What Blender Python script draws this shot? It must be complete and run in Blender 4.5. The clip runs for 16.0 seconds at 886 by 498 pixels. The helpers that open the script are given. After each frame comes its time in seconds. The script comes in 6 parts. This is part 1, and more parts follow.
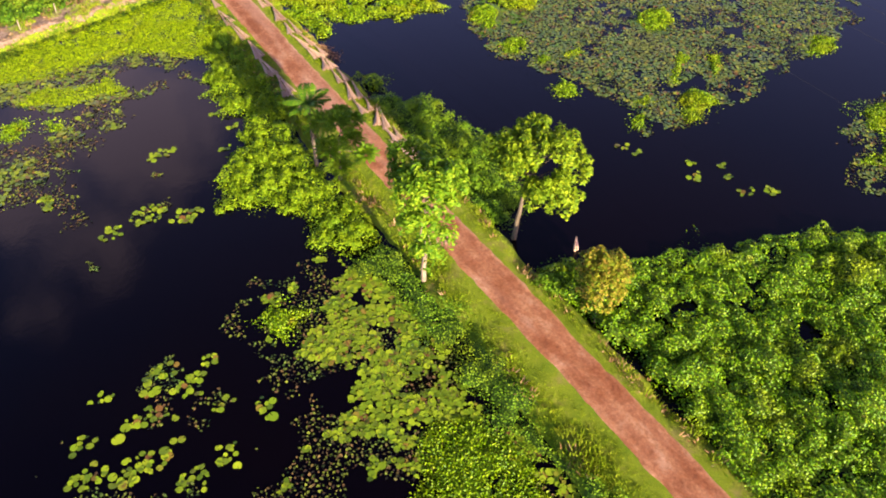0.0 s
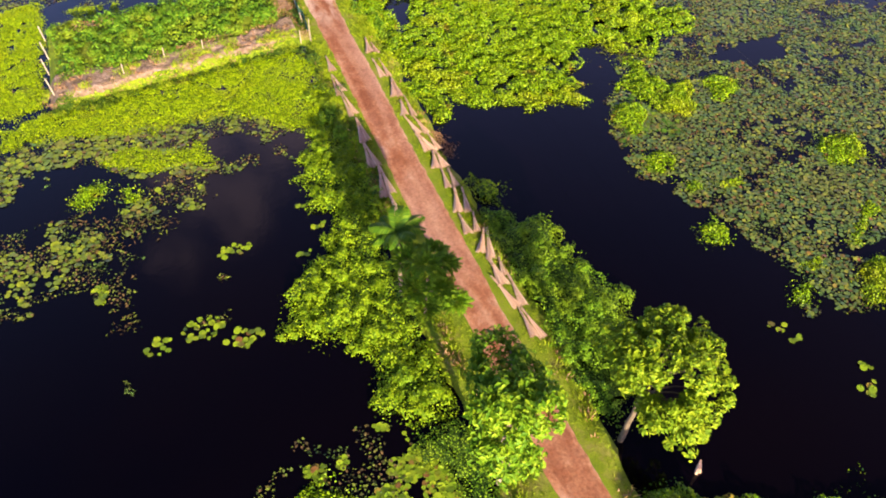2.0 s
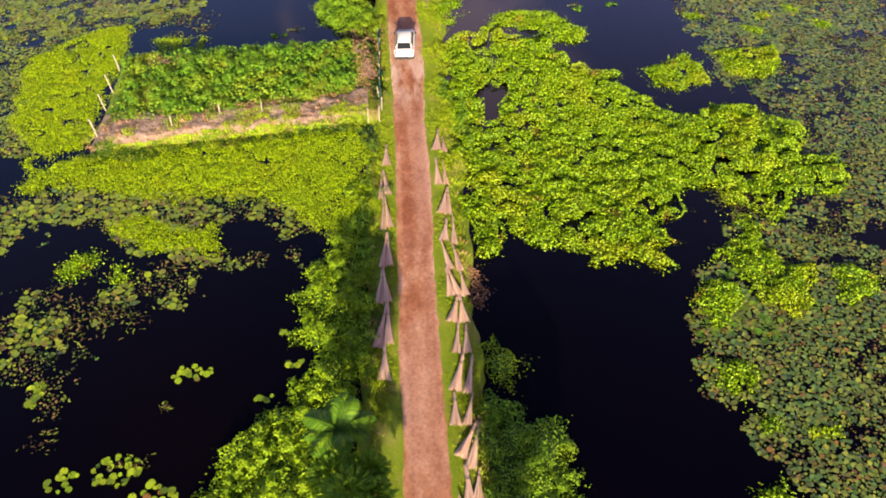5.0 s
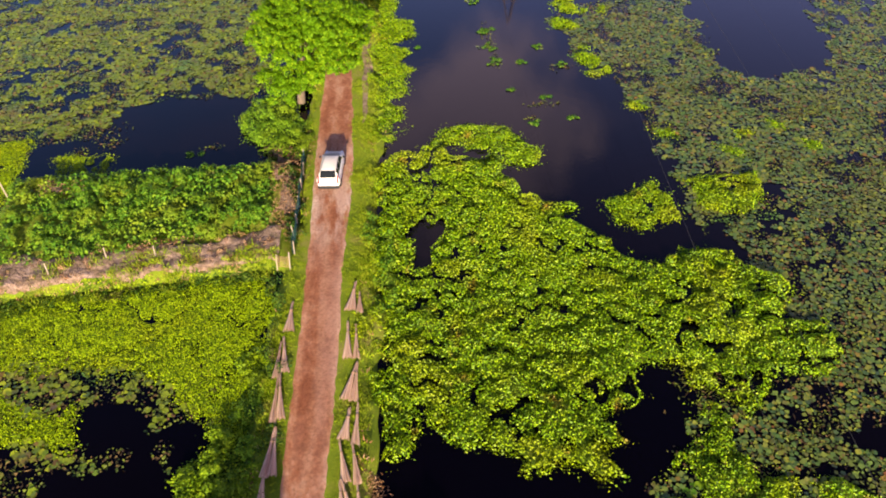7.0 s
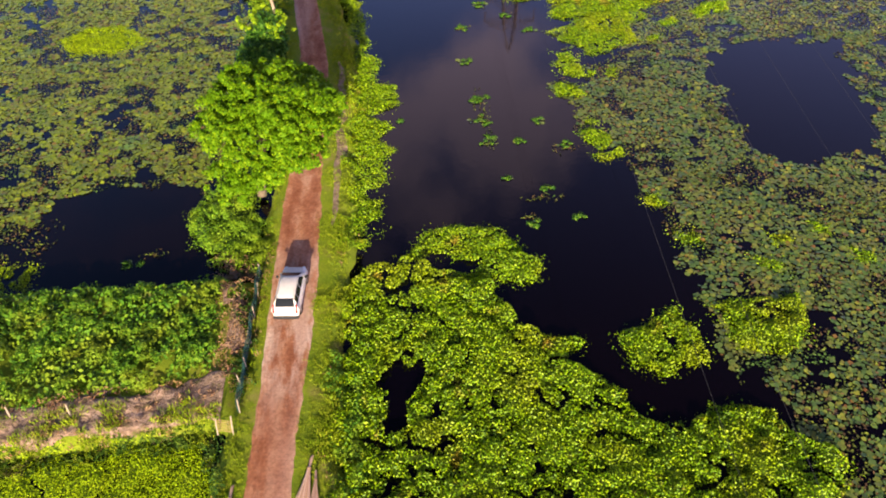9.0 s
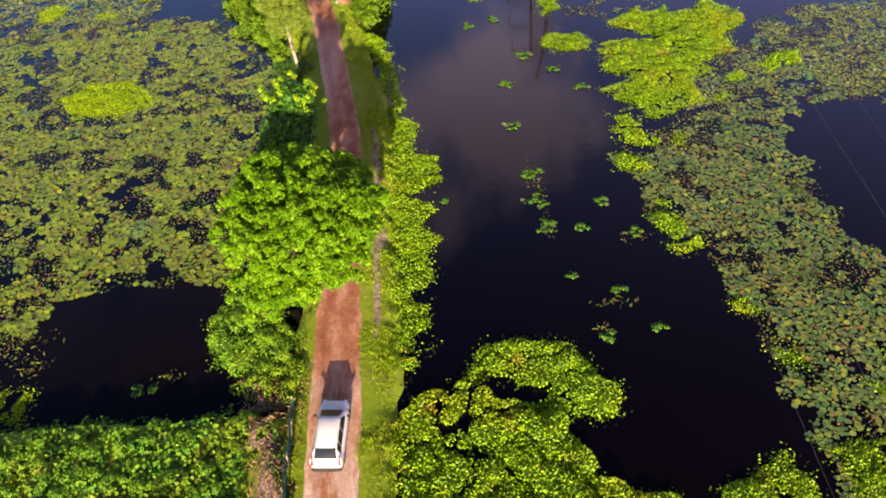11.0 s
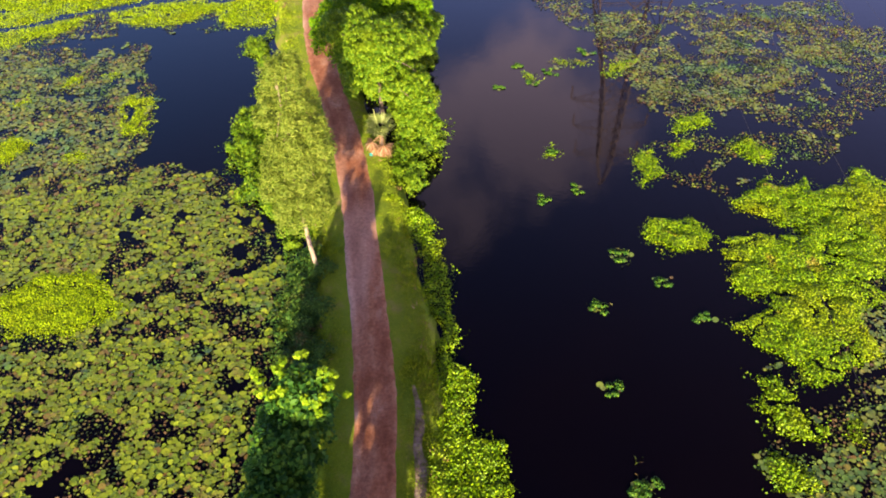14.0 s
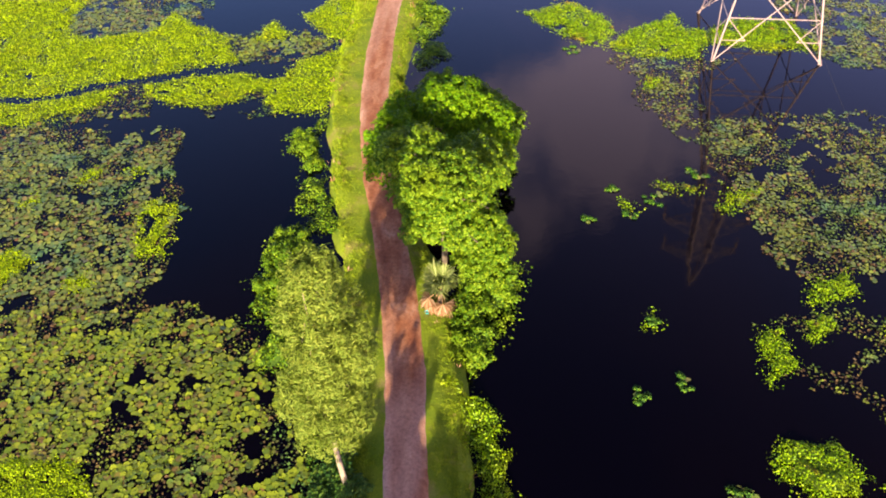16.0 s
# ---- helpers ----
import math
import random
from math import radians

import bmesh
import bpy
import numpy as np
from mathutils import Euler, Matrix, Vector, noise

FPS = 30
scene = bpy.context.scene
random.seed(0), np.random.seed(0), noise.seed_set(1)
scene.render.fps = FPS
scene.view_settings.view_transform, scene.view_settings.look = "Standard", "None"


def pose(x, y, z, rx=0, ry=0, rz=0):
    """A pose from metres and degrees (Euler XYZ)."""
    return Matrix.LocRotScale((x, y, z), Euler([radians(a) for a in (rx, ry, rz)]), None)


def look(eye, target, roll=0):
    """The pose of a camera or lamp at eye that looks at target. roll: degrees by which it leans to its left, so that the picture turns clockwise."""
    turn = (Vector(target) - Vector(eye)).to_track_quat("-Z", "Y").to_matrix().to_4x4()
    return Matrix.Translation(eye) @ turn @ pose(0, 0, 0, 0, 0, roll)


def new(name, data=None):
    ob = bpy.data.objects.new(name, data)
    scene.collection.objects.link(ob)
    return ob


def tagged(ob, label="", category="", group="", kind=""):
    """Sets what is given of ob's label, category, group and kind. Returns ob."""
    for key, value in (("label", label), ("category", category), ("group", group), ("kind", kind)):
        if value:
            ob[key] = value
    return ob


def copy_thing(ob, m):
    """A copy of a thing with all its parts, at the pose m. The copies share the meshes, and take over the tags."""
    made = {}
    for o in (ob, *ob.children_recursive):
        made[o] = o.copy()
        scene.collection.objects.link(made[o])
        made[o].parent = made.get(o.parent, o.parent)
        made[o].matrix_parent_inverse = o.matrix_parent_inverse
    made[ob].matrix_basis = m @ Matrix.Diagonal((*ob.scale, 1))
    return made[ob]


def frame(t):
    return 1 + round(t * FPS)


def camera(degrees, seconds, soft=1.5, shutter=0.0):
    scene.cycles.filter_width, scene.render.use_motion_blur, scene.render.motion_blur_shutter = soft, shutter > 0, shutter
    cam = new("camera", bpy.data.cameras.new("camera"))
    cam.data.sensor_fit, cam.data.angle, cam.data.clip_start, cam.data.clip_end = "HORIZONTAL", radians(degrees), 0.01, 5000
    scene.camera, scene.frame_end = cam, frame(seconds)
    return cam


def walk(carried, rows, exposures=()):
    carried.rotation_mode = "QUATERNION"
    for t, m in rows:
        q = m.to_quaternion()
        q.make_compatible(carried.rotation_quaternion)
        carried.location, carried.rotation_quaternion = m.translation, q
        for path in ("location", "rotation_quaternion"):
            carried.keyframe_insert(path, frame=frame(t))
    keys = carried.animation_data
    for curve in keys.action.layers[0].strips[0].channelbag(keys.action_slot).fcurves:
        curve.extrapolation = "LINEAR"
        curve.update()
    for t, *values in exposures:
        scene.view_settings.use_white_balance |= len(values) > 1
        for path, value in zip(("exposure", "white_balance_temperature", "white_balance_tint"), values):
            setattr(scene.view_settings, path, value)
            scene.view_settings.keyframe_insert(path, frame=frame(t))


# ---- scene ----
cam = camera(57.5, 16.0, soft=1.9)
PATH = [
    (0, (-0.816, -0.088, 36.897), (-0.072, 1.092, 35.464), -1.3),
    (0.5, (1.055, 1.936, 36.848), (1.749, 3.150, 35.417), -1.5),
    (1, (3.079, 4.783, 36.884), (3.706, 6.033, 35.454), -1.5),
    (1.5, (4.983, 7.785, 36.889), (5.537, 9.067, 35.457), -1.6),
    (2, (6.937, 11.221, 37.016), (7.412, 12.530, 35.580), -1.6),
    (2.5, (8.599, 14.186, 37.120), (9.002, 15.518, 35.684), -1.6),
    (3, (10.305, 16.741, 37.200), (10.638, 18.098, 35.769), -1.3),
    (3.2, (10.974, 17.601, 37.280), (11.280, 18.964, 35.848), -1.0),
    (5.3, (20.751, 23.615, 36.176), (20.817, 25.032, 34.766), -1.5),
    (5.5, (21.577, 24.55, 36.155), (21.642, 25.988, 34.767), -1.5),
    (6, (23.433, 27.6, 36.023), (23.497, 29.083, 34.683), -1.6),
    (6.5, (24.866, 30.802, 35.923), (24.925, 32.282, 34.579), -1.7),
    (7, (26.039, 34.243, 35.842), (26.096, 35.72, 34.494), -1.7),
    (7.5, (26.934, 37.606, 35.792), (26.99, 39.078, 34.44), -1.7),
    (8, (27.632, 41.016, 35.78), (27.688, 42.486, 34.425), -1.7),
    (8.5, (28.009, 44.151, 35.775), (28.062, 45.618, 34.416), -1.6),
    (9, (28.118, 47.19, 35.789), (28.167, 48.656, 34.431), -1.8),
    (9.2, (28.018, 48.346, 35.796), (28.066, 49.812, 34.436), -1.8),
    (11.3, (25.01, 59.455, 35.926), (25.049, 60.918, 34.563), -2.2),
    (11.5, (24.77, 60.788, 35.917), (24.811, 62.251, 34.554), -2.1),
    (12, (24.317, 64.7, 35.877), (24.362, 66.17, 34.521), -1.8),
    (12.5, (24.086, 68.907, 35.877), (24.136, 70.377, 34.523), -1.5),
    (13, (24.004, 73.607, 35.865), (24.051, 75.078, 34.511), -1.3),
    (13.5, (23.932, 78.114, 35.867), (23.953, 79.583, 34.51), -1.2),
    (14, (23.817, 82.759, 35.872), (23.798, 84.227, 34.514), -1.2),
    (14.5, (23.63, 87.028, 35.879), (23.567, 88.494, 34.52), -1.2),
    (15, (23.376, 91.483, 35.84), (23.266, 92.948, 34.483), -1.2),
    (15.5, (23.038, 95.306, 35.935), (22.892, 96.767, 34.577), -1.2),
    (16, (22.704, 98.803, 36.043), (22.541, 100.264, 34.686), -1.1),
]
walk(cam, [(t, look(eye, target, roll)) for t, eye, target, roll in PATH], [(0.0, 1.87), (1.5, 1.90), (3.0, 1.91), (5.5, 1.71), (7.0, 1.52), (9.0, 1.57), (11.5, 1.87), (12.5, 1.98), (14.5, 1.97), (16.0, 1.95)])

# ---- light ----
SUN_EL, SUN_AZ = 16.8, 181.5   # degrees; the sun stands low behind, towards -y
world = bpy.data.worlds.new("world")
scene.world = world
world.use_nodes = True
wn, wl = world.node_tree.nodes, world.node_tree.links
sky = wn.new("ShaderNodeTexSky")
sky.sky_type, sky.sun_disc = "NISHITA", False
sky.sun_elevation, sky.sun_rotation = radians(SUN_EL), radians(SUN_AZ)
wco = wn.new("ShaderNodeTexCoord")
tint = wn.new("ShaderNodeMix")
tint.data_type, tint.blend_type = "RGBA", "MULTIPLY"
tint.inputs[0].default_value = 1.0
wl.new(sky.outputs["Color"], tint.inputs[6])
# added tint: bluer and dimmer towards -x, redder and brighter towards +x
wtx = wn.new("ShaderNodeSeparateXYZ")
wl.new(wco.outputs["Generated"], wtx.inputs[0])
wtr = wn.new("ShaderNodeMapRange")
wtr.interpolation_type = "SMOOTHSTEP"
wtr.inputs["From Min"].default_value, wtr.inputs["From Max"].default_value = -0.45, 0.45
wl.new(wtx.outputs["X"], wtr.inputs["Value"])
side_tint = wn.new("ShaderNodeMix")
side_tint.data_type = "RGBA"
wl.new(wtr.outputs["Result"], side_tint.inputs[0])
side_tint.inputs[6].default_value = (0.80, 0.88, 1.36, 1)
side_tint.inputs[7].default_value = (1.50, 1.08, 1.56, 1)
wl.new(side_tint.outputs[2], tint.inputs[7])
wno = wn.new("ShaderNodeTexNoise")
wno.inputs["Scale"].default_value, wno.inputs["Detail"].default_value = 6.0, 6
wl.new(wco.outputs["Generated"], wno.inputs["Vector"])
# a bank of lit cloud stands low ahead, thinning out to both sides
wdo = wn.new("ShaderNodeVectorMath")
wdo.operation = "DOT_PRODUCT"
wl.new(wco.outputs["Generated"], wdo.inputs[0])
wdo.inputs[1].default_value = (0.06, 0.842, 0.536)
wma = wn.new("ShaderNodeMath")
wma.operation = "MULTIPLY_ADD"
wma.inputs[1].default_value = 9.0
wl.new(wdo.outputs["Value"], wma.inputs[0])
wl.new(wno.outputs["Fac"], wma.inputs[2])
wra = wn.new("ShaderNodeMapRange")
wra.interpolation_type = "SMOOTHSTEP"
wra.inputs["From Min"].default_value, wra.inputs["From Max"].default_value = 9.38, 9.56
wl.new(wma.outputs[0], wra.inputs["Value"])
wmx = wn.new("ShaderNodeMix")
wmx.data_type = "RGBA"
wl.new(wra.outputs["Result"], wmx.inputs[0])
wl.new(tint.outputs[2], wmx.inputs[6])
wmx.inputs[7].default_value = (6.9, 5.2, 6.9, 1)
# added gain for fill light: sky brighter towards the horizon, deeper overhead
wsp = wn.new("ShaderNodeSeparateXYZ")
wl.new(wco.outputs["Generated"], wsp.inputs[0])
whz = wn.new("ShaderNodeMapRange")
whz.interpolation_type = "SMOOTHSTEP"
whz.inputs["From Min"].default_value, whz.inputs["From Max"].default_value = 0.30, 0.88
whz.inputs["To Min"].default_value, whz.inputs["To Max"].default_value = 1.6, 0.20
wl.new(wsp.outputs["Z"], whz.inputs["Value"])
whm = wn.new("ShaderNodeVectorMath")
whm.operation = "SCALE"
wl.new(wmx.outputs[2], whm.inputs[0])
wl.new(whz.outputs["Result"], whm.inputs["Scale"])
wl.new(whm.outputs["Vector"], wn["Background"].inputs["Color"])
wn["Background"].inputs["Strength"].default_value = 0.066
sun = new("sun", bpy.data.lights.new("sun", "SUN"))
sun.data.energy, sun.data.angle, sun.data.color = 4.85, radians(0.6), (1.0, 0.84, 0.58)
_e, _a = radians(SUN_EL), radians(SUN_AZ)
sun.matrix_world = look((0, 0, 60), (0 - math.sin(_a) * math.cos(_e), 0 - math.cos(_a) * math.cos(_e), 60 - math.sin(_e)))

# ---- materials ----


def shader(name, rough=0.6, metal=0.0, spec=0.3):
    m = bpy.data.materials.new(name)
    m.use_nodes = True
    p = m.node_tree.nodes["Principled BSDF"]
    p.inputs["Roughness"].default_value = rough
    p.inputs["Metallic"].default_value = metal
    p.inputs["Specular IOR Level"].default_value = spec
    return m, m.node_tree.nodes, m.node_tree.links, p


def ramp(nodes, stops):
    r = nodes.new("ShaderNodeValToRGB")
    e = r.color_ramp.elements
    while len(e) < len(stops):
        e.new(0.5)
    for k, (at, c) in enumerate(stops):
        e[k].position, e[k].color = at, (*c, 1)
    return r


def noise_of(nodes, links, scale, detail=4.0, rough=0.6, stretch=None):
    co = nodes.new("ShaderNodeTexCoord")
    n = nodes.new("ShaderNodeTexNoise")
    n.inputs["Scale"].default_value, n.inputs["Detail"].default_value, n.inputs["Roughness"].default_value = scale, detail, rough
    if stretch:
        mp = nodes.new("ShaderNodeMapping")
        mp.inputs["Scale"].default_value = stretch
        links.new(co.outputs["Object"], mp.inputs["Vector"])
        links.new(mp.outputs["Vector"], n.inputs["Vector"])
    else:
        links.new(co.outputs["Object"], n.inputs["Vector"])
    return n


def mixed(nodes, links, fac, a, b, blend="MIX"):
    m = nodes.new("ShaderNodeMix")
    m.data_type, m.blend_type = "RGBA", blend
    for sock, v in ((m.inputs[0], fac), (m.inputs[6], a), (m.inputs[7], b)):
        if isinstance(v, (int, float)):
            sock.default_value = v
        elif isinstance(v, tuple):
            sock.default_value = (*v, 1)
        else:
            links.new(v, sock)
    return m.outputs[2]


def bumped(nodes, links, p, height, strength, distance):
    b = nodes.new("ShaderNodeBump")
    b.inputs["Strength"].default_value, b.inputs["Distance"].default_value = strength, distance
    links.new(height, b.inputs["Height"])
    links.new(b.outputs["Normal"], p.inputs["Normal"])


def leaf_material(name, stops, patch=None, patch_scale=0.25, patch_at=(0.5, 0.65), rough=0.6, glow=0.25, spec=0.15, wilt=None, wilt_scale=0.6, wilt_at=(0.56, 0.68)):
    """Foliage: a hue for each leaf, drifting in patches, with some light let through."""
    m, n, l, p = shader(name, rough, 0, spec)
    geo = n.new("ShaderNodeNewGeometry")
    r = ramp(n, stops)
    if name in ("near_pad_leaf", "dull_pad_leaf"):
        own = n.new("ShaderNodeObjectInfo")
        add, frac = n.new("ShaderNodeMath"), n.new("ShaderNodeMath")
        frac.operation = "FRACT"
        l.new(geo.outputs["Random Per Island"], add.inputs[0])
        l.new(own.outputs["Random"], add.inputs[1])
        l.new(add.outputs[0], frac.inputs[0])
        l.new(frac.outputs[0], r.inputs["Fac"])
    else:
        l.new(geo.outputs["Random Per Island"], r.inputs["Fac"])
    col = r.outputs["Color"]
    if patch:
        nz = noise_of(n, l, patch_scale, 3)
        f = ramp(n, [(patch_at[0], (0, 0, 0)), (patch_at[1], (1, 1, 1))])
        l.new(nz.outputs["Fac"], f.inputs["Fac"])
        col = mixed(n, l, f.outputs["Color"], col, patch)
    if wilt:
        wz = noise_of(n, l, wilt_scale, 5, 0.7)
        g = ramp(n, [(wilt_at[0], (0, 0, 0)), (wilt_at[1], (0.85, 0.85, 0.85))])
        l.new(wz.outputs["Fac"], g.inputs["Fac"])
        col = mixed(n, l, g.outputs["Color"], col, wilt)
    l.new(col, p.inputs["Base Color"])
    if glow:
        t = n.new("ShaderNodeBsdfTranslucent")
        l.new(col, t.inputs["Color"])
        mx = n.new("ShaderNodeMixShader")
        mx.inputs[0].default_value = glow
        l.new(p.outputs["BSDF"], mx.inputs[1])
        l.new(t.outputs["BSDF"], mx.inputs[2])
        l.new(mx.outputs["Shader"], n["Material Output"].inputs["Surface"])
    return m


def rough_material(name, stops, scale, rough=0.85, bump=0.4, dist=0.03, fine=None, spec=0.2, stretch=None, metal=0.0):
    m, n, l, p = shader(name, rough, metal, spec)
    a = noise_of(n, l, scale, 5, 0.65, stretch)
    r = ramp(n, stops)
    l.new(a.outputs["Fac"], r.inputs["Fac"])
    b = noise_of(n, l, fine or scale * 9, 4)
    f = ramp(n, [(0.3, (0.72, 0.72, 0.72)), (0.7, (1.18, 1.16, 1.12))])
    l.new(b.outputs["Fac"], f.inputs["Fac"])
    l.new(mixed(n, l, 1.0, r.outputs["Color"], f.outputs["Color"], "MULTIPLY"), p.inputs["Base Color"])
    bumped(n, l, p, b.outputs["Fac"], bump, dist)
    return m


M = {}
M["hyacinth"] = leaf_material("hyacinth_leaf", [(0.0, (0.075, 0.165, 0.001)), (0.35, (0.145, 0.265, 0.001)), (0.75, (0.22, 0.345, 0.002)), (1.0, (0.31, 0.42, 0.005))], (0.26, 0.315, 0.003), 0.22, (0.50, 0.70), rough=0.45, spec=0.16, wilt=(0.27, 0.145, 0.02), wilt_scale=0.42, wilt_at=(0.60, 0.70))
M["lush_hyacinth"] = leaf_material("lush_hyacinth_leaf", [(0.0, (0.05, 0.14, 0.001)), (0.4, (0.11, 0.24, 0.002)), (0.85, (0.20, 0.33, 0.003)), (1.0, (0.29, 0.40, 0.008))], (0.22, 0.28, 0.003), 0.22, (0.54, 0.72), rough=0.45, spec=0.2, wilt=(0.20, 0.13, 0.04), wilt_scale=0.35, wilt_at=(0.66, 0.76))
M["young_hyacinth"] = leaf_material("young_hyacinth_leaf", [(0.0, (0.16, 0.26, 0.002)), (0.4, (0.26, 0.385, 0.002)), (1.0, (0.36, 0.47, 0.004))], (0.30, 0.36, 0.004), 0.3, (0.55, 0.75), rough=0.6, spec=0.10, wilt=(0.21, 0.20, 0.04), wilt_scale=0.25, wilt_at=(0.62, 0.78))
# wet stems, coloured darker to paint the shade between the leaves
M["hyacinth_under_shade"] = rough_material("hyacinth_under_shade", [(0.3, (0.03, 0.06, 0.003)), (0.55, (0.055, 0.095, 0.004)), (0.75, (0.07, 0.065, 0.014))], 1.5)
M["shrub"] = leaf_material("shrub_leaf", [(0.0, (0.065, 0.16, 0.006)), (0.5, (0.125, 0.25, 0.009)), (1.0, (0.21, 0.33, 0.012))], (0.18, 0.255, 0.008), 0.2, (0.45, 0.65))
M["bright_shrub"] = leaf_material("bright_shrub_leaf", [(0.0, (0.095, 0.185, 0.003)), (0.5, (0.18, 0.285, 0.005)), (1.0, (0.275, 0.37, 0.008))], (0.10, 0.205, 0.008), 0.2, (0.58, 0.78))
M["garden"] = leaf_material("garden_leaf", [(0.0, (0.045, 0.135, 0.008)), (0.5, (0.10, 0.225, 0.011)), (1.0, (0.20, 0.31, 0.016))], (0.20, 0.26, 0.012), 0.35, (0.50, 0.66), wilt=(0.16, 0.12, 0.05), wilt_scale=0.7, wilt_at=(0.64, 0.74))
# dark herbs; along the left verge this colour also stands in for shadow
M["herb_and_shade"] = leaf_material("herb_and_shade_leaf", [(0.0, (0.02, 0.06, 0.010)), (0.5, (0.045, 0.11, 0.012)), (1.0, (0.10, 0.155, 0.016))], (0.10, 0.07, 0.02), 0.5, (0.58, 0.70))
M["reed"] = leaf_material("reed_blade", [(0.0, (0.025, 0.065, 0.004)), (0.5, (0.06, 0.115, 0.006)), (1.0, (0.13, 0.175, 0.010))], (0.15, 0.12, 0.03), 0.5, (0.58, 0.72), rough=0.7)
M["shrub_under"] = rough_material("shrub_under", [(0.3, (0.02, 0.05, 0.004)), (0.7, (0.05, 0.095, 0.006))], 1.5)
M["pad"] = leaf_material("lily_pad_leaf", [(0.0, (0.14, 0.08, 0.02)), (0.07, (0.13, 0.10, 0.02)), (0.11, (0.095, 0.145, 0.008)), (0.5, (0.14, 0.185, 0.009)), (0.85, (0.17, 0.21, 0.010)), (1.0, (0.20, 0.23, 0.012))], (0.06, 0.135, 0.04), 0.28, (0.60, 0.74), rough=0.5, glow=0.0, spec=0.3, wilt=(0.13, 0.08, 0.03), wilt_scale=0.4, wilt_at=(0.56, 0.70))
M["dull_pad"] = leaf_material("dull_pad_leaf", [(0.0, (0.13, 0.065, 0.028)), (0.08, (0.12, 0.085, 0.028)), (0.13, (0.075, 0.12, 0.022)), (0.5, (0.115, 0.15, 0.024)), (0.85, (0.16, 0.18, 0.026)), (1.0, (0.22, 0.215, 0.03))], (0.06, 0.135, 0.05), 0.3, (0.54, 0.70), rough=0.5, glow=0.0, spec=0.3, wilt=(0.13, 0.085, 0.032), wilt_scale=0.5, wilt_at=(0.59, 0.73))
M["green_pad"] = leaf_material("green_pad_leaf", [(0.0, (0.21, 0.07, 0.012)), (0.025, (0.22, 0.11, 0.012)), (0.045, (0.032, 0.095, 0.006)), (0.55, (0.07, 0.15, 0.008)), (0.88, (0.12, 0.19, 0.008)), (1.0, (0.22, 0.24, 0.010))], (0.12, 0.15, 0.012), 0.16, (0.54, 0.70), rough=0.55, glow=0.0, spec=0.12, wilt=(0.15, 0.08, 0.02), wilt_scale=0.6, wilt_at=(0.62, 0.74))
M["mixed_pad"] = leaf_material("mixed_pad_leaf", [(0.0, (0.16, 0.065, 0.02)), (0.05, (0.15, 0.10, 0.02)), (0.09, (0.045, 0.09, 0.022)), (0.5, (0.078, 0.125, 0.025)), (0.85, (0.13, 0.155, 0.023)), (1.0, (0.19, 0.19, 0.02))], (0.12, 0.135, 0.022), 0.25, (0.55, 0.70), rough=0.5, glow=0.0, spec=0.26, wilt=(0.14, 0.085, 0.03), wilt_scale=0.5, wilt_at=(0.61, 0.74))
M["near_pad"] = leaf_material("near_pad_leaf", [(0.0, (0.13, 0.06, 0.02)), (0.05, (0.17, 0.12, 0.02)), (0.09, (0.10, 0.165, 0.008)), (0.5, (0.15, 0.22, 0.009)), (1.0, (0.20, 0.255, 0.012))], (0.06, 0.14, 0.012), 0.3, (0.58, 0.72), rough=0.55, glow=0.0, spec=0.12, wilt=(0.15, 0.09, 0.02), wilt_scale=0.8, wilt_at=(0.60, 0.72))
M["weed"] = leaf_material("floating_weed_leaf", [(0.0, (0.06, 0.035, 0.018)), (0.35, (0.095, 0.06, 0.022)), (0.5, (0.06, 0.075, 0.014)), (1.0, (0.11, 0.135, 0.014))], (0.045, 0.09, 0.018), 0.3, (0.50, 0.64), rough=0.75, glow=0.0)
M["grass"] = leaf_material("grass_blade", [(0.0, (0.12, 0.195, 0.005)), (0.6, (0.205, 0.275, 0.008)), (1.0, (0.29, 0.32, 0.02))], (0.25, 0.22, 0.05), 0.45, (0.62, 0.78), rough=0.7, glow=0.15, spec=0.08)
m, n, l, p = shader("laterite", 0.92, 0, 0.15)
n1 = noise_of(n, l, 1.0, 6, 0.72, (0.75, 0.40, 1))
r1 = ramp(n, [(0.28, (0.15, 0.050, 0.024)), (0.43, (0.225, 0.080, 0.036)), (0.57, (0.31, 0.135, 0.072)), (0.70, (0.40, 0.225, 0.145))])
l.new(n1.outputs["Fac"], r1.inputs["Fac"])
n2 = noise_of(n, l, 1.0, 3, 0.55, (0.30, 0.045, 1))
r2 = ramp(n, [(0.53, (0, 0, 0)), (0.68, (0.7, 0.7, 0.7))])
l.new(n2.outputs["Fac"], r2.inputs["Fac"])
c1 = mixed(n, l, r2.outputs["Color"], r1.outputs["Color"], (0.41, 0.235, 0.165))
co = n.new("ShaderNodeTexCoord")
sep = n.new("ShaderNodeSeparateXYZ")
l.new(co.outputs["Object"], sep.inputs[0])
worn = n.new("ShaderNodeMapRange")
worn.interpolation_type = "SMOOTHSTEP"
worn.inputs["From Min"].default_value, worn.inputs["From Max"].default_value = 8.5, 2.0
off = n.new("ShaderNodeMath")
off.operation = "SUBTRACT"
off.inputs[1].default_value = 79.5
l.new(sep.outputs["Y"], off.inputs[0])
dist = n.new("ShaderNodeMath")
dist.operation = "ABSOLUTE"
l.new(off.outputs[0], dist.inputs[0])
l.new(dist.outputs[0], worn.inputs["Value"])
n4 = noise_of(n, l, 1.0, 5, 0.7, (0.9, 0.25, 1))
r4 = ramp(n, [(0.38, (0, 0, 0)), (0.56, (0.85, 0.85, 0.85))])
l.new(n4.outputs["Fac"], r4.inputs["Fac"])
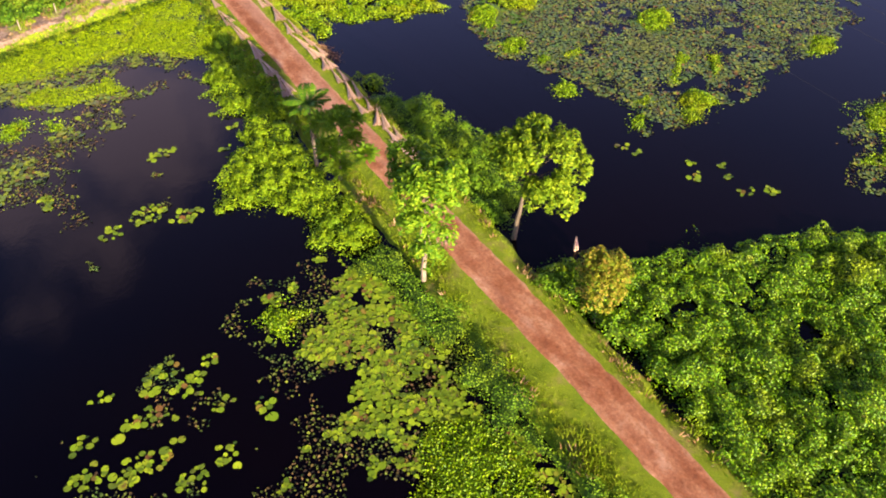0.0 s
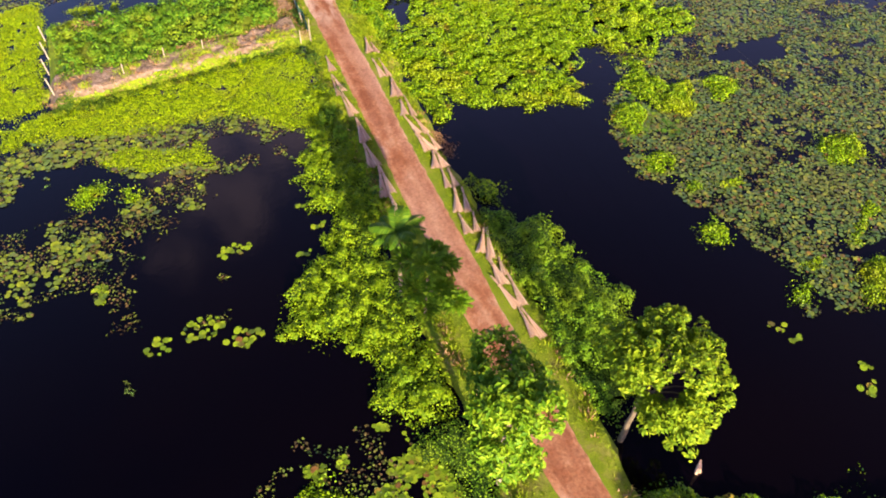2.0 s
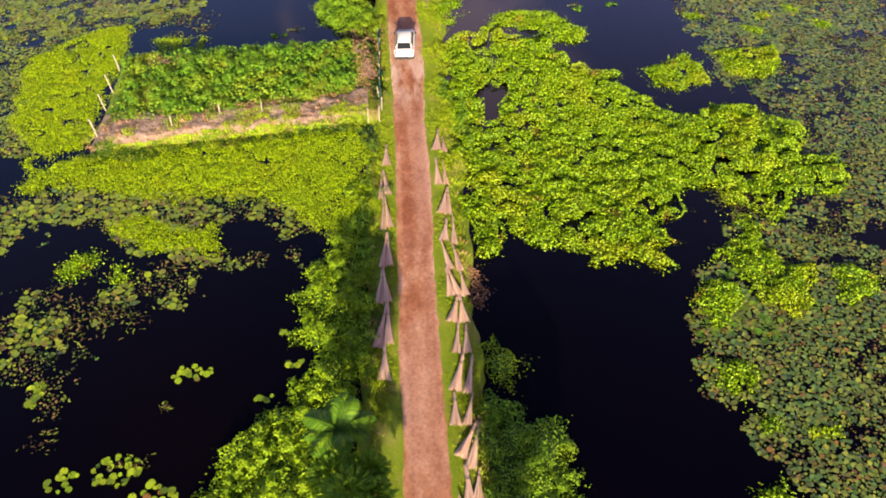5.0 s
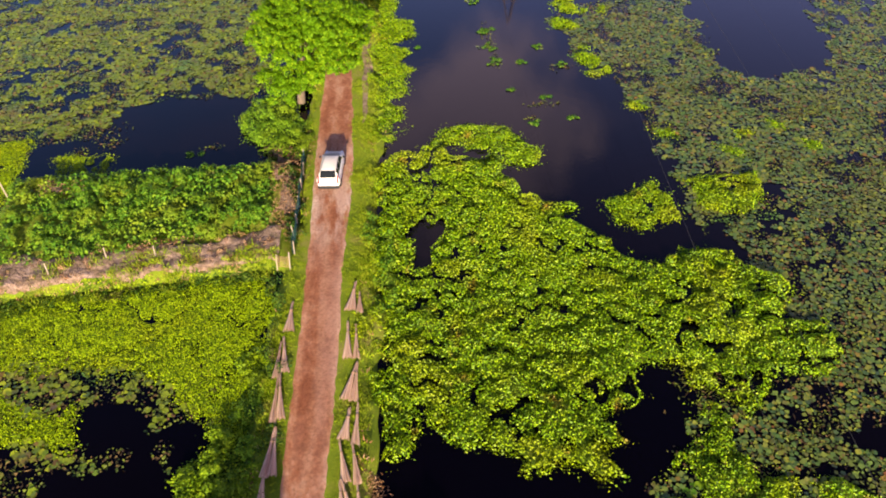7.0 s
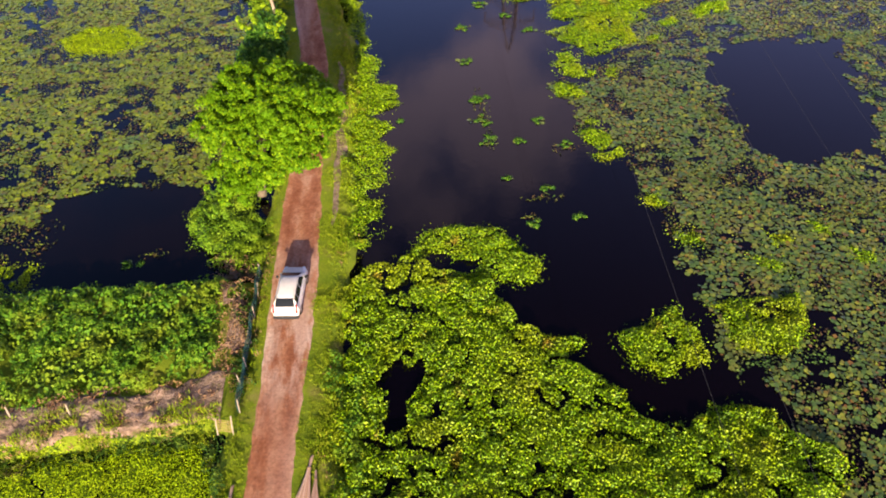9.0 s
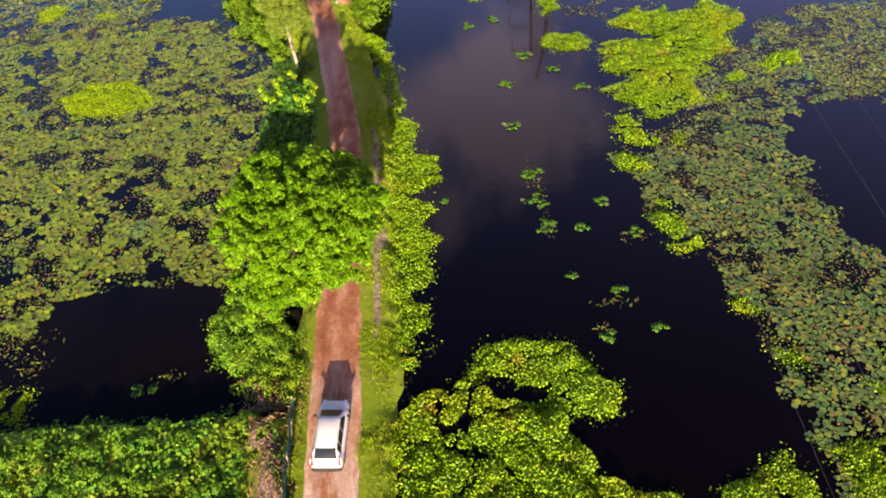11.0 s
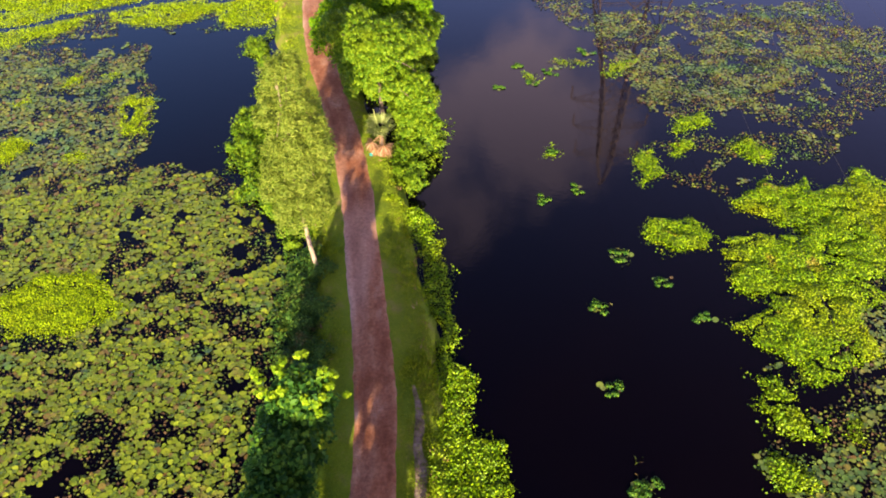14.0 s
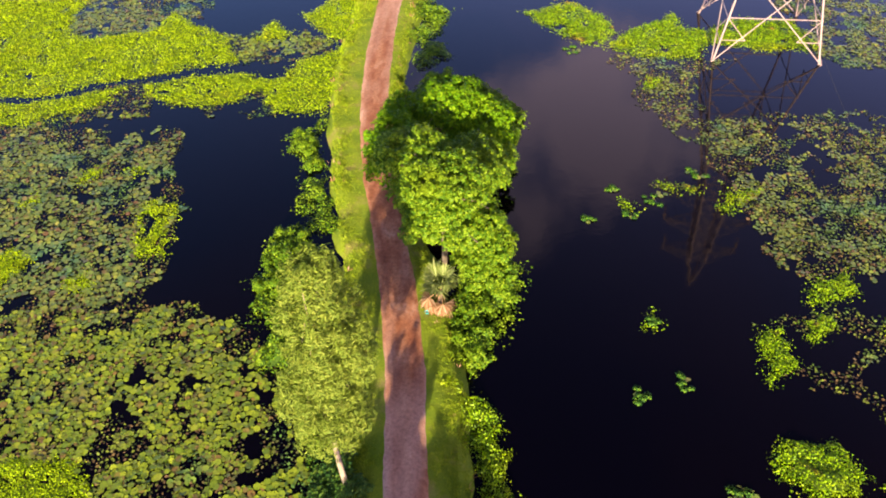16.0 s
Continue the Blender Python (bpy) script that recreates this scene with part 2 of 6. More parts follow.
wear = mixed(n, l, 1.0, r4.outputs["Color"], worn.outputs["Result"], "MULTIPLY")
c1 = mixed(n, l, wear, c1, (0.46, 0.31, 0.235))
n3 = noise_of(n, l, 5.0, 8, 0.85)
r3 = ramp(n, [(0.34, (0.62, 0.60, 0.60)), (0.5, (1, 1, 1)), (0.66, (1.38, 1.36, 1.34))])
l.new(n3.outputs["Fac"], r3.inputs["Fac"])
# across the road: dusty pale edges, redder wheel tracks, a paler crown between them
across = n.new("ShaderNodeUVMap")
across.uv_map = "across"
lane = n.new("ShaderNodeSeparateXYZ")
l.new(across.outputs["UV"], lane.inputs[0])
n5 = noise_of(n, l, 1.0, 4, 0.65, (1.2, 0.5, 1))
shift = n.new("ShaderNodeMath")
shift.operation = "MULTIPLY_ADD"
shift.inputs[1].default_value = 0.16
l.new(n5.outputs["Fac"], shift.inputs[0])
l.new(lane.outputs["X"], shift.inputs[2])
tracks = ramp(n, [(0.0, (1.42, 1.62, 1.72)), (0.15, (1.22, 1.32, 1.36)), (0.24, (0.92, 0.88, 0.86)), (0.38, (0.94, 0.90, 0.88)), (0.50, (1.10, 1.16, 1.15)), (0.60, (1.06, 1.10, 1.10)), (0.72, (0.93, 0.88, 0.86)), (0.86, (0.95, 0.93, 0.92)), (0.94, (1.25, 1.36, 1.40)), (1.0, (1.45, 1.66, 1.78))])
l.new(shift.outputs[0], tracks.inputs["Fac"])
c1 = mixed(n, l, 0.75, c1, mixed(n, l, 1.0, c1, tracks.outputs["Color"], "MULTIPLY"))
l.new(mixed(n, l, 1.0, c1, r3.outputs["Color"], "MULTIPLY"), p.inputs["Base Color"])
bumped(n, l, p, n3.outputs["Fac"], 0.9, 0.05)
M["road"] = m
M["ground"] = rough_material("bank_soil", [(0.3, (0.10, 0.16, 0.006)), (0.54, (0.165, 0.21, 0.010)), (0.70, (0.22, 0.185, 0.05))], 0.45, 0.95, 0.6, 0.05, 14.0)
M["soil"] = rough_material("dry_soil", [(0.34, (0.11, 0.10, 0.03)), (0.44, (0.18, 0.12, 0.08)), (0.58, (0.27, 0.185, 0.14)), (0.72, (0.36, 0.265, 0.215))], 1.6, 0.95, 1.0, 0.2, 4.0)
M["bark"] = rough_material("bark", [(0.3, (0.08, 0.06, 0.04)), (0.7, (0.17, 0.13, 0.09))], 4, 0.9, 0.6, 0.02, 30, stretch=(3, 3, 0.6))
M["pale_bark"] = rough_material("pale_bark", [(0.3, (0.20, 0.14, 0.09)), (0.7, (0.33, 0.26, 0.19))], 3, 0.8, 0.4, 0.02, 25, stretch=(3, 3, 0.6))
M["tree_a"] = leaf_material("broad_leaf", [(0.0, (0.06, 0.15, 0.005)), (0.5, (0.13, 0.245, 0.007)), (1.0, (0.23, 0.325, 0.011))])
M["bank"] = leaf_material("bank_tree_leaf", [(0.0, (0.045, 0.115, 0.004)), (0.5, (0.105, 0.19, 0.005)), (1.0, (0.195, 0.275, 0.008))], (0.15, 0.215, 0.005), 0.3, (0.55, 0.7))
M["tree_b"] = leaf_material("teak_leaf", [(0.0, (0.075, 0.15, 0.005)), (0.5, (0.165, 0.255, 0.007)), (1.0, (0.28, 0.35, 0.012))])
M["tree_big"] = leaf_material("rain_tree_leaf", [(0.0, (0.045, 0.125, 0.002)), (0.5, (0.10, 0.205, 0.003)), (1.0, (0.185, 0.29, 0.004))], (0.08, 0.175, 0.002), 0.45, (0.52, 0.66), spec=0.08)
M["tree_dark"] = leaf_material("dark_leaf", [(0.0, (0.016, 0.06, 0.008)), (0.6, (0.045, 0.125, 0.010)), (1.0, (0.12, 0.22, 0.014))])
M["tree_pale"] = leaf_material("pale_leaf", [(0.0, (0.10, 0.15, 0.015)), (0.5, (0.155, 0.21, 0.02)), (1.0, (0.23, 0.27, 0.035))], glow=0.3)
M["yellow_bush"] = leaf_material("yellowing_leaf", [(0.0, (0.10, 0.17, 0.008)), (0.5, (0.20, 0.21, 0.010)), (1.0, (0.30, 0.20, 0.03))])
M["feather"] = leaf_material("feathery_leaf", [(0.0, (0.06, 0.155, 0.006)), (0.6, (0.12, 0.24, 0.008)), (1.0, (0.22, 0.33, 0.012))], (0.15, 0.23, 0.008), 0.8, (0.52, 0.66))
M["coconut"] = leaf_material("coconut_leaf", [(0.0, (0.035, 0.10, 0.006)), (0.6, (0.07, 0.155, 0.008)), (1.0, (0.15, 0.23, 0.012))])
M["fan"] = leaf_material("fan_palm_leaf", [(0.0, (0.16, 0.215, 0.045)), (0.6, (0.26, 0.30, 0.08)), (1.0, (0.36, 0.37, 0.13))])
M["dead"] = leaf_material("dead_leaf", [(0.0, (0.16, 0.07, 0.03)), (0.5, (0.28, 0.15, 0.07)), (1.0, (0.42, 0.27, 0.15))], rough=0.8, glow=0.1)
M["jute"] = leaf_material("jute_stick", [(0.0, (0.40, 0.245, 0.17)), (0.5, (0.58, 0.38, 0.27)), (1.0, (0.70, 0.49, 0.36))], rough=0.8, glow=0.0, spec=0.12)
M["rope"] = rough_material("fibre_tie", [(0.3, (0.20, 0.12, 0.06)), (0.7, (0.33, 0.22, 0.13))], 20)
M["post"] = rough_material("weathered_post", [(0.3, (0.24, 0.19, 0.14)), (0.7, (0.40, 0.33, 0.26))], 5, 0.8, 0.4, 0.01, 30)
M["bamboo"] = rough_material("split_bamboo", [(0.3, (0.26, 0.14, 0.07)), (0.7, (0.42, 0.27, 0.15))], 6, 0.7, 0.3, 0.01, 40)
M["net"] = rough_material("green_net", [(0.3, (0.02, 0.07, 0.06)), (0.7, (0.04, 0.11, 0.09))], 5)
M["galvanised"] = rough_material("galvanised_steel", [(0.3, (0.27, 0.19, 0.17)), (0.7, (0.38, 0.28, 0.26))], 1.2, 0.6, 0.1, 0.005, 20, spec=0.4, metal=0.15)
M["wire"] = rough_material("conductor", [(0.3, (0.035, 0.033, 0.034)), (0.7, (0.06, 0.056, 0.055))], 2, 0.7)
M["paint"] = rough_material("white_car_paint", [(0.3, (0.62, 0.57, 0.52)), (0.7, (0.70, 0.65, 0.60))], 1.5, 0.35, 0.02, 0.002, 60, spec=0.4)
M["black_plastic"] = rough_material("black_plastic", [(0.3, (0.015, 0.015, 0.017)), (0.7, (0.03, 0.03, 0.032))], 10, 0.6)
M["tyre"] = rough_material("tyre_rubber", [(0.3, (0.02, 0.02, 0.02)), (0.7, (0.06, 0.045, 0.035))], 10, 0.85)
M["rim"] = rough_material("alloy_rim", [(0.3, (0.45, 0.45, 0.46)), (0.7, (0.6, 0.6, 0.6))], 8, 0.35, 0.05, 0.002, metal=0.8)
M["red_lens"] = rough_material("red_lens", [(0.3, (0.42, 0.015, 0.02)), (0.7, (0.55, 0.03, 0.03))], 8, 0.15, 0.05, 0.002, spec=0.5)
M["clear_lens"] = rough_material("clear_lens", [(0.3, (0.6, 0.6, 0.62)), (0.7, (0.75, 0.75, 0.76))], 8, 0.1, 0.05, 0.002, spec=0.5)
M["car_glass"], _n, _l, _p = shader("tinted_glass", 0.12, 0, 0.18)
_p.inputs["Base Color"].default_value = (0.012, 0.014, 0.016, 1)
M["cyan"] = rough_material("cyan_plastic", [(0.3, (0.04, 0.5, 0.5)), (0.7, (0.1, 0.6, 0.6))], 8, 0.4)

m, n, l, p = shader("marsh_water", 0.04, 0, 0.42)
p.inputs["IOR"].default_value = 1.33
nz = noise_of(n, l, 0.03, 3)
r = ramp(n, [(0.38, (0.0007, 0.0004, 0.0016)), (0.62, (0.0016, 0.0007, 0.0014))])
l.new(nz.outputs["Fac"], r.inputs["Fac"])
l.new(r.outputs["Color"], p.inputs["Base Color"])
nb = noise_of(n, l, 1.3, 3)
bumped(n, l, p, nb.outputs["Fac"], 0.06, 0.05)
M["water"] = m
M["murky"], _n, _l, _p = shader("murky_water", 0.05, 0, 0.38)
_p.inputs["IOR"].default_value = 1.33
nz = noise_of(_n, _l, 0.22, 3)
r = ramp(_n, [(0.35, (0.0012, 0.0007, 0.0011)), (0.65, (0.0032, 0.0015, 0.0016))])
_l.new(nz.outputs["Fac"], r.inputs["Fac"])
_l.new(r.outputs["Color"], _p.inputs["Base Color"])

# ---- plan helpers ----
rng = np.random.default_rng(7)
WATER = -0.45


def vnoise(x, y, size, seed=0):
    """Smooth value noise, 0 to 1, with lumps of about that size in metres."""
    u, v = np.asarray(x, float) / size + 31.7 * seed + 500, np.asarray(y, float) / size - 17.3 * seed + 500
    i, j = np.floor(u).astype(np.int64), np.floor(v).astype(np.int64)
    fu, fv = u - i, v - j
    fu, fv = fu * fu * (3 - 2 * fu), fv * fv * (3 - 2 * fv)

    def h(a, b):
        k = (a * 374761393 + b * 668265263 + seed * 974634541) & 0xFFFFFFFF
        k = ((k ^ (k >> 13)) * 1274126177) & 0xFFFFFFFF
        return ((k ^ (k >> 16)) & 0xFFFF) / 65535.0
    return (h(i, j) * (1 - fu) + h(i + 1, j) * fu) * (1 - fv) + (h(i, j + 1) * (1 - fu) + h(i + 1, j + 1) * fu) * fv


def depth_in(outline, x, y, wobble=0.5, seed=0):
    """How far inside an outline a place lies (negative: outside), with an uneven edge."""
    p = np.array(outline, float)
    x = x + wobble * (vnoise(x, y, 1.7, seed + 3) + 0.5 * vnoise(x, y, 0.7, seed + 4) - 0.75) * 2
    y = y + wobble * (vnoise(x, y, 1.7, seed + 5) + 0.5 * vnoise(x, y, 0.7, seed + 6) - 0.75) * 2
    ins, best = np.zeros(len(x), bool), np.full(len(x), 1e9)
    for (ax, ay), (bx, by) in zip(p, np.roll(p, -1, 0)):
        hit = ((ay > y) != (by > y)) & (x < (bx - ax) * (y - ay) / (by - ay + 1e-12) + ax)
        ins ^= hit
        t = np.clip(((x - ax) * (bx - ax) + (y - ay) * (by - ay)) / ((bx - ax) ** 2 + (by - ay) ** 2 + 1e-9), 0, 1)
        best = np.minimum(best, np.hypot(x - ax - t * (bx - ax), y - ay - t * (by - ay)))
    return np.where(ins, best, -best)


def jittered(outline, gap, pad=1.0):
    p = np.array(outline, float)
    (x0, y0), (x1, y1) = p.min(0) - pad, p.max(0) + pad
    gx, gy = np.meshgrid(np.arange(x0, x1, gap), np.arange(y0, y1, gap))
    x, y = gx.ravel(), gy.ravel()
    return x + rng.uniform(-0.5, 0.5, len(x)) * gap, y + rng.uniform(-0.5, 0.5, len(y)) * gap


def mesh_from(name, verts, faces, mat, smooth=False):
    me = bpy.data.meshes.new(name)
    verts, faces = np.asarray(verts, np.float32), np.asarray(faces, np.int32)
    k = faces.shape[1]
    me.vertices.add(len(verts))
    me.vertices.foreach_set("co", verts.ravel())
    me.loops.add(faces.size)
    me.loops.foreach_set("vertex_index", faces.ravel())
    me.polygons.add(len(faces))
    me.polygons.foreach_set("loop_start", np.arange(0, faces.size, k, dtype=np.int32))
    me.update(calc_edges=True)
    me.materials.append(mat)
    if smooth:
        me.polygons.foreach_set("use_smooth", np.ones(len(faces), bool))
    return me


def unit(v):
    return v / (np.linalg.norm(v, axis=-1, keepdims=True) + 1e-9)


def scatter(template, at, normal, size, spin=None):
    """Many copies of a small shape in one go: verts and faces. The shape's z goes along normal."""
    tv, tf = template
    n = len(at)
    z = unit(normal)
    spin = rng.uniform(0, 2 * np.pi, n) if spin is None else spin
    ref = np.stack([np.cos(spin), np.sin(spin), 0 * spin], -1)
    x = unit(np.cross(ref, z))
    y = np.cross(z, x)
    size = np.broadcast_to(np.asarray(size, float), (n,))
    v = at[:, None, :] + size[:, None, None] * (tv[None, :, 0:1] * x[:, None] + tv[None, :, 1:2] * y[:, None] + tv[None, :, 2:3] * z[:, None])
    f = tf[None] + (np.arange(n) * len(tv))[:, None, None]
    return v.reshape(-1, 3), f.reshape(-1, tf.shape[1])


LEAF = (np.array([[0, -0.5, 0], [-0.36, 0.0, 0.12], [0.36, 0.0, 0.12], [0, 0.55, -0.04]]), np.array([[0, 3, 1], [0, 2, 3]]))
NARROW = (np.array([[0, -0.5, 0], [-0.13, 0.0, 0.06], [0.13, 0.0, 0.06], [0, 0.6, -0.14]]), LEAF[1])
_r = np.linspace(0.12, 2 * np.pi - 0.12, 10)
PAD = (np.concatenate([[[0, 0, -0.03]], np.stack([np.cos(_r), np.sin(_r), 0.02 * np.cos(3 * _r)], -1)]), np.array([[0, k, k + 1] for k in range(1, 10)]))
_s = np.linspace(0.1, 2 * np.pi - 0.1, 7)
ROUND = (np.concatenate([[[0, 0, -0.04]], np.stack([np.cos(_s), np.sin(_s), 0.03 * np.cos(3 * _s)], -1)]), np.array([[0, k, k + 1] for k in range(1, 7)]))
_q = np.linspace(0.3, 2 * np.pi - 0.3, 5)
SMALL = (np.stack([np.cos(_q), np.sin(_q), 0.03 * np.cos(3 * _q)], -1), np.array([[0, 1, 2], [0, 2, 3], [0, 3, 4]]))
BLADE = (np.array([[0, -0.5, 0], [-0.24, 0.0, 0.10], [0.24, 0.0, 0.10], [0, 0.6, -0.12]]), LEAF[1])
TUFT = (np.array([[-0.5, 0, 0], [-0.25, 0, 0], [-0.65, 0.2, 1], [-0.1, 0.1, 0], [0.12, 0.1, 0], [0.1, 0.35, 1.15], [0.25, -0.1, 0], [0.48, -0.1, 0], [0.7, -0.35, 0.9]]), np.array([[0, 1, 2], [3, 4, 5], [6, 7, 8]]))


def up_with(n, spread):
    return unit(np.array([0, 0, 1.0]) + rng.normal(0, spread, (n, 3)))


def thing(name, label, category, group="", at=(0, 0, 0)):
    ob = new(name)
    ob.location = at
    return tagged(ob, label, category, group)


def part(name, me, parent, label=""):
    """One mesh under a thing or under a part; accepts a mesh, or a bmesh with its material."""
    if isinstance(me, tuple):
        bm, mat = me
        me = bpy.data.meshes.new(name)
        bm.to_mesh(me)
        bm.free()
        me.materials.append(mat)
    ob = new(name, me)
    ob.parent = parent
    if label:
        ob["label"] = label
    return ob


def tube(points, radii, sides=8):
    """Verts and quads of a round bar along a line of points."""
    pts = np.asarray(points, float)
    d = unit(np.gradient(pts, axis=0))
    ref = np.where(np.abs(d[:, 2:3]) > 0.9, np.array([[1.0, 0, 0]]), np.array([[0, 0, 1.0]]))
    a = unit(np.cross(d, ref))
    b = np.cross(d, a)
    th = np.arange(sides) * 2 * np.pi / sides
    rr = np.broadcast_to(np.asarray(radii, float), (len(pts),))
    v = pts[:, None] + rr[:, None, None] * (np.cos(th)[None, :, None] * a[:, None] + np.sin(th)[None, :, None] * b[:, None])
    f = [[i * sides + j, i * sides + (j + 1) % sides, (i + 1) * sides + (j + 1) % sides, (i + 1) * sides + j] for i in range(len(pts) - 1) for j in range(sides)]
    return v.reshape(-1, 3), np.array(f)


def joined(chunks):
    vs, fs, k = [], [], 0
    for v, f in chunks:
        vs.append(v)
        fs.append(f + k)
        k += len(v)
    return np.concatenate(vs), np.concatenate(fs)


# ---- the causeway, the marsh bed and the water ----
_cy = [-4000, 40, 50, 60, 68, 76, 108, 115, 122, 130, 137, 146, 153, 161, 172, 190, 4000]
_cx = [19.42, 19.42, 19.52, 19.68, 19.85, 19.85, 19.85, 18.95, 18.0, 16.8, 15.1, 12.6, 11.3, 10.3, 9.7, 9.2, 9.2]
_fy = np.arange(-20, 240, 0.5)
_fx = np.convolve(np.pad(np.interp(_fy, _cy, _cx), 8, mode="edge"), np.ones(17) / 17, "valid")


def centre(y):
    return np.interp(y, _fy, _fx)


def verge_left(y):
    return np.interp(y, [10, 24, 34, 48, 70, 75, 94, 100, 118, 140, 160, 174], [3.9, 3.0, 2.8, 2.6, 2.5, 1.8, 1.7, 2.6, 2.7, 3.0, 3.2, 2.9])


def verge_right(y):
    return np.interp(y, [10, 22, 34, 50, 115, 130, 140, 153, 174], [2.2, 2.0, 2.8, 2.8, 3.1, 2.6, 2.0, 1.8, 2.4])


def land(x, y):
    """Height of the ground."""
    d = x - centre(y)
    edge = np.where(d < 0, verge_left(y), verge_right(y))
    edge = edge + 0.7 * (vnoise(np.sign(d) * 40, y, 2.6, 51) - 0.5) + 0.4 * (vnoise(np.sign(d) * 40 + x, y, 0.8, 52) - 0.5)
    a = np.abs(d)
    z = np.where(a < 1.3, 0.30, 0.30 - 0.16 * np.clip((a - 1.3) / np.maximum(edge - 1.3, 0.2), 0, 1))
    z = z - 1.7 * np.clip((a - edge) / 2.6, 0, 1) ** 0.8
    z = z + 0.10 * (vnoise(x, y, 1.3, 1) - 0.5) * (a > 1.3) + 0.05 * (vnoise(x, y, 0.4, 2) - 0.5) * (a > 1.3)
    plot = np.minimum(np.minimum(x + 4.3, 18.2 - x), np.minimum(y - 70.6 - 0.09 * x, 84.6 - y))
    zp = -1.5 + 1.75 * np.clip(plot / 1.3, 0, 1) ** 0.7 + 0.22 * (vnoise(x, y, 0.9, 9) - 0.4)
    return np.where(plot > 0, np.maximum(z, zp), z)


ds = np.concatenate([[-4000, -1500, -500, -200, -90, -50, -32], np.arange(-26, -6, 0.5), np.arange(-6, 6.01, 0.25), [7, 9, 14, 25, 50, 100, 300, 1000, 4000]])
ys = np.concatenate([[-4000, -1000, -300, -100, -40, -15, -5], np.arange(0, 185, 0.5), [190, 200, 220, 260, 400, 1000, 4000]])
DG, YG = np.meshgrid(ds, ys)
XG = DG + centre(YG)
ZG = land(XG.ravel(), YG.ravel())
gi = np.arange(len(ys) * len(ds)).reshape(len(ys), len(ds))
gf = np.stack([gi[:-1, :-1], gi[:-1, 1:], gi[1:, 1:], gi[1:, :-1]], -1).reshape(-1, 4)
tagged(new("ground", mesh_from("ground", np.stack([XG.ravel(), YG.ravel(), ZG], -1), gf, M["ground"], True)), "marsh bed with a raised grassy earth causeway", "ground", kind="structure")

wv = np.array([[-4000, -4000, WATER], [4000, -4000, WATER], [4000, 4000, WATER], [-4000, 4000, WATER]])
tagged(new("water", mesh_from("water", wv, np.array([[0, 1, 2, 3]]), M["water"])), "still dark marsh water reflecting the cloudy sky", "water", kind="structure")

rd = np.linspace(-1, 1, 15)
ry = np.concatenate([[-400, -100, -30], np.arange(-5, 190, 0.25), [220, 400]])
RD, RY = np.meshgrid(rd, ry)
half = 1.23 + 0.16 * (vnoise(RY * 0 + np.sign(RD) * 50, RY, 3.5, 11) - 0.5) + 0.16 * (vnoise(RY * 0 + np.sign(RD) * 50, RY, 0.5, 12) - 0.5)
half = half + 0.22 * np.exp(-((RY - 84) / 9) ** 2)
RX = centre(RY) + RD * half + 0.12 * np.exp(-((RY - 82) / 12) ** 2)
RZ = 0.345 + 0.02 * (1 - RD ** 2) - 0.028 * np.exp(-((np.abs(RD) - 0.52) / 0.16) ** 2) + 0.02 * (vnoise(RX, RY, 0.8, 13) - 0.5) - 0.09 * (np.abs(RD) > 0.99)
gi = np.arange(RX.size).reshape(RX.shape)
gf = np.stack([gi[:-1, :-1], gi[:-1, 1:], gi[1:, 1:], gi[1:, :-1]], -1).reshape(-1, 4)
road_mesh = mesh_from("road", np.stack([RX.ravel(), RY.ravel(), RZ.ravel()], -1), gf, M["road"], True)
lane_uv = np.stack([RD.ravel() * 0.5 + 0.42, RY.ravel() * 0.01], -1)[gf.ravel()]
road_mesh.uv_layers.new(name="across").data.foreach_set("uv", lane_uv.astype(np.float32).ravel())
tagged(new("road", road_mesh), "narrow red laterite dirt road along the causeway", "road", kind="structure")

# grass on both verges
gy = rng.uniform(-2, 182, 72000)
side = rng.random(len(gy)) < 0.5
ed = np.where(side, verge_left(gy), verge_right(gy)) + 0.35
gd = 1.08 + rng.random(len(gy)) * (ed - 1.08)
gx = centre(gy) + np.where(side, -gd, gd)
keep = vnoise(gx, gy, 1.4, 21) + 0.3 * rng.random(len(gy)) > 0.34
gx, gy = gx[keep], gy[keep]
sz = rng.uniform(0.06, 0.18, len(gx)) * (0.6 + 1.2 * vnoise(gx, gy, 2.5, 22) ** 2) * np.clip(0.55 + 0.5 * (np.abs(gx - centre(gy)) - 1.2), 0.5, 1.6)
gv, gf = scatter(TUFT, np.stack([gx, gy, land(gx, gy) - 0.01], -1), up_with(len(gx), 0.25), sz)
tagged(new("grass", mesh_from("grass", gv, gf, M["grass"])), "short sunlit grass with dry patches on the verges", "grass", kind="stuff")


# straw and taller weeds along the verges' outer edges
gy = rng.uniform(-2, 182, 9000)
side = rng.random(len(gy)) < 0.5
gd = np.where(side, verge_left(gy), verge_right(gy)) + rng.normal(0.05, 0.28, len(gy))
gx = centre(gy) + np.where(side, -gd, gd)
keep = (vnoise(gx, gy, 3.0, 25) + 0.25 * rng.random(len(gy)) > 0.55) & (rng.random(len(gy)) < np.where((gy < 58) & (gy > -2), 0.8, 0.1))
gx, gy = gx[keep], gy[keep]
gv, gf = scatter(TUFT, np.stack([gx, gy, land(gx, gy) - 0.02], -1), up_with(len(gx), 0.4), rng.uniform(0.18, 0.45, len(gx)))
half_n = len(gx) // 2
tagged(new("weeds", mesh_from("weeds", gv[:half_n * 9], gf[:half_n * 3], M["grass"])), "taller green and drying weeds along the verge", "grass", kind="stuff")
tagged(new("straw", mesh_from("straw", gv[half_n * 9:], gf[half_n * 3:] - half_n * 9, M["dead"])), "dry brown straw tufts along the verge", "grass", kind="stuff")

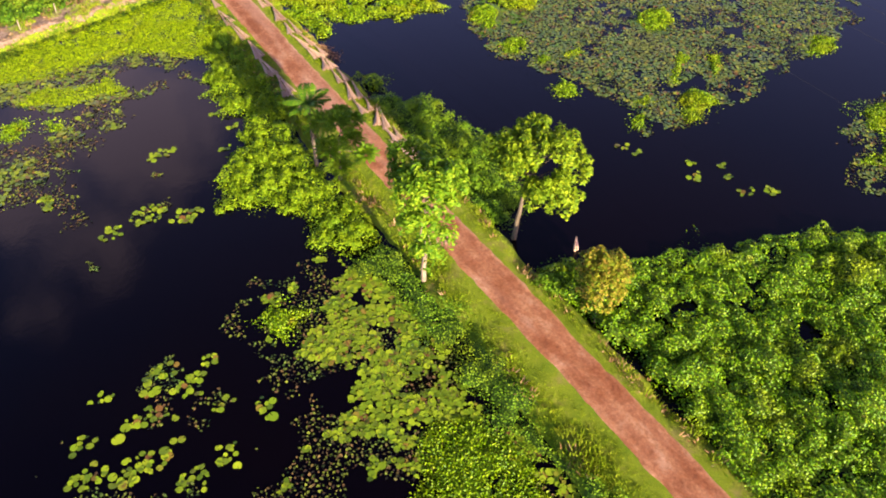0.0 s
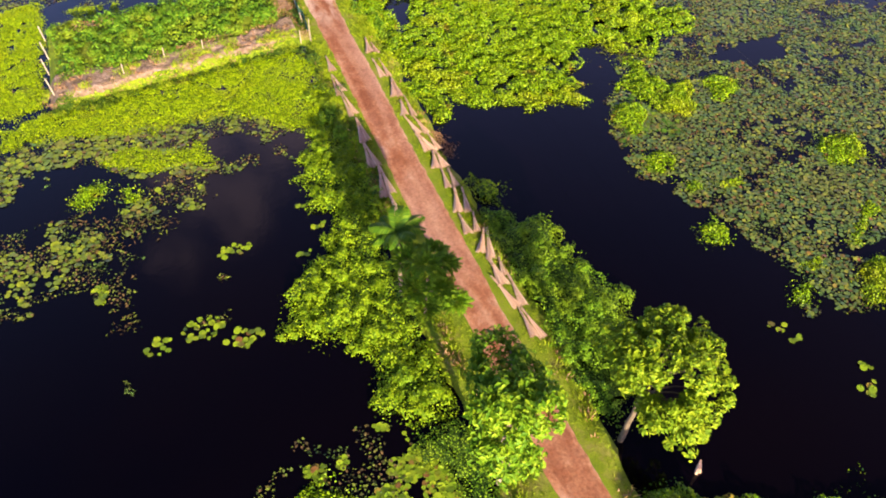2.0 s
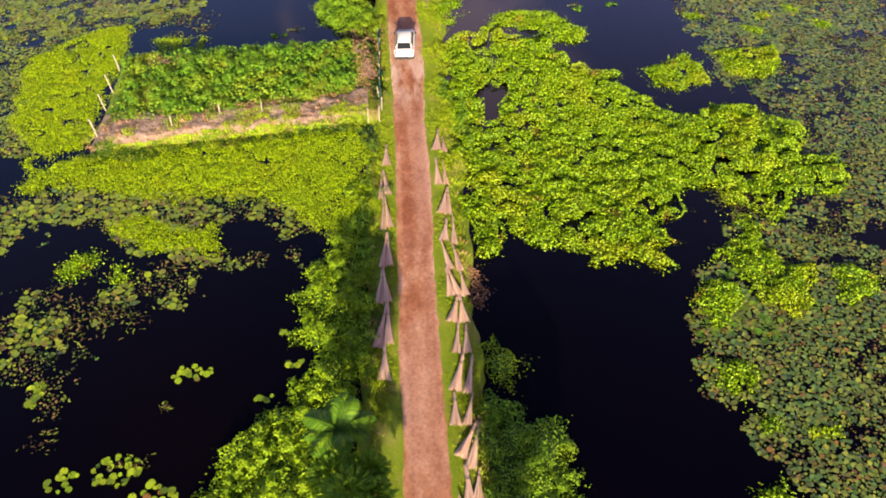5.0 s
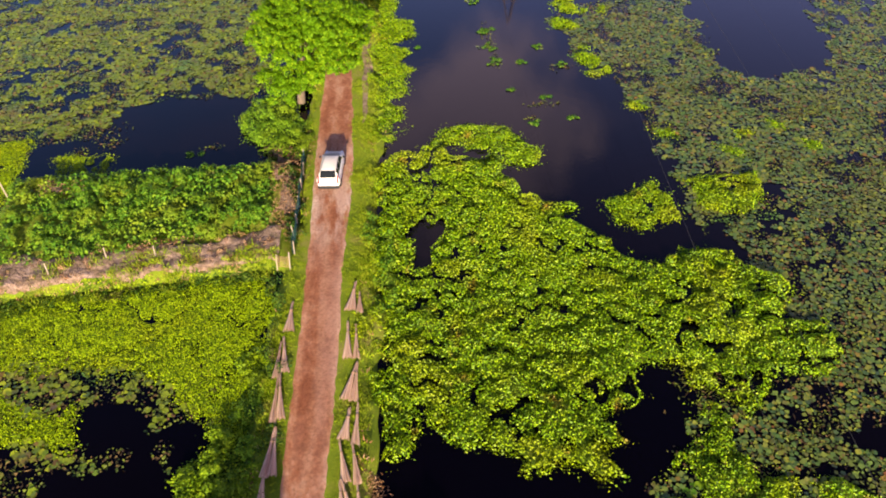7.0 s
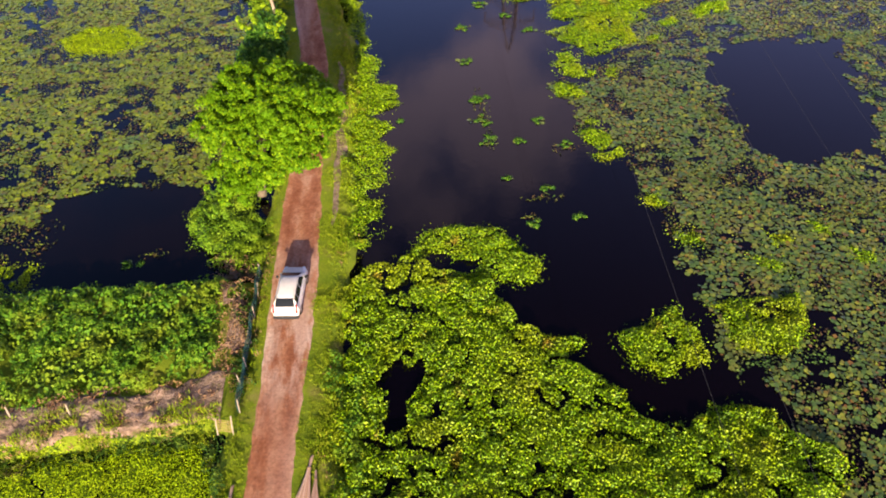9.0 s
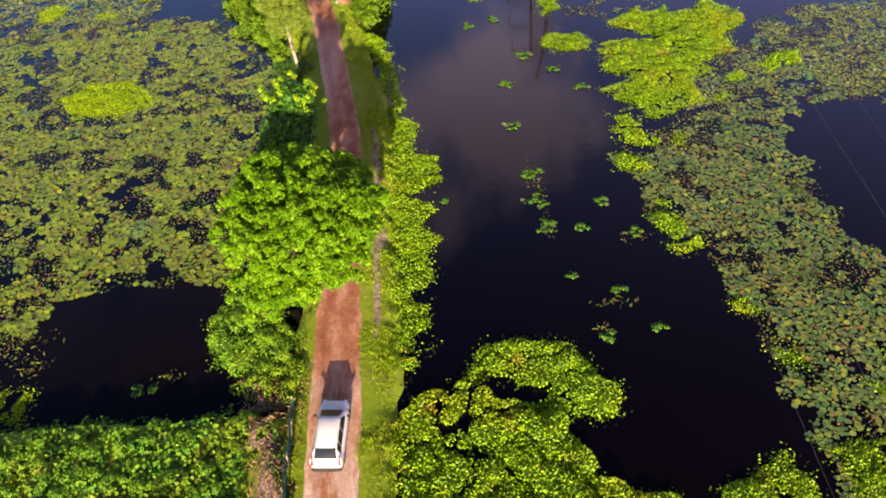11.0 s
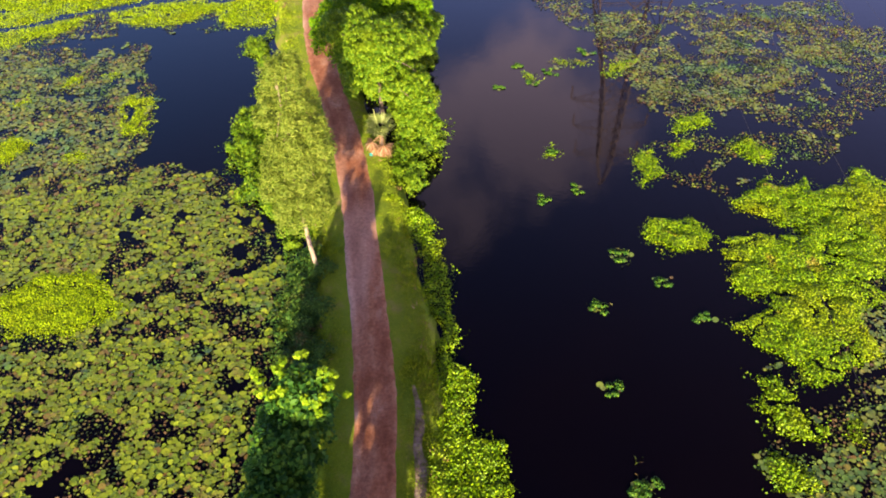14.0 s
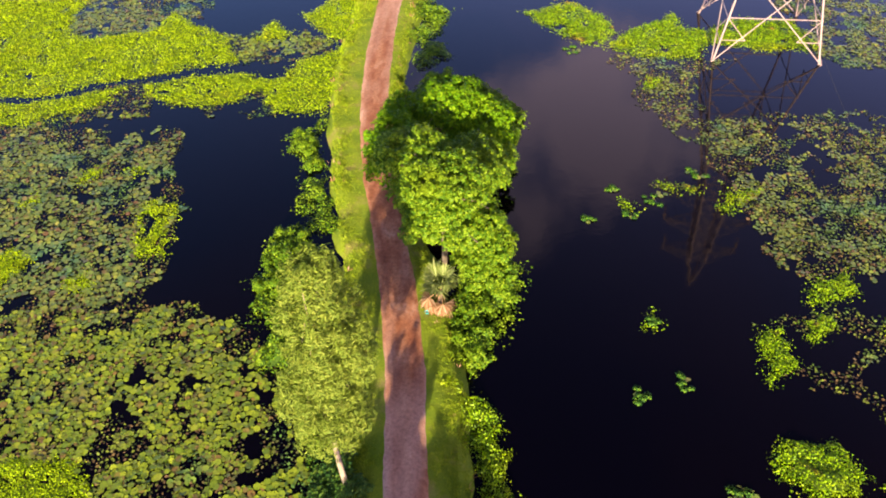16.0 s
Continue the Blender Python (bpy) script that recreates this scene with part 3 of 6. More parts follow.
# ---- floating mats and bank shrubs ----
HOLES = [(26.6, 75.7, 1.1, 1.5), (26.1, 73.2, 0.6, 1.0), (27.9, 18.3, 1.4, 0.6), (32.2, 13.1, 0.9, 0.7), (30.6, 84.5, 1.3, 0.5)]   # open water in the mats: x, y and half widths
def mat(outline, name, label, category, leaf, under, gap, size, high, edge=0.7, tilt=0.45, holes=0.0, seed=0, wobble=0.5, template=LEAF, floor=None, lump=1.1, stand=0.0, flat=0.15):
    """A mass of leafy plants that fills an outline: a humped under-layer and the leaves on it."""
    def crease(x, y):
        return 0.62 * vnoise(x, y, lump, seed + 8) + 0.38 * vnoise(x, y, lump * 0.43, seed + 9) - 0.5

    def top(x, y, d):
        hump = np.sqrt(np.abs(crease(x, y)) * 2)
        h = np.clip(d / edge, 0, 1) ** 0.6 * (flat + (1 - flat) * hump * (0.45 + 0.9 * vnoise(x, y, lump * 3.2, seed + 7)))
        base = np.maximum(land(x, y), WATER) if floor is None else floor
        return base + 0.03 + high * h

    def gap_at(x, y):
        g = (np.abs(crease(x, y)) < holes * 0.26 * vnoise(x, y, 0.5, seed + 14)) & (vnoise(x, y, lump * 1.3, seed + 13) < 0.45)
        g |= (vnoise(x, y, 1.9, seed + 15) * 0.6 + vnoise(x, y, 0.55, seed + 16) * 0.4) < holes * 0.62
        for hx, hy, ra, rb in HOLES:
            g |= np.hypot((x - hx) / ra, (y - hy) / rb) < 0.35 + 1.1 * vnoise(x, y, 0.7, 5)
        return g
    x, y = jittered(outline, gap)
    d = depth_in(outline, x, y, wobble, seed)
    k = (d > -0.7 * rng.random(len(x)) ** 4) & ~gap_at(x, y)
    d = np.maximum(d, 0.0)
    x, y, d = x[k], y[k], d[k]
    z = top(x, y, d)
    e = 0.15
    slope = np.stack([top(x - e, y, d) - top(x + e, y, d), top(x, y - e, d) - top(x, y + e, d), np.full(len(x), 2 * e)], -1)
    nrm = unit(unit(slope) * 1.0 + rng.normal(0, tilt, (len(x), 3)) + np.array([0, 0, 0.15]))
    if stand:
        a = rng.uniform(0, 2 * np.pi, len(x))
        nrm = unit(nrm * (1 - stand) + stand * np.stack([np.cos(a), np.sin(a), np.full(len(x), 0.35)], -1))
    z = z - np.abs(rng.normal(0, 0.12, len(x))) * high * 0.6 - 0.10 * stand * rng.random(len(x)) ** 2
    v, f = scatter(template, np.stack([x, y, z], -1), nrm, rng.uniform(0.7, 1.3, len(x)) * size)
    ux, uy = np.meshgrid(np.arange(min(p[0] for p in outline) - 1, max(p[0] for p in outline) + 1, 0.4), np.arange(min(p[1] for p in outline) - 1, max(p[1] for p in outline) + 1, 0.4))
    shape = ux.shape
    ux, uy = ux.ravel(), uy.ravel()
    ud = depth_in(outline, ux, uy, wobble, seed)
    solid = ((ud > 0.15) & ~gap_at(ux, uy)).reshape(shape)
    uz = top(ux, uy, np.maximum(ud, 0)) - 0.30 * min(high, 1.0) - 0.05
    gi = np.arange(ux.size).reshape(shape)
    cell = solid[:-1, :-1] & solid[:-1, 1:] & solid[1:, :-1] & solid[1:, 1:]
    gf = np.stack([gi[:-1, :-1], gi[:-1, 1:], gi[1:, 1:], gi[1:, :-1]], -1)[cell]
    root = new(name)
    tagged(root, label, category, kind="stuff")
    part("leaves", mesh_from("leaves", v, f, leaf), root)
    # under hyacinth leaves this sheet's dark colour carries the painted shade of the gaps
    if len(gf):
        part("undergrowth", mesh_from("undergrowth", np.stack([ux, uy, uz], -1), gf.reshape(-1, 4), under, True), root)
    return root


HY = []


def hyacinth(outline, high, holes):
    """Plan of one floating mat: its outline on the water, its height and how broken it is."""
    HY.append((outline, high, holes))


hyacinth([(23.2, 85.1), (27.0, 86.0), (29.7, 84.0), (33.4, 80.8), (36.1, 77.9), (37.9, 74.5), (38.8, 72.7), (42.3, 72.1), (46.3, 72.7), (48.8, 68.4), (47.9, 66.1), (51.5, 64.7), (50.2, 62.7), (47.2, 61.4), (42.2, 59.4), (40.8, 61.5), (39.9, 63.5), (37.9, 62.7), (35.9, 60.4), (36.5, 58.6), (35.0, 56.5), (31.4, 56.4), (27.8, 58.8), (25.2, 60.4), (25.1, 57.7), (23.7, 57.0), (22.8, 57.9), (22.6, 65.0), (22.9, 73.8)], 0.7, 0.20)
hyacinth([(22.5, 25.6), (25.3, 23.8), (29.6, 22.9), (32.2, 21.7), (34.9, 19.7), (37.9, 19.3), (40.5, 18.3), (44.0, 14.2), (44.1, 2.0), (23.8, -4.1), (21.9, 1.0), (21.6, 7.9), (22.2, 11.8), (22.4, 16.4), (22.2, 20.1)], 0.95, 0.14)
hyacinth([(28.7, 88.2), (33.1, 88.2), (35.7, 84.8), (35.1, 82.7), (31.4, 83.0), (29.8, 85.3), (27.0, 85.6)], 0.6, 0.12)
hyacinth([(39.4, 77.9), (41.2, 79.3), (43.2, 79.9), (44.2, 78.6), (43.9, 76.0), (41.0, 74.9), (39.5, 75.7)], 0.5, 0.18)
hyacinth([(45.3, 80.1), (47.4, 80.3), (50.8, 80.8), (50.8, 78.4), (48.5, 75.6), (46.1, 76.2)], 0.5, 0.2)
hyacinth([(22.1, 118.6), (20.1, 126.8), (21.8, 126.0), (23.9, 119.6), (24.0, 116.0), (24.5, 113.0), (25.0, 109.6), (24.9, 107.4), (26.4, 106.6), (26.5, 104.8), (25.0, 102.6), (25.6, 97.8), (25.0, 93.0), (24.8, 89.0), (24.4, 87.5), (22.8, 86.0), (22.7, 95.6), (22.7, 104.0), (22.6, 112.0)], 0.5, 0.0)
hyacinth([(41.5, 120.8), (42.6, 122.2), (44.8, 122.9), (46.9, 122.6), (45.8, 124.7), (43.8, 125.6), (43.9, 126.7), (45.6, 128.2), (47.7, 128.9), (49.7, 128.9), (49.6, 127.4), (52.0, 128.0), (53.0, 129.7), (54.1, 130.0), (55.4, 128.0), (56.1, 126.7), (55.6, 124.8), (53.3, 121.2), (53.1, 119.5), (49.7, 118.4), (50.9, 117.3), (48.6, 115.9), (48.5, 113.5), (47.9, 111.9), (44.6, 110.3), (43.4, 111.1), (41.7, 113.9), (40.7, 114.9), (43.5, 117.5), (42.0, 117.9), (41.2, 119.6)], 0.6, 0.22)
hyacinth([(40.6, 111.0), (41.6, 111.4), (43.0, 108.5), (43.7, 107.9), (43.0, 107.0), (41.7, 106.9), (40.9, 107.6), (40.8, 109.1)], 0.4, 0.3)
hyacinth([(39.7, 106.0), (40.7, 106.7), (41.8, 105.5), (42.2, 104.3), (41.4, 103.6), (40.1, 103.6), (40.1, 104.7)], 0.45, 0.1)
hyacinth([(41.0, 100.3), (41.8, 100.6), (42.6, 100.2), (41.9, 99.6), (41.0, 99.6)], 0.4, 0.0)
hyacinth([(40.8, 98.9), (41.8, 99.3), (42.6, 98.7), (43.1, 97.9), (42.8, 97.0), (41.6, 96.6), (40.9, 98.0)], 0.5, 0.0)
hyacinth([(41.1, 95.9), (42.4, 96.2), (43.3, 96.7), (43.6, 96.1), (43.4, 95.2), (41.7, 94.9), (41.1, 95.5)], 0.45, 0.0)
hyacinth([(36.7, 123.1), (37.8, 124.5), (40.1, 124.7), (41.0, 123.0), (40.5, 121.8), (38.9, 121.3), (37.4, 122.0)], 0.5, 0.0)
hyacinth([(54.9, 118.0), (56.5, 119.3), (59.0, 119.4), (58.4, 117.2), (55.2, 116.4)], 0.45, 0.1)
hyacinth([(51.6, 116.0), (53.2, 116.9), (53.1, 115.6), (51.7, 114.8)], 0.35, 0.2)
hyacinth([(49.6, 113.2), (50.7, 113.7), (50.6, 112.2), (49.6, 111.9)], 0.35, 0.1)
hyacinth([(44.8, 108.1), (45.6, 108.3), (45.5, 106.9), (44.9, 107.0)], 0.35, 0.1)
hyacinth([(41.6, 136.0), (42.7, 137.4), (44.6, 138.0), (44.5, 136.1), (42.9, 135.2), (41.3, 134.9)], 0.4, 0.1)
hyacinth([(40.7, 133.6), (41.7, 134.0), (42.1, 133.1), (41.1, 132.2), (40.5, 132.5)], 0.35, 0.0)
hyacinth([(38.0, 132.3), (39.2, 132.7), (39.4, 130.7), (39.7, 130.0), (38.7, 129.1), (38.0, 128.1), (37.7, 130.4)], 0.4, 0.1)
hyacinth([(45.6, 133.8), (47.4, 133.9), (48.0, 132.2), (47.8, 130.8), (46.9, 130.8), (45.4, 132.7)], 0.4, 0.15)
hyacinth([(36.9, 144.0), (38.0, 145.6), (41.0, 146.7), (39.4, 145.0), (37.5, 143.7)], 0.3, 0.1)
hyacinth([(-9.5, 143.6), (-8.6, 144.6), (-7.9, 143.9), (-8.7, 142.9)], 0.3, 0.1)
hyacinth([(-5.6, 133.0), (-4.6, 134.0), (-3.8, 133.2), (-4.8, 132.3)], 0.3, 0.1)
hyacinth([(-12.4, 140.4), (-11.6, 141.4), (-11.0, 140.7), (-11.6, 139.8)], 0.3, 0.1)
hyacinth([(-11.6, 133.6), (-10.4, 135.8), (-9.0, 134.8), (-9.6, 132.0), (-11.0, 131.8)], 0.3, 0.2)
hyacinth([(-6.5, 144.7), (-5.6, 145.2), (-5.0, 144.7), (-5.8, 144.2)], 0.3, 0.1)
hyacinth([(37.8, 56.3), (39.2, 58.3), (41.6, 60.1), (42.6, 59.4), (42.2, 57.4), (43.7, 55.9), (44.5, 54.7), (43.4, 52.1), (41.2, 51.5), (40.0, 52.5), (39.3, 53.6), (39.2, 56.9)], 0.5, 0.15)
hyacinth([(36.2, 53.5), (37.4, 54.5), (38.9, 54.5), (39.3, 53.3), (38.6, 52.3), (36.8, 51.2), (36.8, 52.5)], 0.45, 0.1)
hyacinth([(45.1, 54.9), (46.7, 55.1), (47.5, 53.9), (47.0, 52.7), (45.1, 51.8), (44.4, 52.8)], 0.5, 0.05)
hyacinth([(35.7, 48.0), (37.4, 48.6), (38.4, 47.7), (37.8, 46.6), (36.5, 46.4), (35.3, 46.8)], 0.4, 0.1)
hyacinth([(36.8, 44.8), (38.0, 45.0), (38.2, 44.2), (37.0, 43.8)], 0.35, 0.1)
hyacinth([(39.4, 44.4), (41.0, 44.5), (40.8, 43.5), (39.5, 43.4)], 0.35, 0.1)
hyacinth([(35.1, 40.5), (36.8, 41.2), (37.1, 39.9), (36.3, 39.1), (35.3, 39.7)], 0.4, 0.1)
hyacinth([(47.7, 44.4), (49.3, 45.9), (51.8, 45.0), (51.0, 43.1), (49.1, 42.3), (47.5, 42.5)], 0.4, 0.05)
hyacinth([(46.3, 38.3), (47.8, 38.7), (48.2, 37.6), (46.1, 37.2), (44.3, 35.9), (43.4, 36.1), (44.9, 37.1)], 0.35, 0.15)
hyacinth([(49.2, 37.5), (50.1, 37.0), (49.2, 35.5), (47.2, 34.6), (48.1, 36.1)], 0.35, 0.1)
hyacinth([(39.9, 35.7), (41.4, 35.6), (40.9, 34.8), (39.9, 35.0)], 0.3, 0.15)
hyacinth([(42.9, 34.1), (44.4, 34.3), (45.2, 32.4), (44.6, 31.7), (43.1, 31.8), (42.0, 31.1), (40.8, 31.5), (41.6, 32.7)], 0.4, 0.1)
hyacinth([(38.1, 34.6), (39.2, 34.5), (38.0, 32.5), (37.5, 33.3)], 0.3, 0.2)
hyacinth([(-4.8, 117.6), (-3.1, 120.0), (0.6, 120.2), (4.0, 116.7), (1.0, 114.5), (-2.7, 114.7)], 0.35, 0.1)
hyacinth([(-3.2, 141.1), (-1.4, 141.4), (0.0, 135.6), (-2.2, 135.3)], 0.35, 0.3)
hyacinth([(-8.0, 70.4), (-1.2, 70.6), (6.1, 72.0), (15.6, 72.0), (16.9, 69.9), (17.0, 62.4), (14.5, 59.5), (13.0, 62.7), (8.4, 65.2), (1.9, 65.9), (-8.0, 67.5)], 0.34, 0.1)
hyacinth([(6.1, 32.3), (8.1, 32.6), (9.2, 30.7), (7.2, 29.7)], 0.3, 0.15)
hyacinth([(10.2, 20.3), (12.9, 19.6), (13.8, 16.8), (13.9, 12.9), (8.1, 14.2), (8.1, 16.9)], 0.35, 0.15)
hyacinth([(-34.0, 153.0), (-21.5, 154.3), (-18.2, 154.3), (-12.3, 157.2), (-8.2, 158.9), (-4.1, 160.4), (-2.4, 161.4), (-3.5, 162.9), (-4.7, 165.3), (-7.4, 167.2), (-11.7, 169.8), (-12.6, 166.0), (-17.7, 164.2), (-20.3, 165.0), (-21.5, 172.5), (-34.0, 172.0)], 0.4, 0.08)
hyacinth([(-34.0, 151.8), (-20.7, 152.9), (-17.8, 153.2), (-12.0, 156.0), (-10.4, 156.3), (-11.7, 153.5), (-14.7, 151.3), (-16.5, 150.2), (-24.0, 149.0), (-34.0, 148.2)], 0.35, 0.10)
hyacinth([(-9.6, 156.9), (-8.0, 157.4), (-3.9, 158.7), (-0.4, 159.2), (-0.2, 158.5), (3.2, 158.7), (2.7, 153.6), (1.2, 156.3), (-0.4, 156.2), (-0.6, 154.8), (-4.0, 153.7), (-6.5, 153.9), (-8.6, 155.3)], 0.4, 0.12)
hyacinth([(3.2, 161.4), (4.5, 162.4), (6.6, 164.4), (7.0, 160.2), (7.6, 156.5), (7.2, 153.8), (2.7, 153.5), (2.6, 158.7)], 0.55, 0.06)
hyacinth([(4.0, 175.0), (2.5, 171.7), (1.1, 170.4), (3.3, 168.3), (6.6, 164.4), (7.4, 168.0), (6.6, 175.0)], 0.5, 0.12)
hyacinth([(-2.0, 165.1), (-1.7, 167.4), (-0.7, 168.6), (1.1, 167.0), (0.6, 165.6), (-0.8, 164.9)], 0.4, 0.06)
hyacinth([(33.2, 159.6), (33.8, 161.6), (35.0, 161.4), (34.7, 159.6)], 0.3, 0.15)
hyacinth([(33.2, 145.6), (33.3, 146.4), (34.2, 146.4), (34.1, 145.6)], 0.25, 0.1)
hyacinth([(34.6, 145.7), (34.8, 146.5), (35.7, 146.3), (35.5, 145.6)], 0.25, 0.1)
hyacinth([(30.4, 143.3), (30.5, 144.0), (31.2, 144.0), (31.1, 143.3)], 0.25, 0.1)
hyacinth([(31.1, 132.2), (31.2, 133.1), (32.0, 133.0), (31.9, 132.2)], 0.25, 0.1)
hyacinth([(22.8, 172.5), (26.9, 175.0), (30.1, 172.8), (31.8, 169.1), (29.4, 166.6), (26.6, 167.7), (24.6, 170.0)], 0.45, 0.2)
hyacinth([(30.4, 166.3), (32.1, 169.4), (37.2, 173.1), (37.9, 170.2), (39.9, 170.0), (43.4, 172.6), (48.0, 172.2), (49.6, 166.7), (45.5, 166.7), (40.2, 167.8), (38.2, 164.7), (33.3, 164.8)], 0.45, 0.12)
hyacinth([(-12.0, 84.7), (-8.3, 88.1), (-4.6, 90.4), (-4.0, 86.0), (-4.1, 79.8), (-4.2, 72.0), (-7.0, 71.0), (-11.0, 75.8)], 0.35, 0.2)
hyacinth([(-1.8, 86.6), (2.9, 86.6), (3.0, 84.4), (-0.7, 84.4)], 0.35, 0.15)
hyacinth([(43.8, 90.6), (45.0, 90.4), (45.0, 89.4), (44.0, 89.4)], 0.28, 0.1)
hyacinth([(45.2, 86.8), (46.6, 86.5), (46.4, 85.3), (45.2, 85.5)], 0.3, 0.15)
hyacinth([(51.0, 86.2), (52.6, 86.0), (52.2, 84.9), (50.9, 85.0)], 0.28, 0.15)
hyacinth([(53.9, 86.8), (55.4, 86.5), (55.2, 85.6), (54.0, 85.8)], 0.28, 0.2)
hyacinth([(49.0, 83.6), (50.8, 83.6), (50.6, 82.5), (49.2, 82.6)], 0.28, 0.2)
hyacinth([(55.6, 84.4), (57.0, 84.1), (56.8, 83.2), (55.7, 83.2)], 0.28, 0.2)
hyacinth([(55.8, 33.2), (58.8, 34.3), (59.6, 33.0), (58.1, 32.1), (55.7, 32.3)], 0.35, 0.15)
hyacinth([(53.3, 25.6), (56.4, 25.0), (55.0, 23.4), (52.2, 22.3), (51.4, 20.8), (49.3, 19.8), (48.1, 20.6), (51.2, 22.7), (52.0, 24.2)], 0.35, 0.2)
hyacinth([(-0.6, 63.1), (1.6, 64.2), (4.5, 62.4), (6.5, 62.2), (6.6, 59.3), (4.8, 60.4), (2.3, 60.6)], 0.28, 0.28)
hyacinth([(-3.3, 58.9), (-2.5, 60.5), (-1.0, 60.9), (-0.4, 59.6), (-2.2, 58.0)], 0.28, 0.2)
hyacinth([(0.5, 59.4), (1.3, 58.9), (1.6, 57.5), (0.5, 57.6)], 0.25, 0.1)
for k, (outline, high, holes) in enumerate(HY):
    young = outline[0][0] < 9 and outline[0][1] > 60
    lush = high > 0.9
    far, near = outline[0][1] > 140, outline[0][1] < 120
    mat(outline, "water_hyacinth", "flat bright lime mat of young water hyacinth" if young else "tall lush green water hyacinth in rounded mounds" if lush else "bright yellow-green water hyacinth mat floating on dark water", "water plants",
        M["young_hyacinth" if young else "lush_hyacinth" if lush else "hyacinth"], M["hyacinth_under_shade"], 0.11 if far else 0.09 if k == 0 else 0.078 if young else 0.088 if near else 0.084, 0.15 if far or k == 0 else 0.115 if young else 0.145 if near else 0.13, high * (0.5 if young else 0.6 if far else 1.2 if k == 0 else 1.3 if lush else 1.0),
        holes=holes * (1.3 if k == 0 else 1.0), seed=20 + k, tilt=0.45, wobble=0.4 if far or len(outline) < 9 else 0.6 if high == 0.6 else 0.9, lump=1.7, stand=0.5 if lush else 0.72 if k == 0 else 0.15 if young else 0.66 if near else 0.42, flat=0.08 if lush else 0.14)

BANK = []


def bank(outline, high, leaf, size):
    """Plan of one stretch of shrubs on the bank."""
    BANK.append((outline, high, leaf, size))


bank([(14.2, 60.8), (16.4, 61.5), (17.2, 55.8), (16.6, 51.2), (15.7, 45.9), (15.7, 41.8), (15.7, 38.0), (15.4, 33.5), (12.7, 33.9), (11.8, 36.5), (12.2, 37.9), (11.3, 39.9), (8.6, 42.0), (9.0, 44.9), (10.9, 46.6), (12.8, 47.8), (12.9, 51.1), (12.6, 55.7)], 1.0, "bright_shrub", 0.24)
bank([(15.6, 66.5), (17.0, 66.5), (17.1, 57.0), (16.7, 50.2), (15.5, 50.4), (15.8, 56.7), (15.6, 60.0)], 1.1, "shrub", 0.22)
bank([(12.7, 33.5), (15.9, 33.5), (16.3, 27.4), (16.4, 20.3), (16.1, 14.2), (16.9, 6.0), (16.6, -0.1), (13.1, 4.0), (14.3, 13.7), (13.2, 19.3), (14.0, 24.4), (13.8, 28.4)], 0.7, "shrub", 0.20)
# added strip: its dark leaves imitate the shadow lying along the verge
bank([(16.2, 72.4), (17.4, 72.6), (17.5, 66.0), (17.3, 58.0), (17.1, 52.0), (16.3, 52.0), (16.5, 60.0)], 0.7, "herb_and_shade", 0.22)
bank([(22.5, 47.4), (26.5, 45.6), (26.9, 41.8), (28.0, 37.4), (27.2, 34.5), (24.9, 30.9), (22.9, 29.4), (22.0, 33.7), (22.2, 39.0), (22.0, 42.4)], 1.2, "shrub", 0.2)
bank([(24.1, 51.0), (25.7, 49.2), (24.3, 47.4), (22.8, 47.9), (23.0, 50.2)], 0.8, "bright_shrub", 0.24)
bank([(12.2, 91.9), (14.0, 94.3), (16.6, 93.5), (17.9, 88.5), (17.6, 85.2), (15.2, 85.6), (13.1, 87.9)], 1.6, "shrub", 0.22)
bank([(6.5, 138.7), (8.8, 140.3), (11.0, 135.5), (13.4, 129.5), (14.0, 123.0), (13.0, 121.0), (11.0, 126.0), (8.0, 129.2), (6.9, 133.2)], 1.5, "bank", 0.28)
bank([(13.2, 122.3), (15.6, 122.2), (16.4, 114.3), (16.9, 106.0), (15.4, 104.0), (13.6, 109.0), (13.4, 116.0)], 1.1, "herb_and_shade", 0.24)
bank([(19.4, 139.4), (22.2, 138.9), (24.0, 135.0), (22.4, 132.9), (22.2, 130.4), (20.7, 127.6), (19.6, 130.0)], 1.4, "bank", 0.28)
bank([(15.0, 160.4), (19.0, 159.4), (22.8, 155.2), (22.6, 147.2), (21.9, 141.0), (18.0, 139.6), (15.8, 141.5), (14.6, 147.0), (13.8, 152.5)], 1.9, "bank", 0.30)
bank([(4.8, 150.2), (7.0, 152.8), (9.2, 145.5), (7.3, 145.3)], 1.0, "bank", 0.26)
bank([(7.4, 144.5), (9.3, 144.5), (10.9, 138.5), (8.9, 138.5)], 0.8, "bank", 0.26)
bank([(12.4, 174.3), (15.8, 172.8), (14.8, 166.6), (16.4, 163.5), (14.4, 160.0), (13.0, 165.4)], 0.9, "bank", 0.26)
bank([(23.0, 78.0), (24.4, 76.0), (24.8, 70.0), (23.6, 68.0), (22.7, 70.0)], 0.9, "garden", 0.3)
bank([(21.9, 25.4), (24.2, 25.4), (24.6, 22.9), (22.6, 21.3), (21.8, 22.3)], 1.0, "shrub", 0.24)


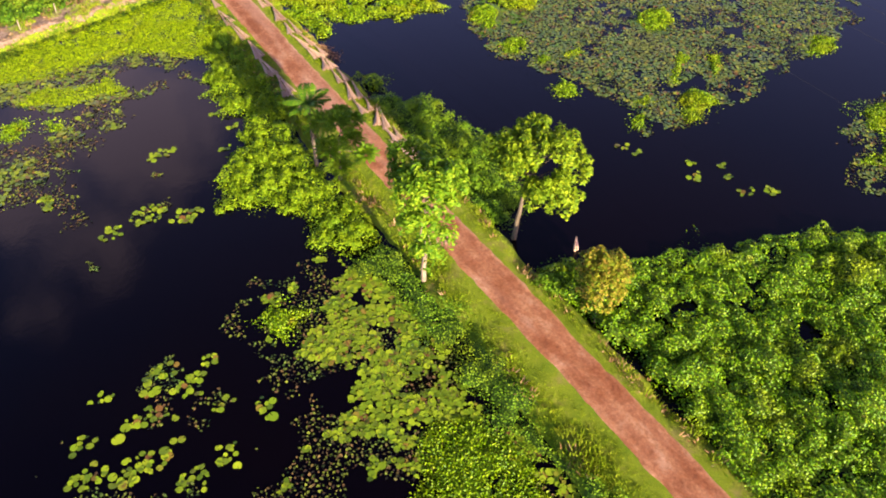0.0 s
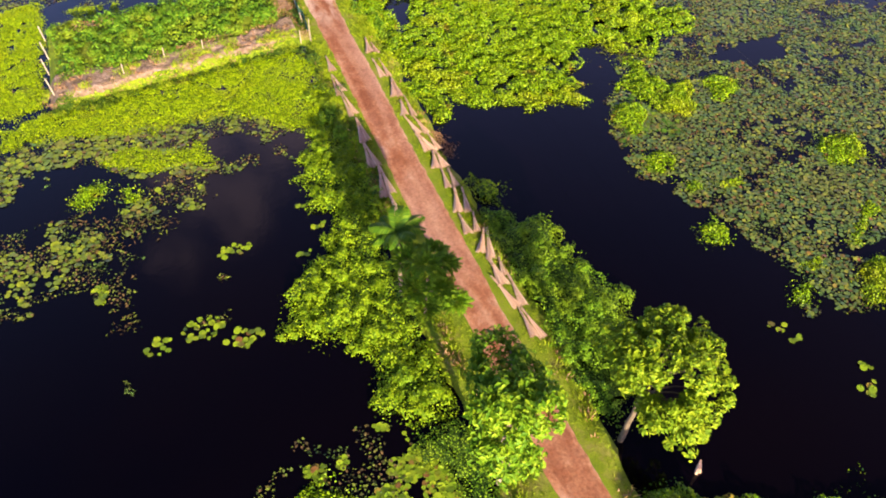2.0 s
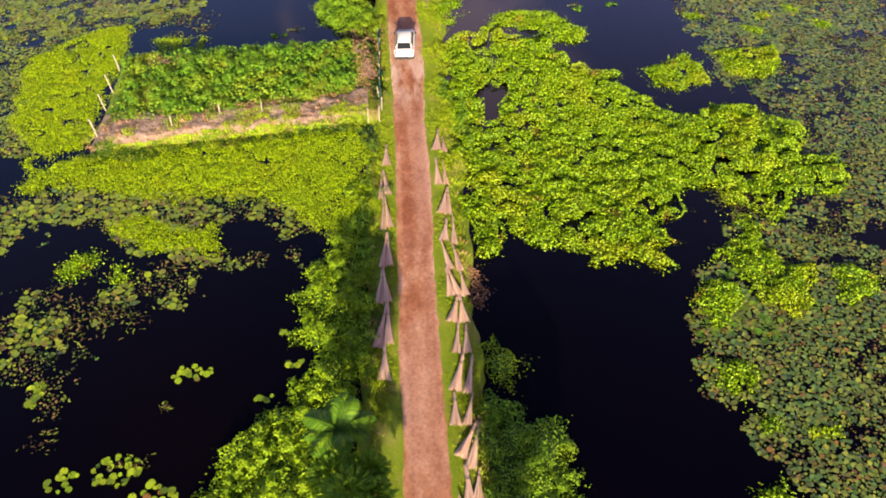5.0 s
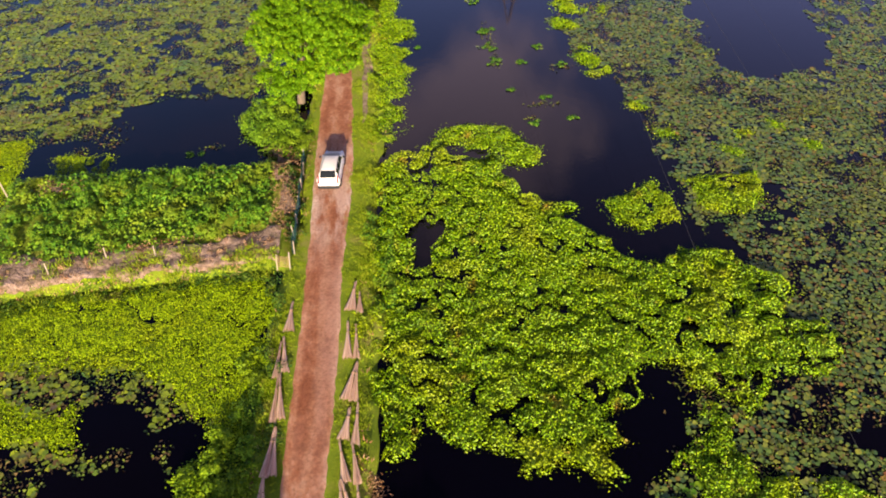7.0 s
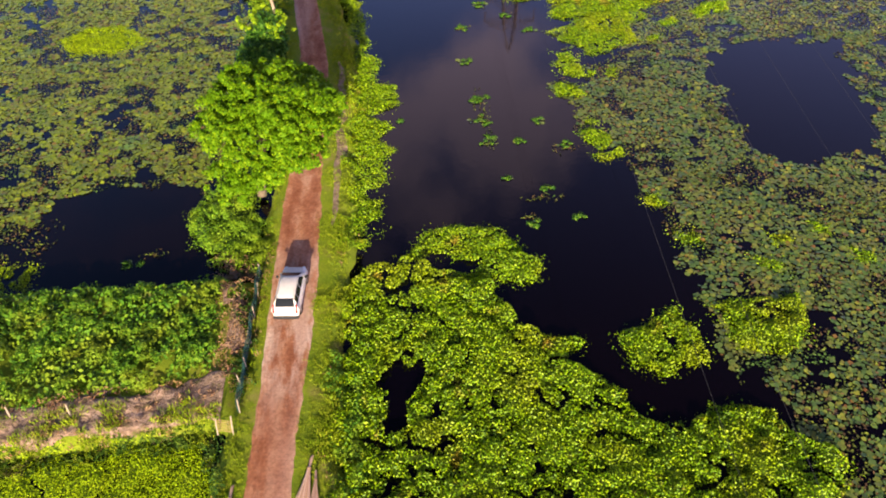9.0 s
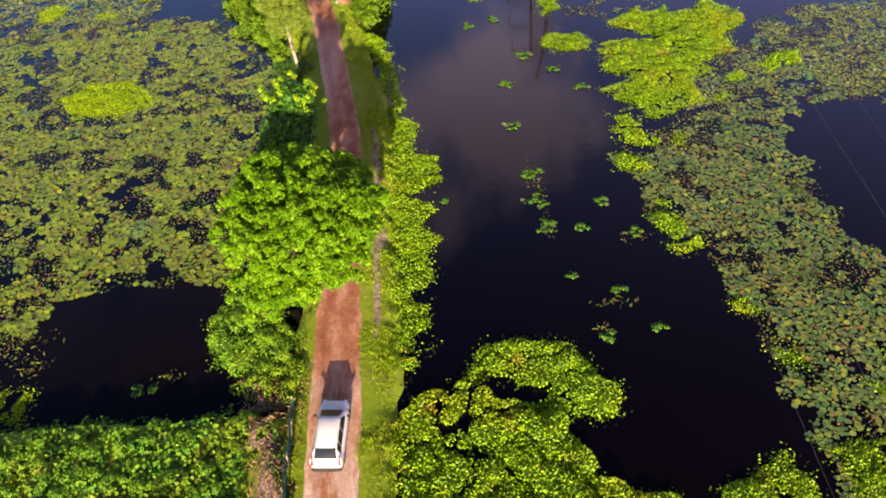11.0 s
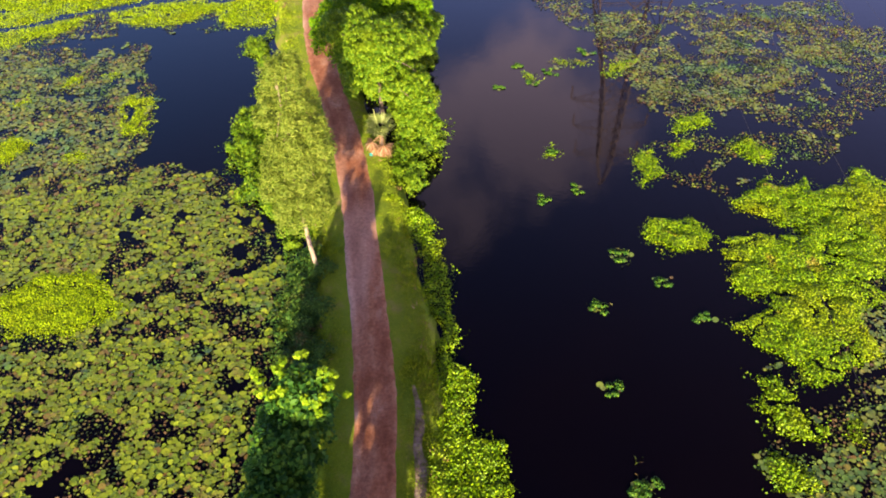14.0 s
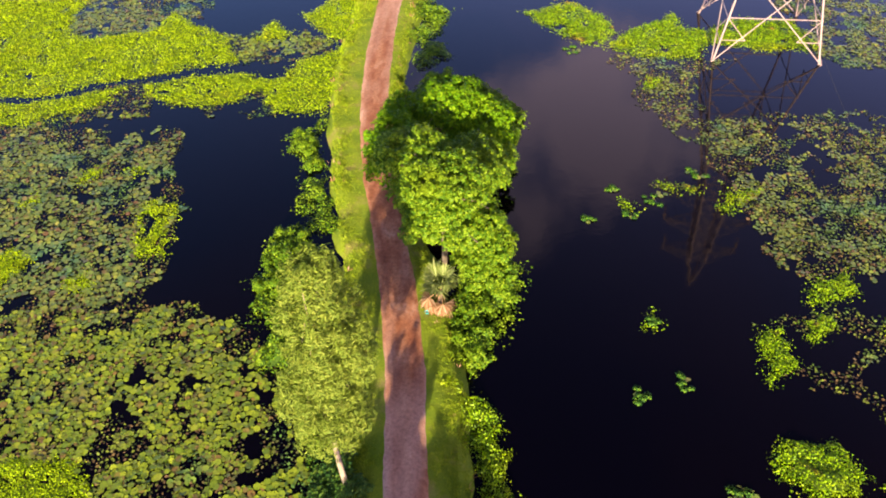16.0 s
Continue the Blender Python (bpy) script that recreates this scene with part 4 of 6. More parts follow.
def shrub(outline, high, leaf, size, seed, name="bank_shrub", label="dense leafy green shrubs on the causeway's wet bank", category="shrubs", cover=1.0):
    """Bushes grown together: many uneven domes of leaf tufts over an outline."""
    x, y = jittered(outline, 1.25, 0.5)
    d = depth_in(outline, x, y, 0.5, seed)
    k = (d > 0.15) & (rng.random(len(x)) < cover)
    x, y, d = x[k], y[k], d[k]
    base = np.maximum(land(x, y), WATER)
    rz = high * np.clip(0.35 + 0.45 * d, 0.35, 1) * rng.uniform(0.55, 1.1, len(x))
    rx = rng.uniform(0.45, 0.9, len(x)) * (0.7 + 0.2 * high)
    n = len(x)
    tufts, per = 14, 25
    q = unit(rng.normal(0, 1, (n, tufts, 3)))
    q[..., 2] = np.abs(q[..., 2])
    c = np.stack([x, y, base], -1)[:, None] + q * np.stack([rx, rx, rz], -1)[:, None] * rng.uniform(0.65, 1.05, (n, tufts, 1))
    at = np.repeat(c.reshape(-1, 3), per, 0)
    out = np.repeat(q.reshape(-1, 3), per, 0)
    w = unit(rng.normal(0, 1, at.shape) + 0.6 * out)
    at = at + w * rng.uniform(0.08, 0.30, (len(at), 1))
    v, f = scatter(LEAF, at, unit(w * 0.7 + out * 0.6 + np.array([0, 0, 0.5]) + rng.normal(0, 0.35, at.shape)), rng.uniform(0.6, 1.25, len(at)) * size * 0.6)
    root = tagged(new(name), label, category, kind="stuff")
    part("leaves", mesh_from("leaves", v, f, M[leaf]), root)


for k, (outline, high, leaf, size) in enumerate(BANK):
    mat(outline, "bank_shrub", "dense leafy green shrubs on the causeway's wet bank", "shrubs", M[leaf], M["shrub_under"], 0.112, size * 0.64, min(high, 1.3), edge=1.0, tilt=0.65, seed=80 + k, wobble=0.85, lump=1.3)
    if high > 0.95:
        shrub(outline, high, leaf, size, 80 + k)

pool = [(0.0, 95.0), (5.7, 96.0), (10.4, 95.4), (13.2, 93.5), (14.2, 87.7), (12.8, 84.0), (6.6, 83.4), (2.8, 85.2), (-1.0, 88.6)]
pv = np.array([(px, py, WATER + 0.004) for px, py in pool])
me = bpy.data.meshes.new("pond")
me.from_pydata([tuple(q) for q in pv], [], [tuple(range(len(pool)))])
me.materials.append(M["murky"])
tagged(new("pond", me), "still brown murky pool beside the vegetable plot", "water", kind="structure")

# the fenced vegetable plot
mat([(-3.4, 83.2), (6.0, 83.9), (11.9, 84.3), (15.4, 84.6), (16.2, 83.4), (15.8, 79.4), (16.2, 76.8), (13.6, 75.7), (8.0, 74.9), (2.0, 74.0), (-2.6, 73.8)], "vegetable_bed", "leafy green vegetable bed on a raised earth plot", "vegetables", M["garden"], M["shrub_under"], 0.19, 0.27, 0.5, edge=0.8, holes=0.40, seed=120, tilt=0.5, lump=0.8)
shrub([(-3.2, 83.0), (6.0, 83.7), (11.9, 84.1), (15.0, 84.4), (15.8, 83.0), (15.4, 79.4), (15.6, 77.0), (13.6, 76.0), (8.0, 75.2), (2.0, 74.2), (-2.4, 74.0)], 0.8, "garden", 0.24, 122, "vegetable_bed", "leafy green vegetable bed on a raised earth plot", "vegetables", 0.72)
ex = np.arange(-4.4, 16.8, 0.2)
ew = np.linspace(0, 1, 14)
EX, EW = np.meshgrid(ex, ew, indexing="ij")
south = 71.7 + 0.085 * EX - 0.7 * np.clip((0.5 - EX) / 3, 0, 1) + 0.7 * (vnoise(EX, 0 * EX, 2.2, 41) - 0.5) + 0.25 * (vnoise(EX, 0 * EX, 0.6, 42) - 0.5)
wide = 2.8 + 0.9 * np.clip((0.5 - EX) / 3, 0, 1) + 1.1 * (vnoise(EX, 0 * EX + 5, 2.6, 43) - 0.5) + 0.5 * (vnoise(EX, 0 * EX + 5, 0.7, 44) - 0.5)
EY = south + EW * wide
EZ = np.maximum(land(EX, EY), WATER - 0.1) + 0.05 + 0.10 * EW + 0.12 * (vnoise(EX, EY, 0.5, 45) - 0.5) + 0.07 * (vnoise(EX, EY, 0.25, 46) - 0.5) - 0.08 * ((EW < 0.01) | (EW > 0.99))
gi = np.arange(EX.size).reshape(EX.shape)
gf = np.stack([gi[:-1, :-1], gi[1:, :-1], gi[1:, 1:], gi[:-1, 1:]], -1).reshape(-1, 4)
tagged(new("earth_bank", mesh_from("earth_bank", np.stack([EX, EY, EZ], -1).reshape(-1, 3), gf, M["soil"], True)), "bare brown earth bank along the vegetable plot", "earth bank", kind="structure")
mat([(-4.6, 71.2), (0.0, 71.4), (6.0, 72.1), (16.4, 73.0), (16.4, 71.6), (6.1, 70.8), (0.0, 69.8), (-4.6, 69.6)], "dry_grass", "coarse dark green grass at the foot of the earth bank", "grass", M["reed"], M["shrub_under"], 0.13, 0.30, 0.4, edge=0.6, holes=0.18, seed=131, tilt=0.6, template=NARROW)
wx, wy = rng.uniform(-4.6, 16.8, 5200), rng.uniform(0, 1, 5200)
wy = 70.3 + 0.085 * wx + wy * 3.4
keep = vnoise(wx, wy, 1.2, 61) + 0.2 * rng.random(len(wx)) > 0.72
wx, wy = wx[keep], wy[keep]
gv, gf = scatter(TUFT, np.stack([wx, wy, np.maximum(land(wx, wy), WATER) + 0.05], -1), up_with(len(wx), 0.4), rng.uniform(0.12, 0.36, len(wx)))
tagged(new("weeds", mesh_from("weeds", gv, gf, M["grass"])), "patchy grass and weeds growing on the earth bank", "grass", kind="stuff")
sx, sw = rng.uniform(-4.4, 16.4, 1000), rng.random(1000)
sy = 71.2 + 0.085 * sx + sw * 3.6
keep = vnoise(sx, sy, 0.9, 64) > 0.45
sx, sy = sx[keep], sy[keep]
gv, gf = scatter(TUFT, np.stack([sx, sy, np.maximum(land(sx, sy), WATER) + 0.12], -1), up_with(len(sx), 0.8), rng.uniform(0.10, 0.30, len(sx)))
tagged(new("straw", mesh_from("straw", gv, gf, M["dead"])), "dry straw lying over the earth bank", "grass", kind="stuff")
mat([(14.6, 87.0), (17.9, 86.4), (17.9, 75.0), (16.0, 75.4), (15.8, 80.0), (15.0, 84.4)], "dry_grass", "dry straw and brush beside the fence", "grass", M["dead"], M["soil"], 0.14, 0.2, 0.6, edge=0.6, holes=0.3, seed=133, tilt=0.6, template=NARROW)
mat([(15.6, 87.0), (18.0, 86.6), (18.0, 74.6), (16.6, 75.0), (16.8, 80.0), (16.0, 84.4)], "bank_shrub", "dark green herbs growing through the fence", "shrubs", M["herb_and_shade"], M["shrub_under"], 0.12, 0.2, 0.7, edge=0.5, holes=0.62, seed=138, tilt=0.7)
mat([(-1.6, 81.2), (-1.2, 82.8), (1.8, 83.2), (3.2, 82.2), (3.0, 81.2), (1.2, 80.7)], "dry_grass", "dry brown weeds at the back of the plot", "grass", M["dead"], M["soil"], 0.2, 0.24, 0.5, edge=0.6, holes=0.2, seed=136, tilt=0.6, template=NARROW)
mat([(6.0, 75.0), (7.4, 76.0), (10.5, 76.0), (12.0, 76.2), (11.4, 74.8), (9.1, 74.4), (7.6, 73.8)], "dry_grass", "dry brown weeds beside the fence post", "grass", M["dead"], M["soil"], 0.2, 0.24, 0.6, edge=0.6, holes=0.3, seed=137, tilt=0.6, template=NARROW)
mat([(22.6, 57.4), (23.4, 57.0), (23.5, 55.0), (23.0, 53.9), (22.5, 54.6)], "brush_heap", "heap of dry brown cut brush on the bank", "brush", M["dead"], M["soil"], 0.12, 0.26, 0.3, edge=0.5, seed=135, tilt=0.7, template=NARROW)

# ---- lily pads ----
FIELDS = []


def lily_field(outline, many, cover, radius, material):
    """Plan of one drift of pads: outline, pads a square metre, cover 0 to 1, pad radius and leaf."""
    FIELDS.append((outline, many, cover, radius, material))


lily_field([(10.6, 34.3), (12.7, 32.9), (14.3, 29.0), (14.7, 26.4), (14.3, 22.9), (14.1, 19.4), (14.7, 14.2), (15.2, 6.0), (-0.8, 8.1), (-1.9, 18.2), (2.1, 21.0), (4.1, 22.7), (4.6, 26.6), (5.3, 28.8), (4.8, 33.2), (6.6, 34.1)], 32.0, 0.80, 0.185, "near_pad")
lily_field([(2.7, 27.9), (0.6, 32.3), (-1.4, 31.5), (-4.0, 32.1), (-7.0, 28.4), (-5.0, 22.3), (3.2, 20.3), (4.6, 24.3)], 10.0, 0.36, 0.225, "near_pad")
lily_field([(36.2, 53.9), (38.5, 56.5), (41.5, 61.0), (46.5, 62.0), (48.5, 66.5), (47.0, 69.5), (47.0, 74.5), (52.0, 82.0), (64.0, 80.0), (68.0, 52.0), (66.3, 34.6), (59.8, 33.0), (53.4, 32.3), (50.2, 31.8), (48.0, 30.5), (42.6, 30.5), (39.6, 31.0), (37.3, 32.4), (38.8, 34.9), (38.0, 36.4), (38.5, 40.0), (37.0, 42.2), (35.2, 46.5), (35.3, 50.3)], 30.0, 0.76, 0.135, "mixed_pad")
lily_field([(52.1, 25.5), (48.8, 23.5), (49.1, 21.7), (46.3, 20.6), (46.1, 17.9), (58.3, 16.2), (62.3, 26.4)], 28.0, 0.72, 0.135, "mixed_pad")
lily_field([(39.7, 105.3), (46.0, 110.4), (54.1, 113.3), (58.0, 113.1), (68.0, 113.0), (76.0, 110.0), (76.0, 84.0), (64.0, 78.0), (52.0, 80.0), (45.5, 74.5), (44.9, 80.0), (45.0, 86.0), (43.9, 90.5), (43.9, 95.3), (41.4, 97.0), (41.0, 100.9)], 26.0, 0.76, 0.145, "mixed_pad")
lily_field([(42.0, 112.0), (47.0, 116.0), (55.0, 121.0), (58.0, 126.0), (74.0, 130.0), (74.0, 110.0), (55.0, 112.0)], 26.0, 0.72, 0.135, "dull_pad")
lily_field([(-24.0, 110.0), (-18.0, 128.0), (0.9, 131.0), (7.1, 131.1), (11.6, 123.5), (13.9, 119.0), (14.2, 112.0), (14.2, 104.0), (14.2, 98.0), (13.3, 94.8), (10.4, 93.6), (5.4, 95.2), (3.2, 92.9), (0.5, 89.0), (-3.9, 89.4), (-12.0, 88.3), (-26.0, 88.0)], 27.0, 0.72, 0.165, "pad")
lily_field([(-26.0, 128.0), (-24.0, 150.0), (-17.3, 149.5), (-4.5, 150.2), (-1.9, 143.3), (0.2, 135.6), (0.5, 131.2), (-4.0, 129.5)], 24.0, 0.80, 0.15, "dull_pad")
lily_field([(40.3, 144.9), (44.6, 146.8), (51.3, 155.2), (64.0, 151.0), (66.0, 143.4), (57.7, 138.2), (54.2, 135.9), (42.2, 137.8), (40.1, 138.7)], 26.0, 0.44, 0.12, "dull_pad")
lily_field([(36.5, 155.1), (44.7, 156.8), (62.0, 158.1), (60.0, 146.0), (46.8, 139.0), (41.2, 140.1), (38.2, 143.9), (37.2, 150.5)], 26.0, 0.44, 0.12, "dull_pad")
lily_field([(30.7, 165.0), (41.0, 164.6), (36.6, 159.3), (38.0, 156.0), (36.0, 152.0), (33.0, 156.0), (32.0, 160.0)], 26.0, 0.72, 0.12, "dull_pad")
lily_field([(47.5, 177.0), (64.0, 178.0), (66.0, 160.0), (54.0, 160.5), (50.0, 162.0), (48.8, 167.0)], 24.0, 0.74, 0.14, "dull_pad")
lily_field([(38.0, 132.5), (44.0, 132.0), (52.0, 131.0), (55.0, 135.0), (44.0, 134.5)], 26.0, 0.44, 0.12, "dull_pad")
lily_field([(38.0, 129.0), (42.0, 130.0), (45.5, 132.0), (43.8, 127.0), (40.0, 128.0)], 26.0, 0.5, 0.135, "dull_pad")
lily_field([(-12.0, 66.5), (-6.7, 67.4), (-0.6, 67.2), (5.9, 67.2), (9.2, 67.8), (13.6, 64.6), (13.8, 61.7), (10.7, 61.4), (9.1, 62.6), (6.7, 61.8), (6.3, 60.2), (10.1, 59.9), (10.3, 58.5), (6.7, 59.3), (4.8, 58.5), (0.8, 60.8), (-2.0, 63.6), (-3.2, 62.6), (-5.1, 61.8), (-12.0, 60.0)], 17.0, 0.80, 0.18, "pad")
lily_field([(0.5, 56.2), (2.4, 58.0), (5.7, 58.0), (6.5, 56.4), (5.1, 55.4), (3.4, 55.5), (0.4, 54.1)], 14.0, 0.72, 0.20, "pad")
lily_field([(-14.0, 58.0), (-3.5, 57.6), (1.8, 56.1), (1.0, 53.5), (0.2, 51.1), (-2.0, 51.0), (-15.0, 48.6)], 14.0, 0.50, 0.18, "pad")
lily_field([(-1.6, 50.4), (0.3, 50.0), (0.3, 48.5), (-1.6, 48.6)], 14.0, 0.8, 0.22, "near_pad")
lily_field([(11.1, 59.8), (13.0, 60.5), (13.3, 58.5), (12.1, 57.9)], 14.0, 0.8, 0.20, "pad")
lily_field([(11.5, 64.5), (14.4, 62.5), (14.6, 60.5), (12.5, 61.4)], 10.0, 0.55, 0.225, "near_pad")
lily_field([(-12.2, 156.2), (-9.2, 156.4), (-6.5, 152.6), (-9.5, 151.2), (-11.9, 150.2), (-18.1, 148.1), (-26.0, 147.0), (-26.0, 149.5), (-16.1, 150.2)], 20.0, 0.62, 0.165, "pad")
lily_field([(-3.4, 155.2), (-2.1, 157.0), (1.5, 156.6), (3.2, 153.2), (-2.2, 152.6)], 20.0, 0.66, 0.165, "pad")
lily_field([(-4.8, 165.5), (-2.1, 166.8), (1.4, 166.8), (3.6, 167.0), (6.0, 165.1), (5.8, 163.4), (2.6, 161.8), (-1.9, 160.9), (-3.6, 162.4)], 20.0, 0.7, 0.165, "pad")
lily_field([(-20.8, 165.0), (-22.0, 172.5), (-15.4, 172.6), (-8.5, 173.8), (-8.3, 169.0), (-11.7, 169.0), (-12.1, 166.1), (-15.5, 164.2)], 26.0, 0.85, 0.15, "dull_pad")
lily_field([(-30.0, 90.0), (-4.6, 89.0), (-4.8, 72.0), (-8.0, 71.0), (-30.0, 70.0)], 26.0, 0.78, 0.135, "pad")
lily_field([(9.4, 95.2), (9.0, 96.4), (10.4, 98.6), (12.8, 100.2), (14.2, 97.1), (13.8, 95.2), (11.0, 95.0)], 20.0, 0.9, 0.16, "pad")
lily_field([(-3.4, 92.8), (-1.0, 95.2), (3.6, 94.2), (2.0, 91.8), (-1.0, 90.2), (-3.0, 90.8)], 18.0, 0.7, 0.16, "pad")
lily_field([(38.0, 58.0), (39.4, 55.4), (35.5, 53.3), (35.2, 50.4), (38.0, 49.4), (41.9, 50.2), (44.0, 56.0)], 10.0, 0.45, 0.20, "green_pad")


PONDS = [
    [(42.2, 37.4), (43.3, 35.7), (46.5, 35.0), (45.7, 33.6), (42.5, 35.4)],
    [(47.6, 57.8), (51.5, 58.5), (55.9, 58.4), (54.0, 55.2), (51.1, 55.7), (48.1, 56.2)],
    [(54.8, 110.0), (56.7, 111.8), (63.2, 110.5), (66.6, 111.6), (65.4, 107.1), (64.3, 102.3), (63.9, 97.1), (61.6, 94.6), (56.4, 93.6), (52.8, 94.3), (53.0, 99.1)],
    [(40.4, 164.0), (46.4, 165.4), (60.0, 162.5), (60.0, 157.0), (40.2, 156.8)],
    [(1.0, 94.0), (5.7, 95.0), (9.9, 94.6), (12.2, 93.1), (13.1, 87.7), (11.8, 84.6), (6.6, 84.0), (3.8, 86.2), (1.2, 88.6)],
]


def lilies(x, y, radius, material, label="round green and yellowing lily pads floating in a broad drift"):
    n = len(x)
    z = WATER + rng.uniform(0.006, 0.07, n)
    v, f = scatter(PAD if radius > 0.23 else ROUND if radius > 0.15 else SMALL, np.stack([x, y, z], -1), up_with(n, 0.11), rng.uniform(0.42, 1.35, n) * radius)
    ob = new("lily_pads", mesh_from("lily_pads", v, f, M[material]))
    return tagged(ob, label, "water plants", kind="stuff")


for k, (outline, many, cover, radius, material) in enumerate(FIELDS):
    x, y = jittered(outline, 1.2 / math.sqrt(many), 1.5)
    d = depth_in(outline, x, y, 0.9, 150 + k)
    dens = 0.20 * vnoise(x, y, 2.6, 170 + k) + 0.46 * vnoise(x, y, 1.0, 190 + k) + 0.20 * vnoise(x, y, 0.5, 230 + k) + 0.14 * vnoise(x, y, 7.0, 210 + k)
    if k == 0:
        dens = 0.55 * vnoise(x, y, 1.5, 170) + 0.30 * vnoise(x, y, 0.6, 190) + 0.15 * vnoise(x, y, 5.0, 210) + np.clip((10.5 - x) / 18, -0.12, 0.25)
    soft = np.clip(d / 2.5, 0, 1)
    ok = (d > -0.1) & (dens < (0.25 + (0.42 if material == "near_pad" else 0.46) * cover) * (0.78 + 0.22 * soft)) & (land(x, y) < WATER - 0.1)
    for pond in PONDS:
        ok &= depth_in(pond, x, y, 1.0, 3) < 0
    for hy, _, _ in HY:
        hp = np.array(hy)
        box = ok & (x > hp[:, 0].min()) & (x < hp[:, 0].max()) & (y > hp[:, 1].min()) & (y < hp[:, 1].max())
        if box.any():
            ok[box] = depth_in(hy, x[box], y[box], 0.3, 1) < 0.3
    if k == 0:
        px, py = x[ok], y[ok]
        single = np.zeros(len(px), bool)
        single[np.where((py > 24) & (py < 33.5) & (px > 4))[0][::2][:300]] = True
        drift = thing("lily_drift", "drift of broad yellow-green lily pads on dark water", "water plants")
        shapes = [mesh_from("pad", *scatter(PAD, np.zeros((1, 3)), up_with(1, 0.12), s), M["near_pad"]) for s in (0.13, 0.17, 0.20, 0.24)]
        for i, (qx, qy) in enumerate(zip(px[single], py[single])):
            one = part("pad", shapes[i % 4], drift)
            one.location, one.rotation_euler = (qx, qy, WATER + rng.uniform(0.01, 0.06)), (0, 0, rng.uniform(0, 6.283))
        lilies(px[~single], py[~single], radius, material)
        continue
    lilies(x[ok], y[ok], radius * 1.06, material)

for k, (outline, many, cover, radius, material) in enumerate(FIELDS):
    x, y = jittered(outline, 0.22, 1.0)
    d = depth_in(outline, x, y, 0.9, 150 + k)
    ok = (d > -0.3) & (0.6 * vnoise(x, y, 2.1, 270 + k) + 0.4 * vnoise(x, y, 0.7, 290 + k) < (0.30 if k == 1 else 0.66 if k == 6 else 0.58)) & (land(x, y) < WATER - 0.05)
    for pond in PONDS:
        ok &= depth_in(pond, x, y, 1.0, 3) < 0
    x, y = x[ok], y[ok]
    v, f = scatter(LEAF, np.stack([x, y, WATER + rng.uniform(0.005, 0.05, len(x))], -1), up_with(len(x), 0.3), rng.uniform(0.11, 0.26, len(x)))
    tagged(new("floating_weed", mesh_from("floating_weed", v, f, M["weed"])), "brown and olive floating weed between the lily pads", "water plants", kind="stuff")

# small drifting clusters
near_west = [(6.4, 50.4, 0.9), (3.7, 44.6, 1.2), (6.0, 43.0, 1.1), (1.2, 44.2, 0.8), (7.4, 50.5, 0.5), (0.2, 31.4, 0.8), (1.1, 29.7, 0.9), (-1.5, 28.9, 0.8), (-3.3, 31.6, 0.6), (35.1, 32.1, 0.5), (35.6, 30.9, 0.5), (38.1, 27.9, 0.5), (37.2, 26.6, 0.6), (38.8, 23.6, 0.6), (40.3, 22.7, 0.6), (39.5, 26.4, 0.3)]
near_east = [(39.0, 25.4, 0.3), (-15.3, 40.6, 0.5), (12.3, 50.7, 0.5), (10.9, 48.4, 0.4), (11.9, 52.9, 0.4), (-5.4, 27.2, 0.9), (-5.1, 29.2, 0.7), (-2.8, 26.2, 1.2), (-0.9, 24.1, 0.9), (1.1, 24.5, 0.8), (2.5, 30.7, 0.6), (4.0, 26.2, 0.7), (-7.5, 24.3, 1.0), (-10.1, 26.4, 0.6), (2.1, 27.4, 0.6)]
channel = [(33.3, 103.9, 0.7), (33.2, 101.0, 0.9), (33.7, 98.2, 0.8), (32.7, 110.4, 0.7), (37.9, 100.6, 0.5), (35.9, 98.0, 0.4), (39.4, 97.2, 0.6), (38.9, 88.9, 0.4), (35.7, 88.4, 0.5), (34.9, 121.1, 0.7), (37.2, 118.7, 0.7), (32.8, 116.6, 0.6), (39.1, 115.5, 0.6), (33.5, 104.4, 0.7), (31.5, 132.7, 0.4), (32.9, 128.2, 0.6), (30.3, 127.0, 0.6), (30.0, 145.5, 0.6), (33.0, 144.6, 0.9), (36.2, 147.8, 0.8), (27.5, 165.5, 0.8), (28.0, 141.8, 0.5), (31.0, 142.6, 0.5), (27.0, 101.5, 0.3), (34.5, 93.5, 0.3), (37.2, 92.2, 0.4), (9.0, 86.5, 0.6)]
CLUSTERS = near_west + near_east + channel
pad_shapes = {leaf: [mesh_from("pad", *scatter(PAD, np.zeros((1, 3)), up_with(1, 0.14), s), M[leaf]) for s in (0.14, 0.18, 0.21, 0.25)] for leaf in ("near_pad", "dull_pad")}
rosettes = []
for s in (0.17, 0.22, 0.27):
    th, far = np.arange(14) * 2.399, np.sqrt(np.linspace(0.1, 1, 14)) * s
    at = np.stack([far * np.cos(th), far * np.sin(th), 0.10 - 0.22 * far], -1)
    rosettes.append(mesh_from("rosette", *scatter(LEAF, at, unit(np.stack([np.cos(th), np.sin(th), 1.2 + 0 * th], -1)), 0.17), M["tree_dark"]))
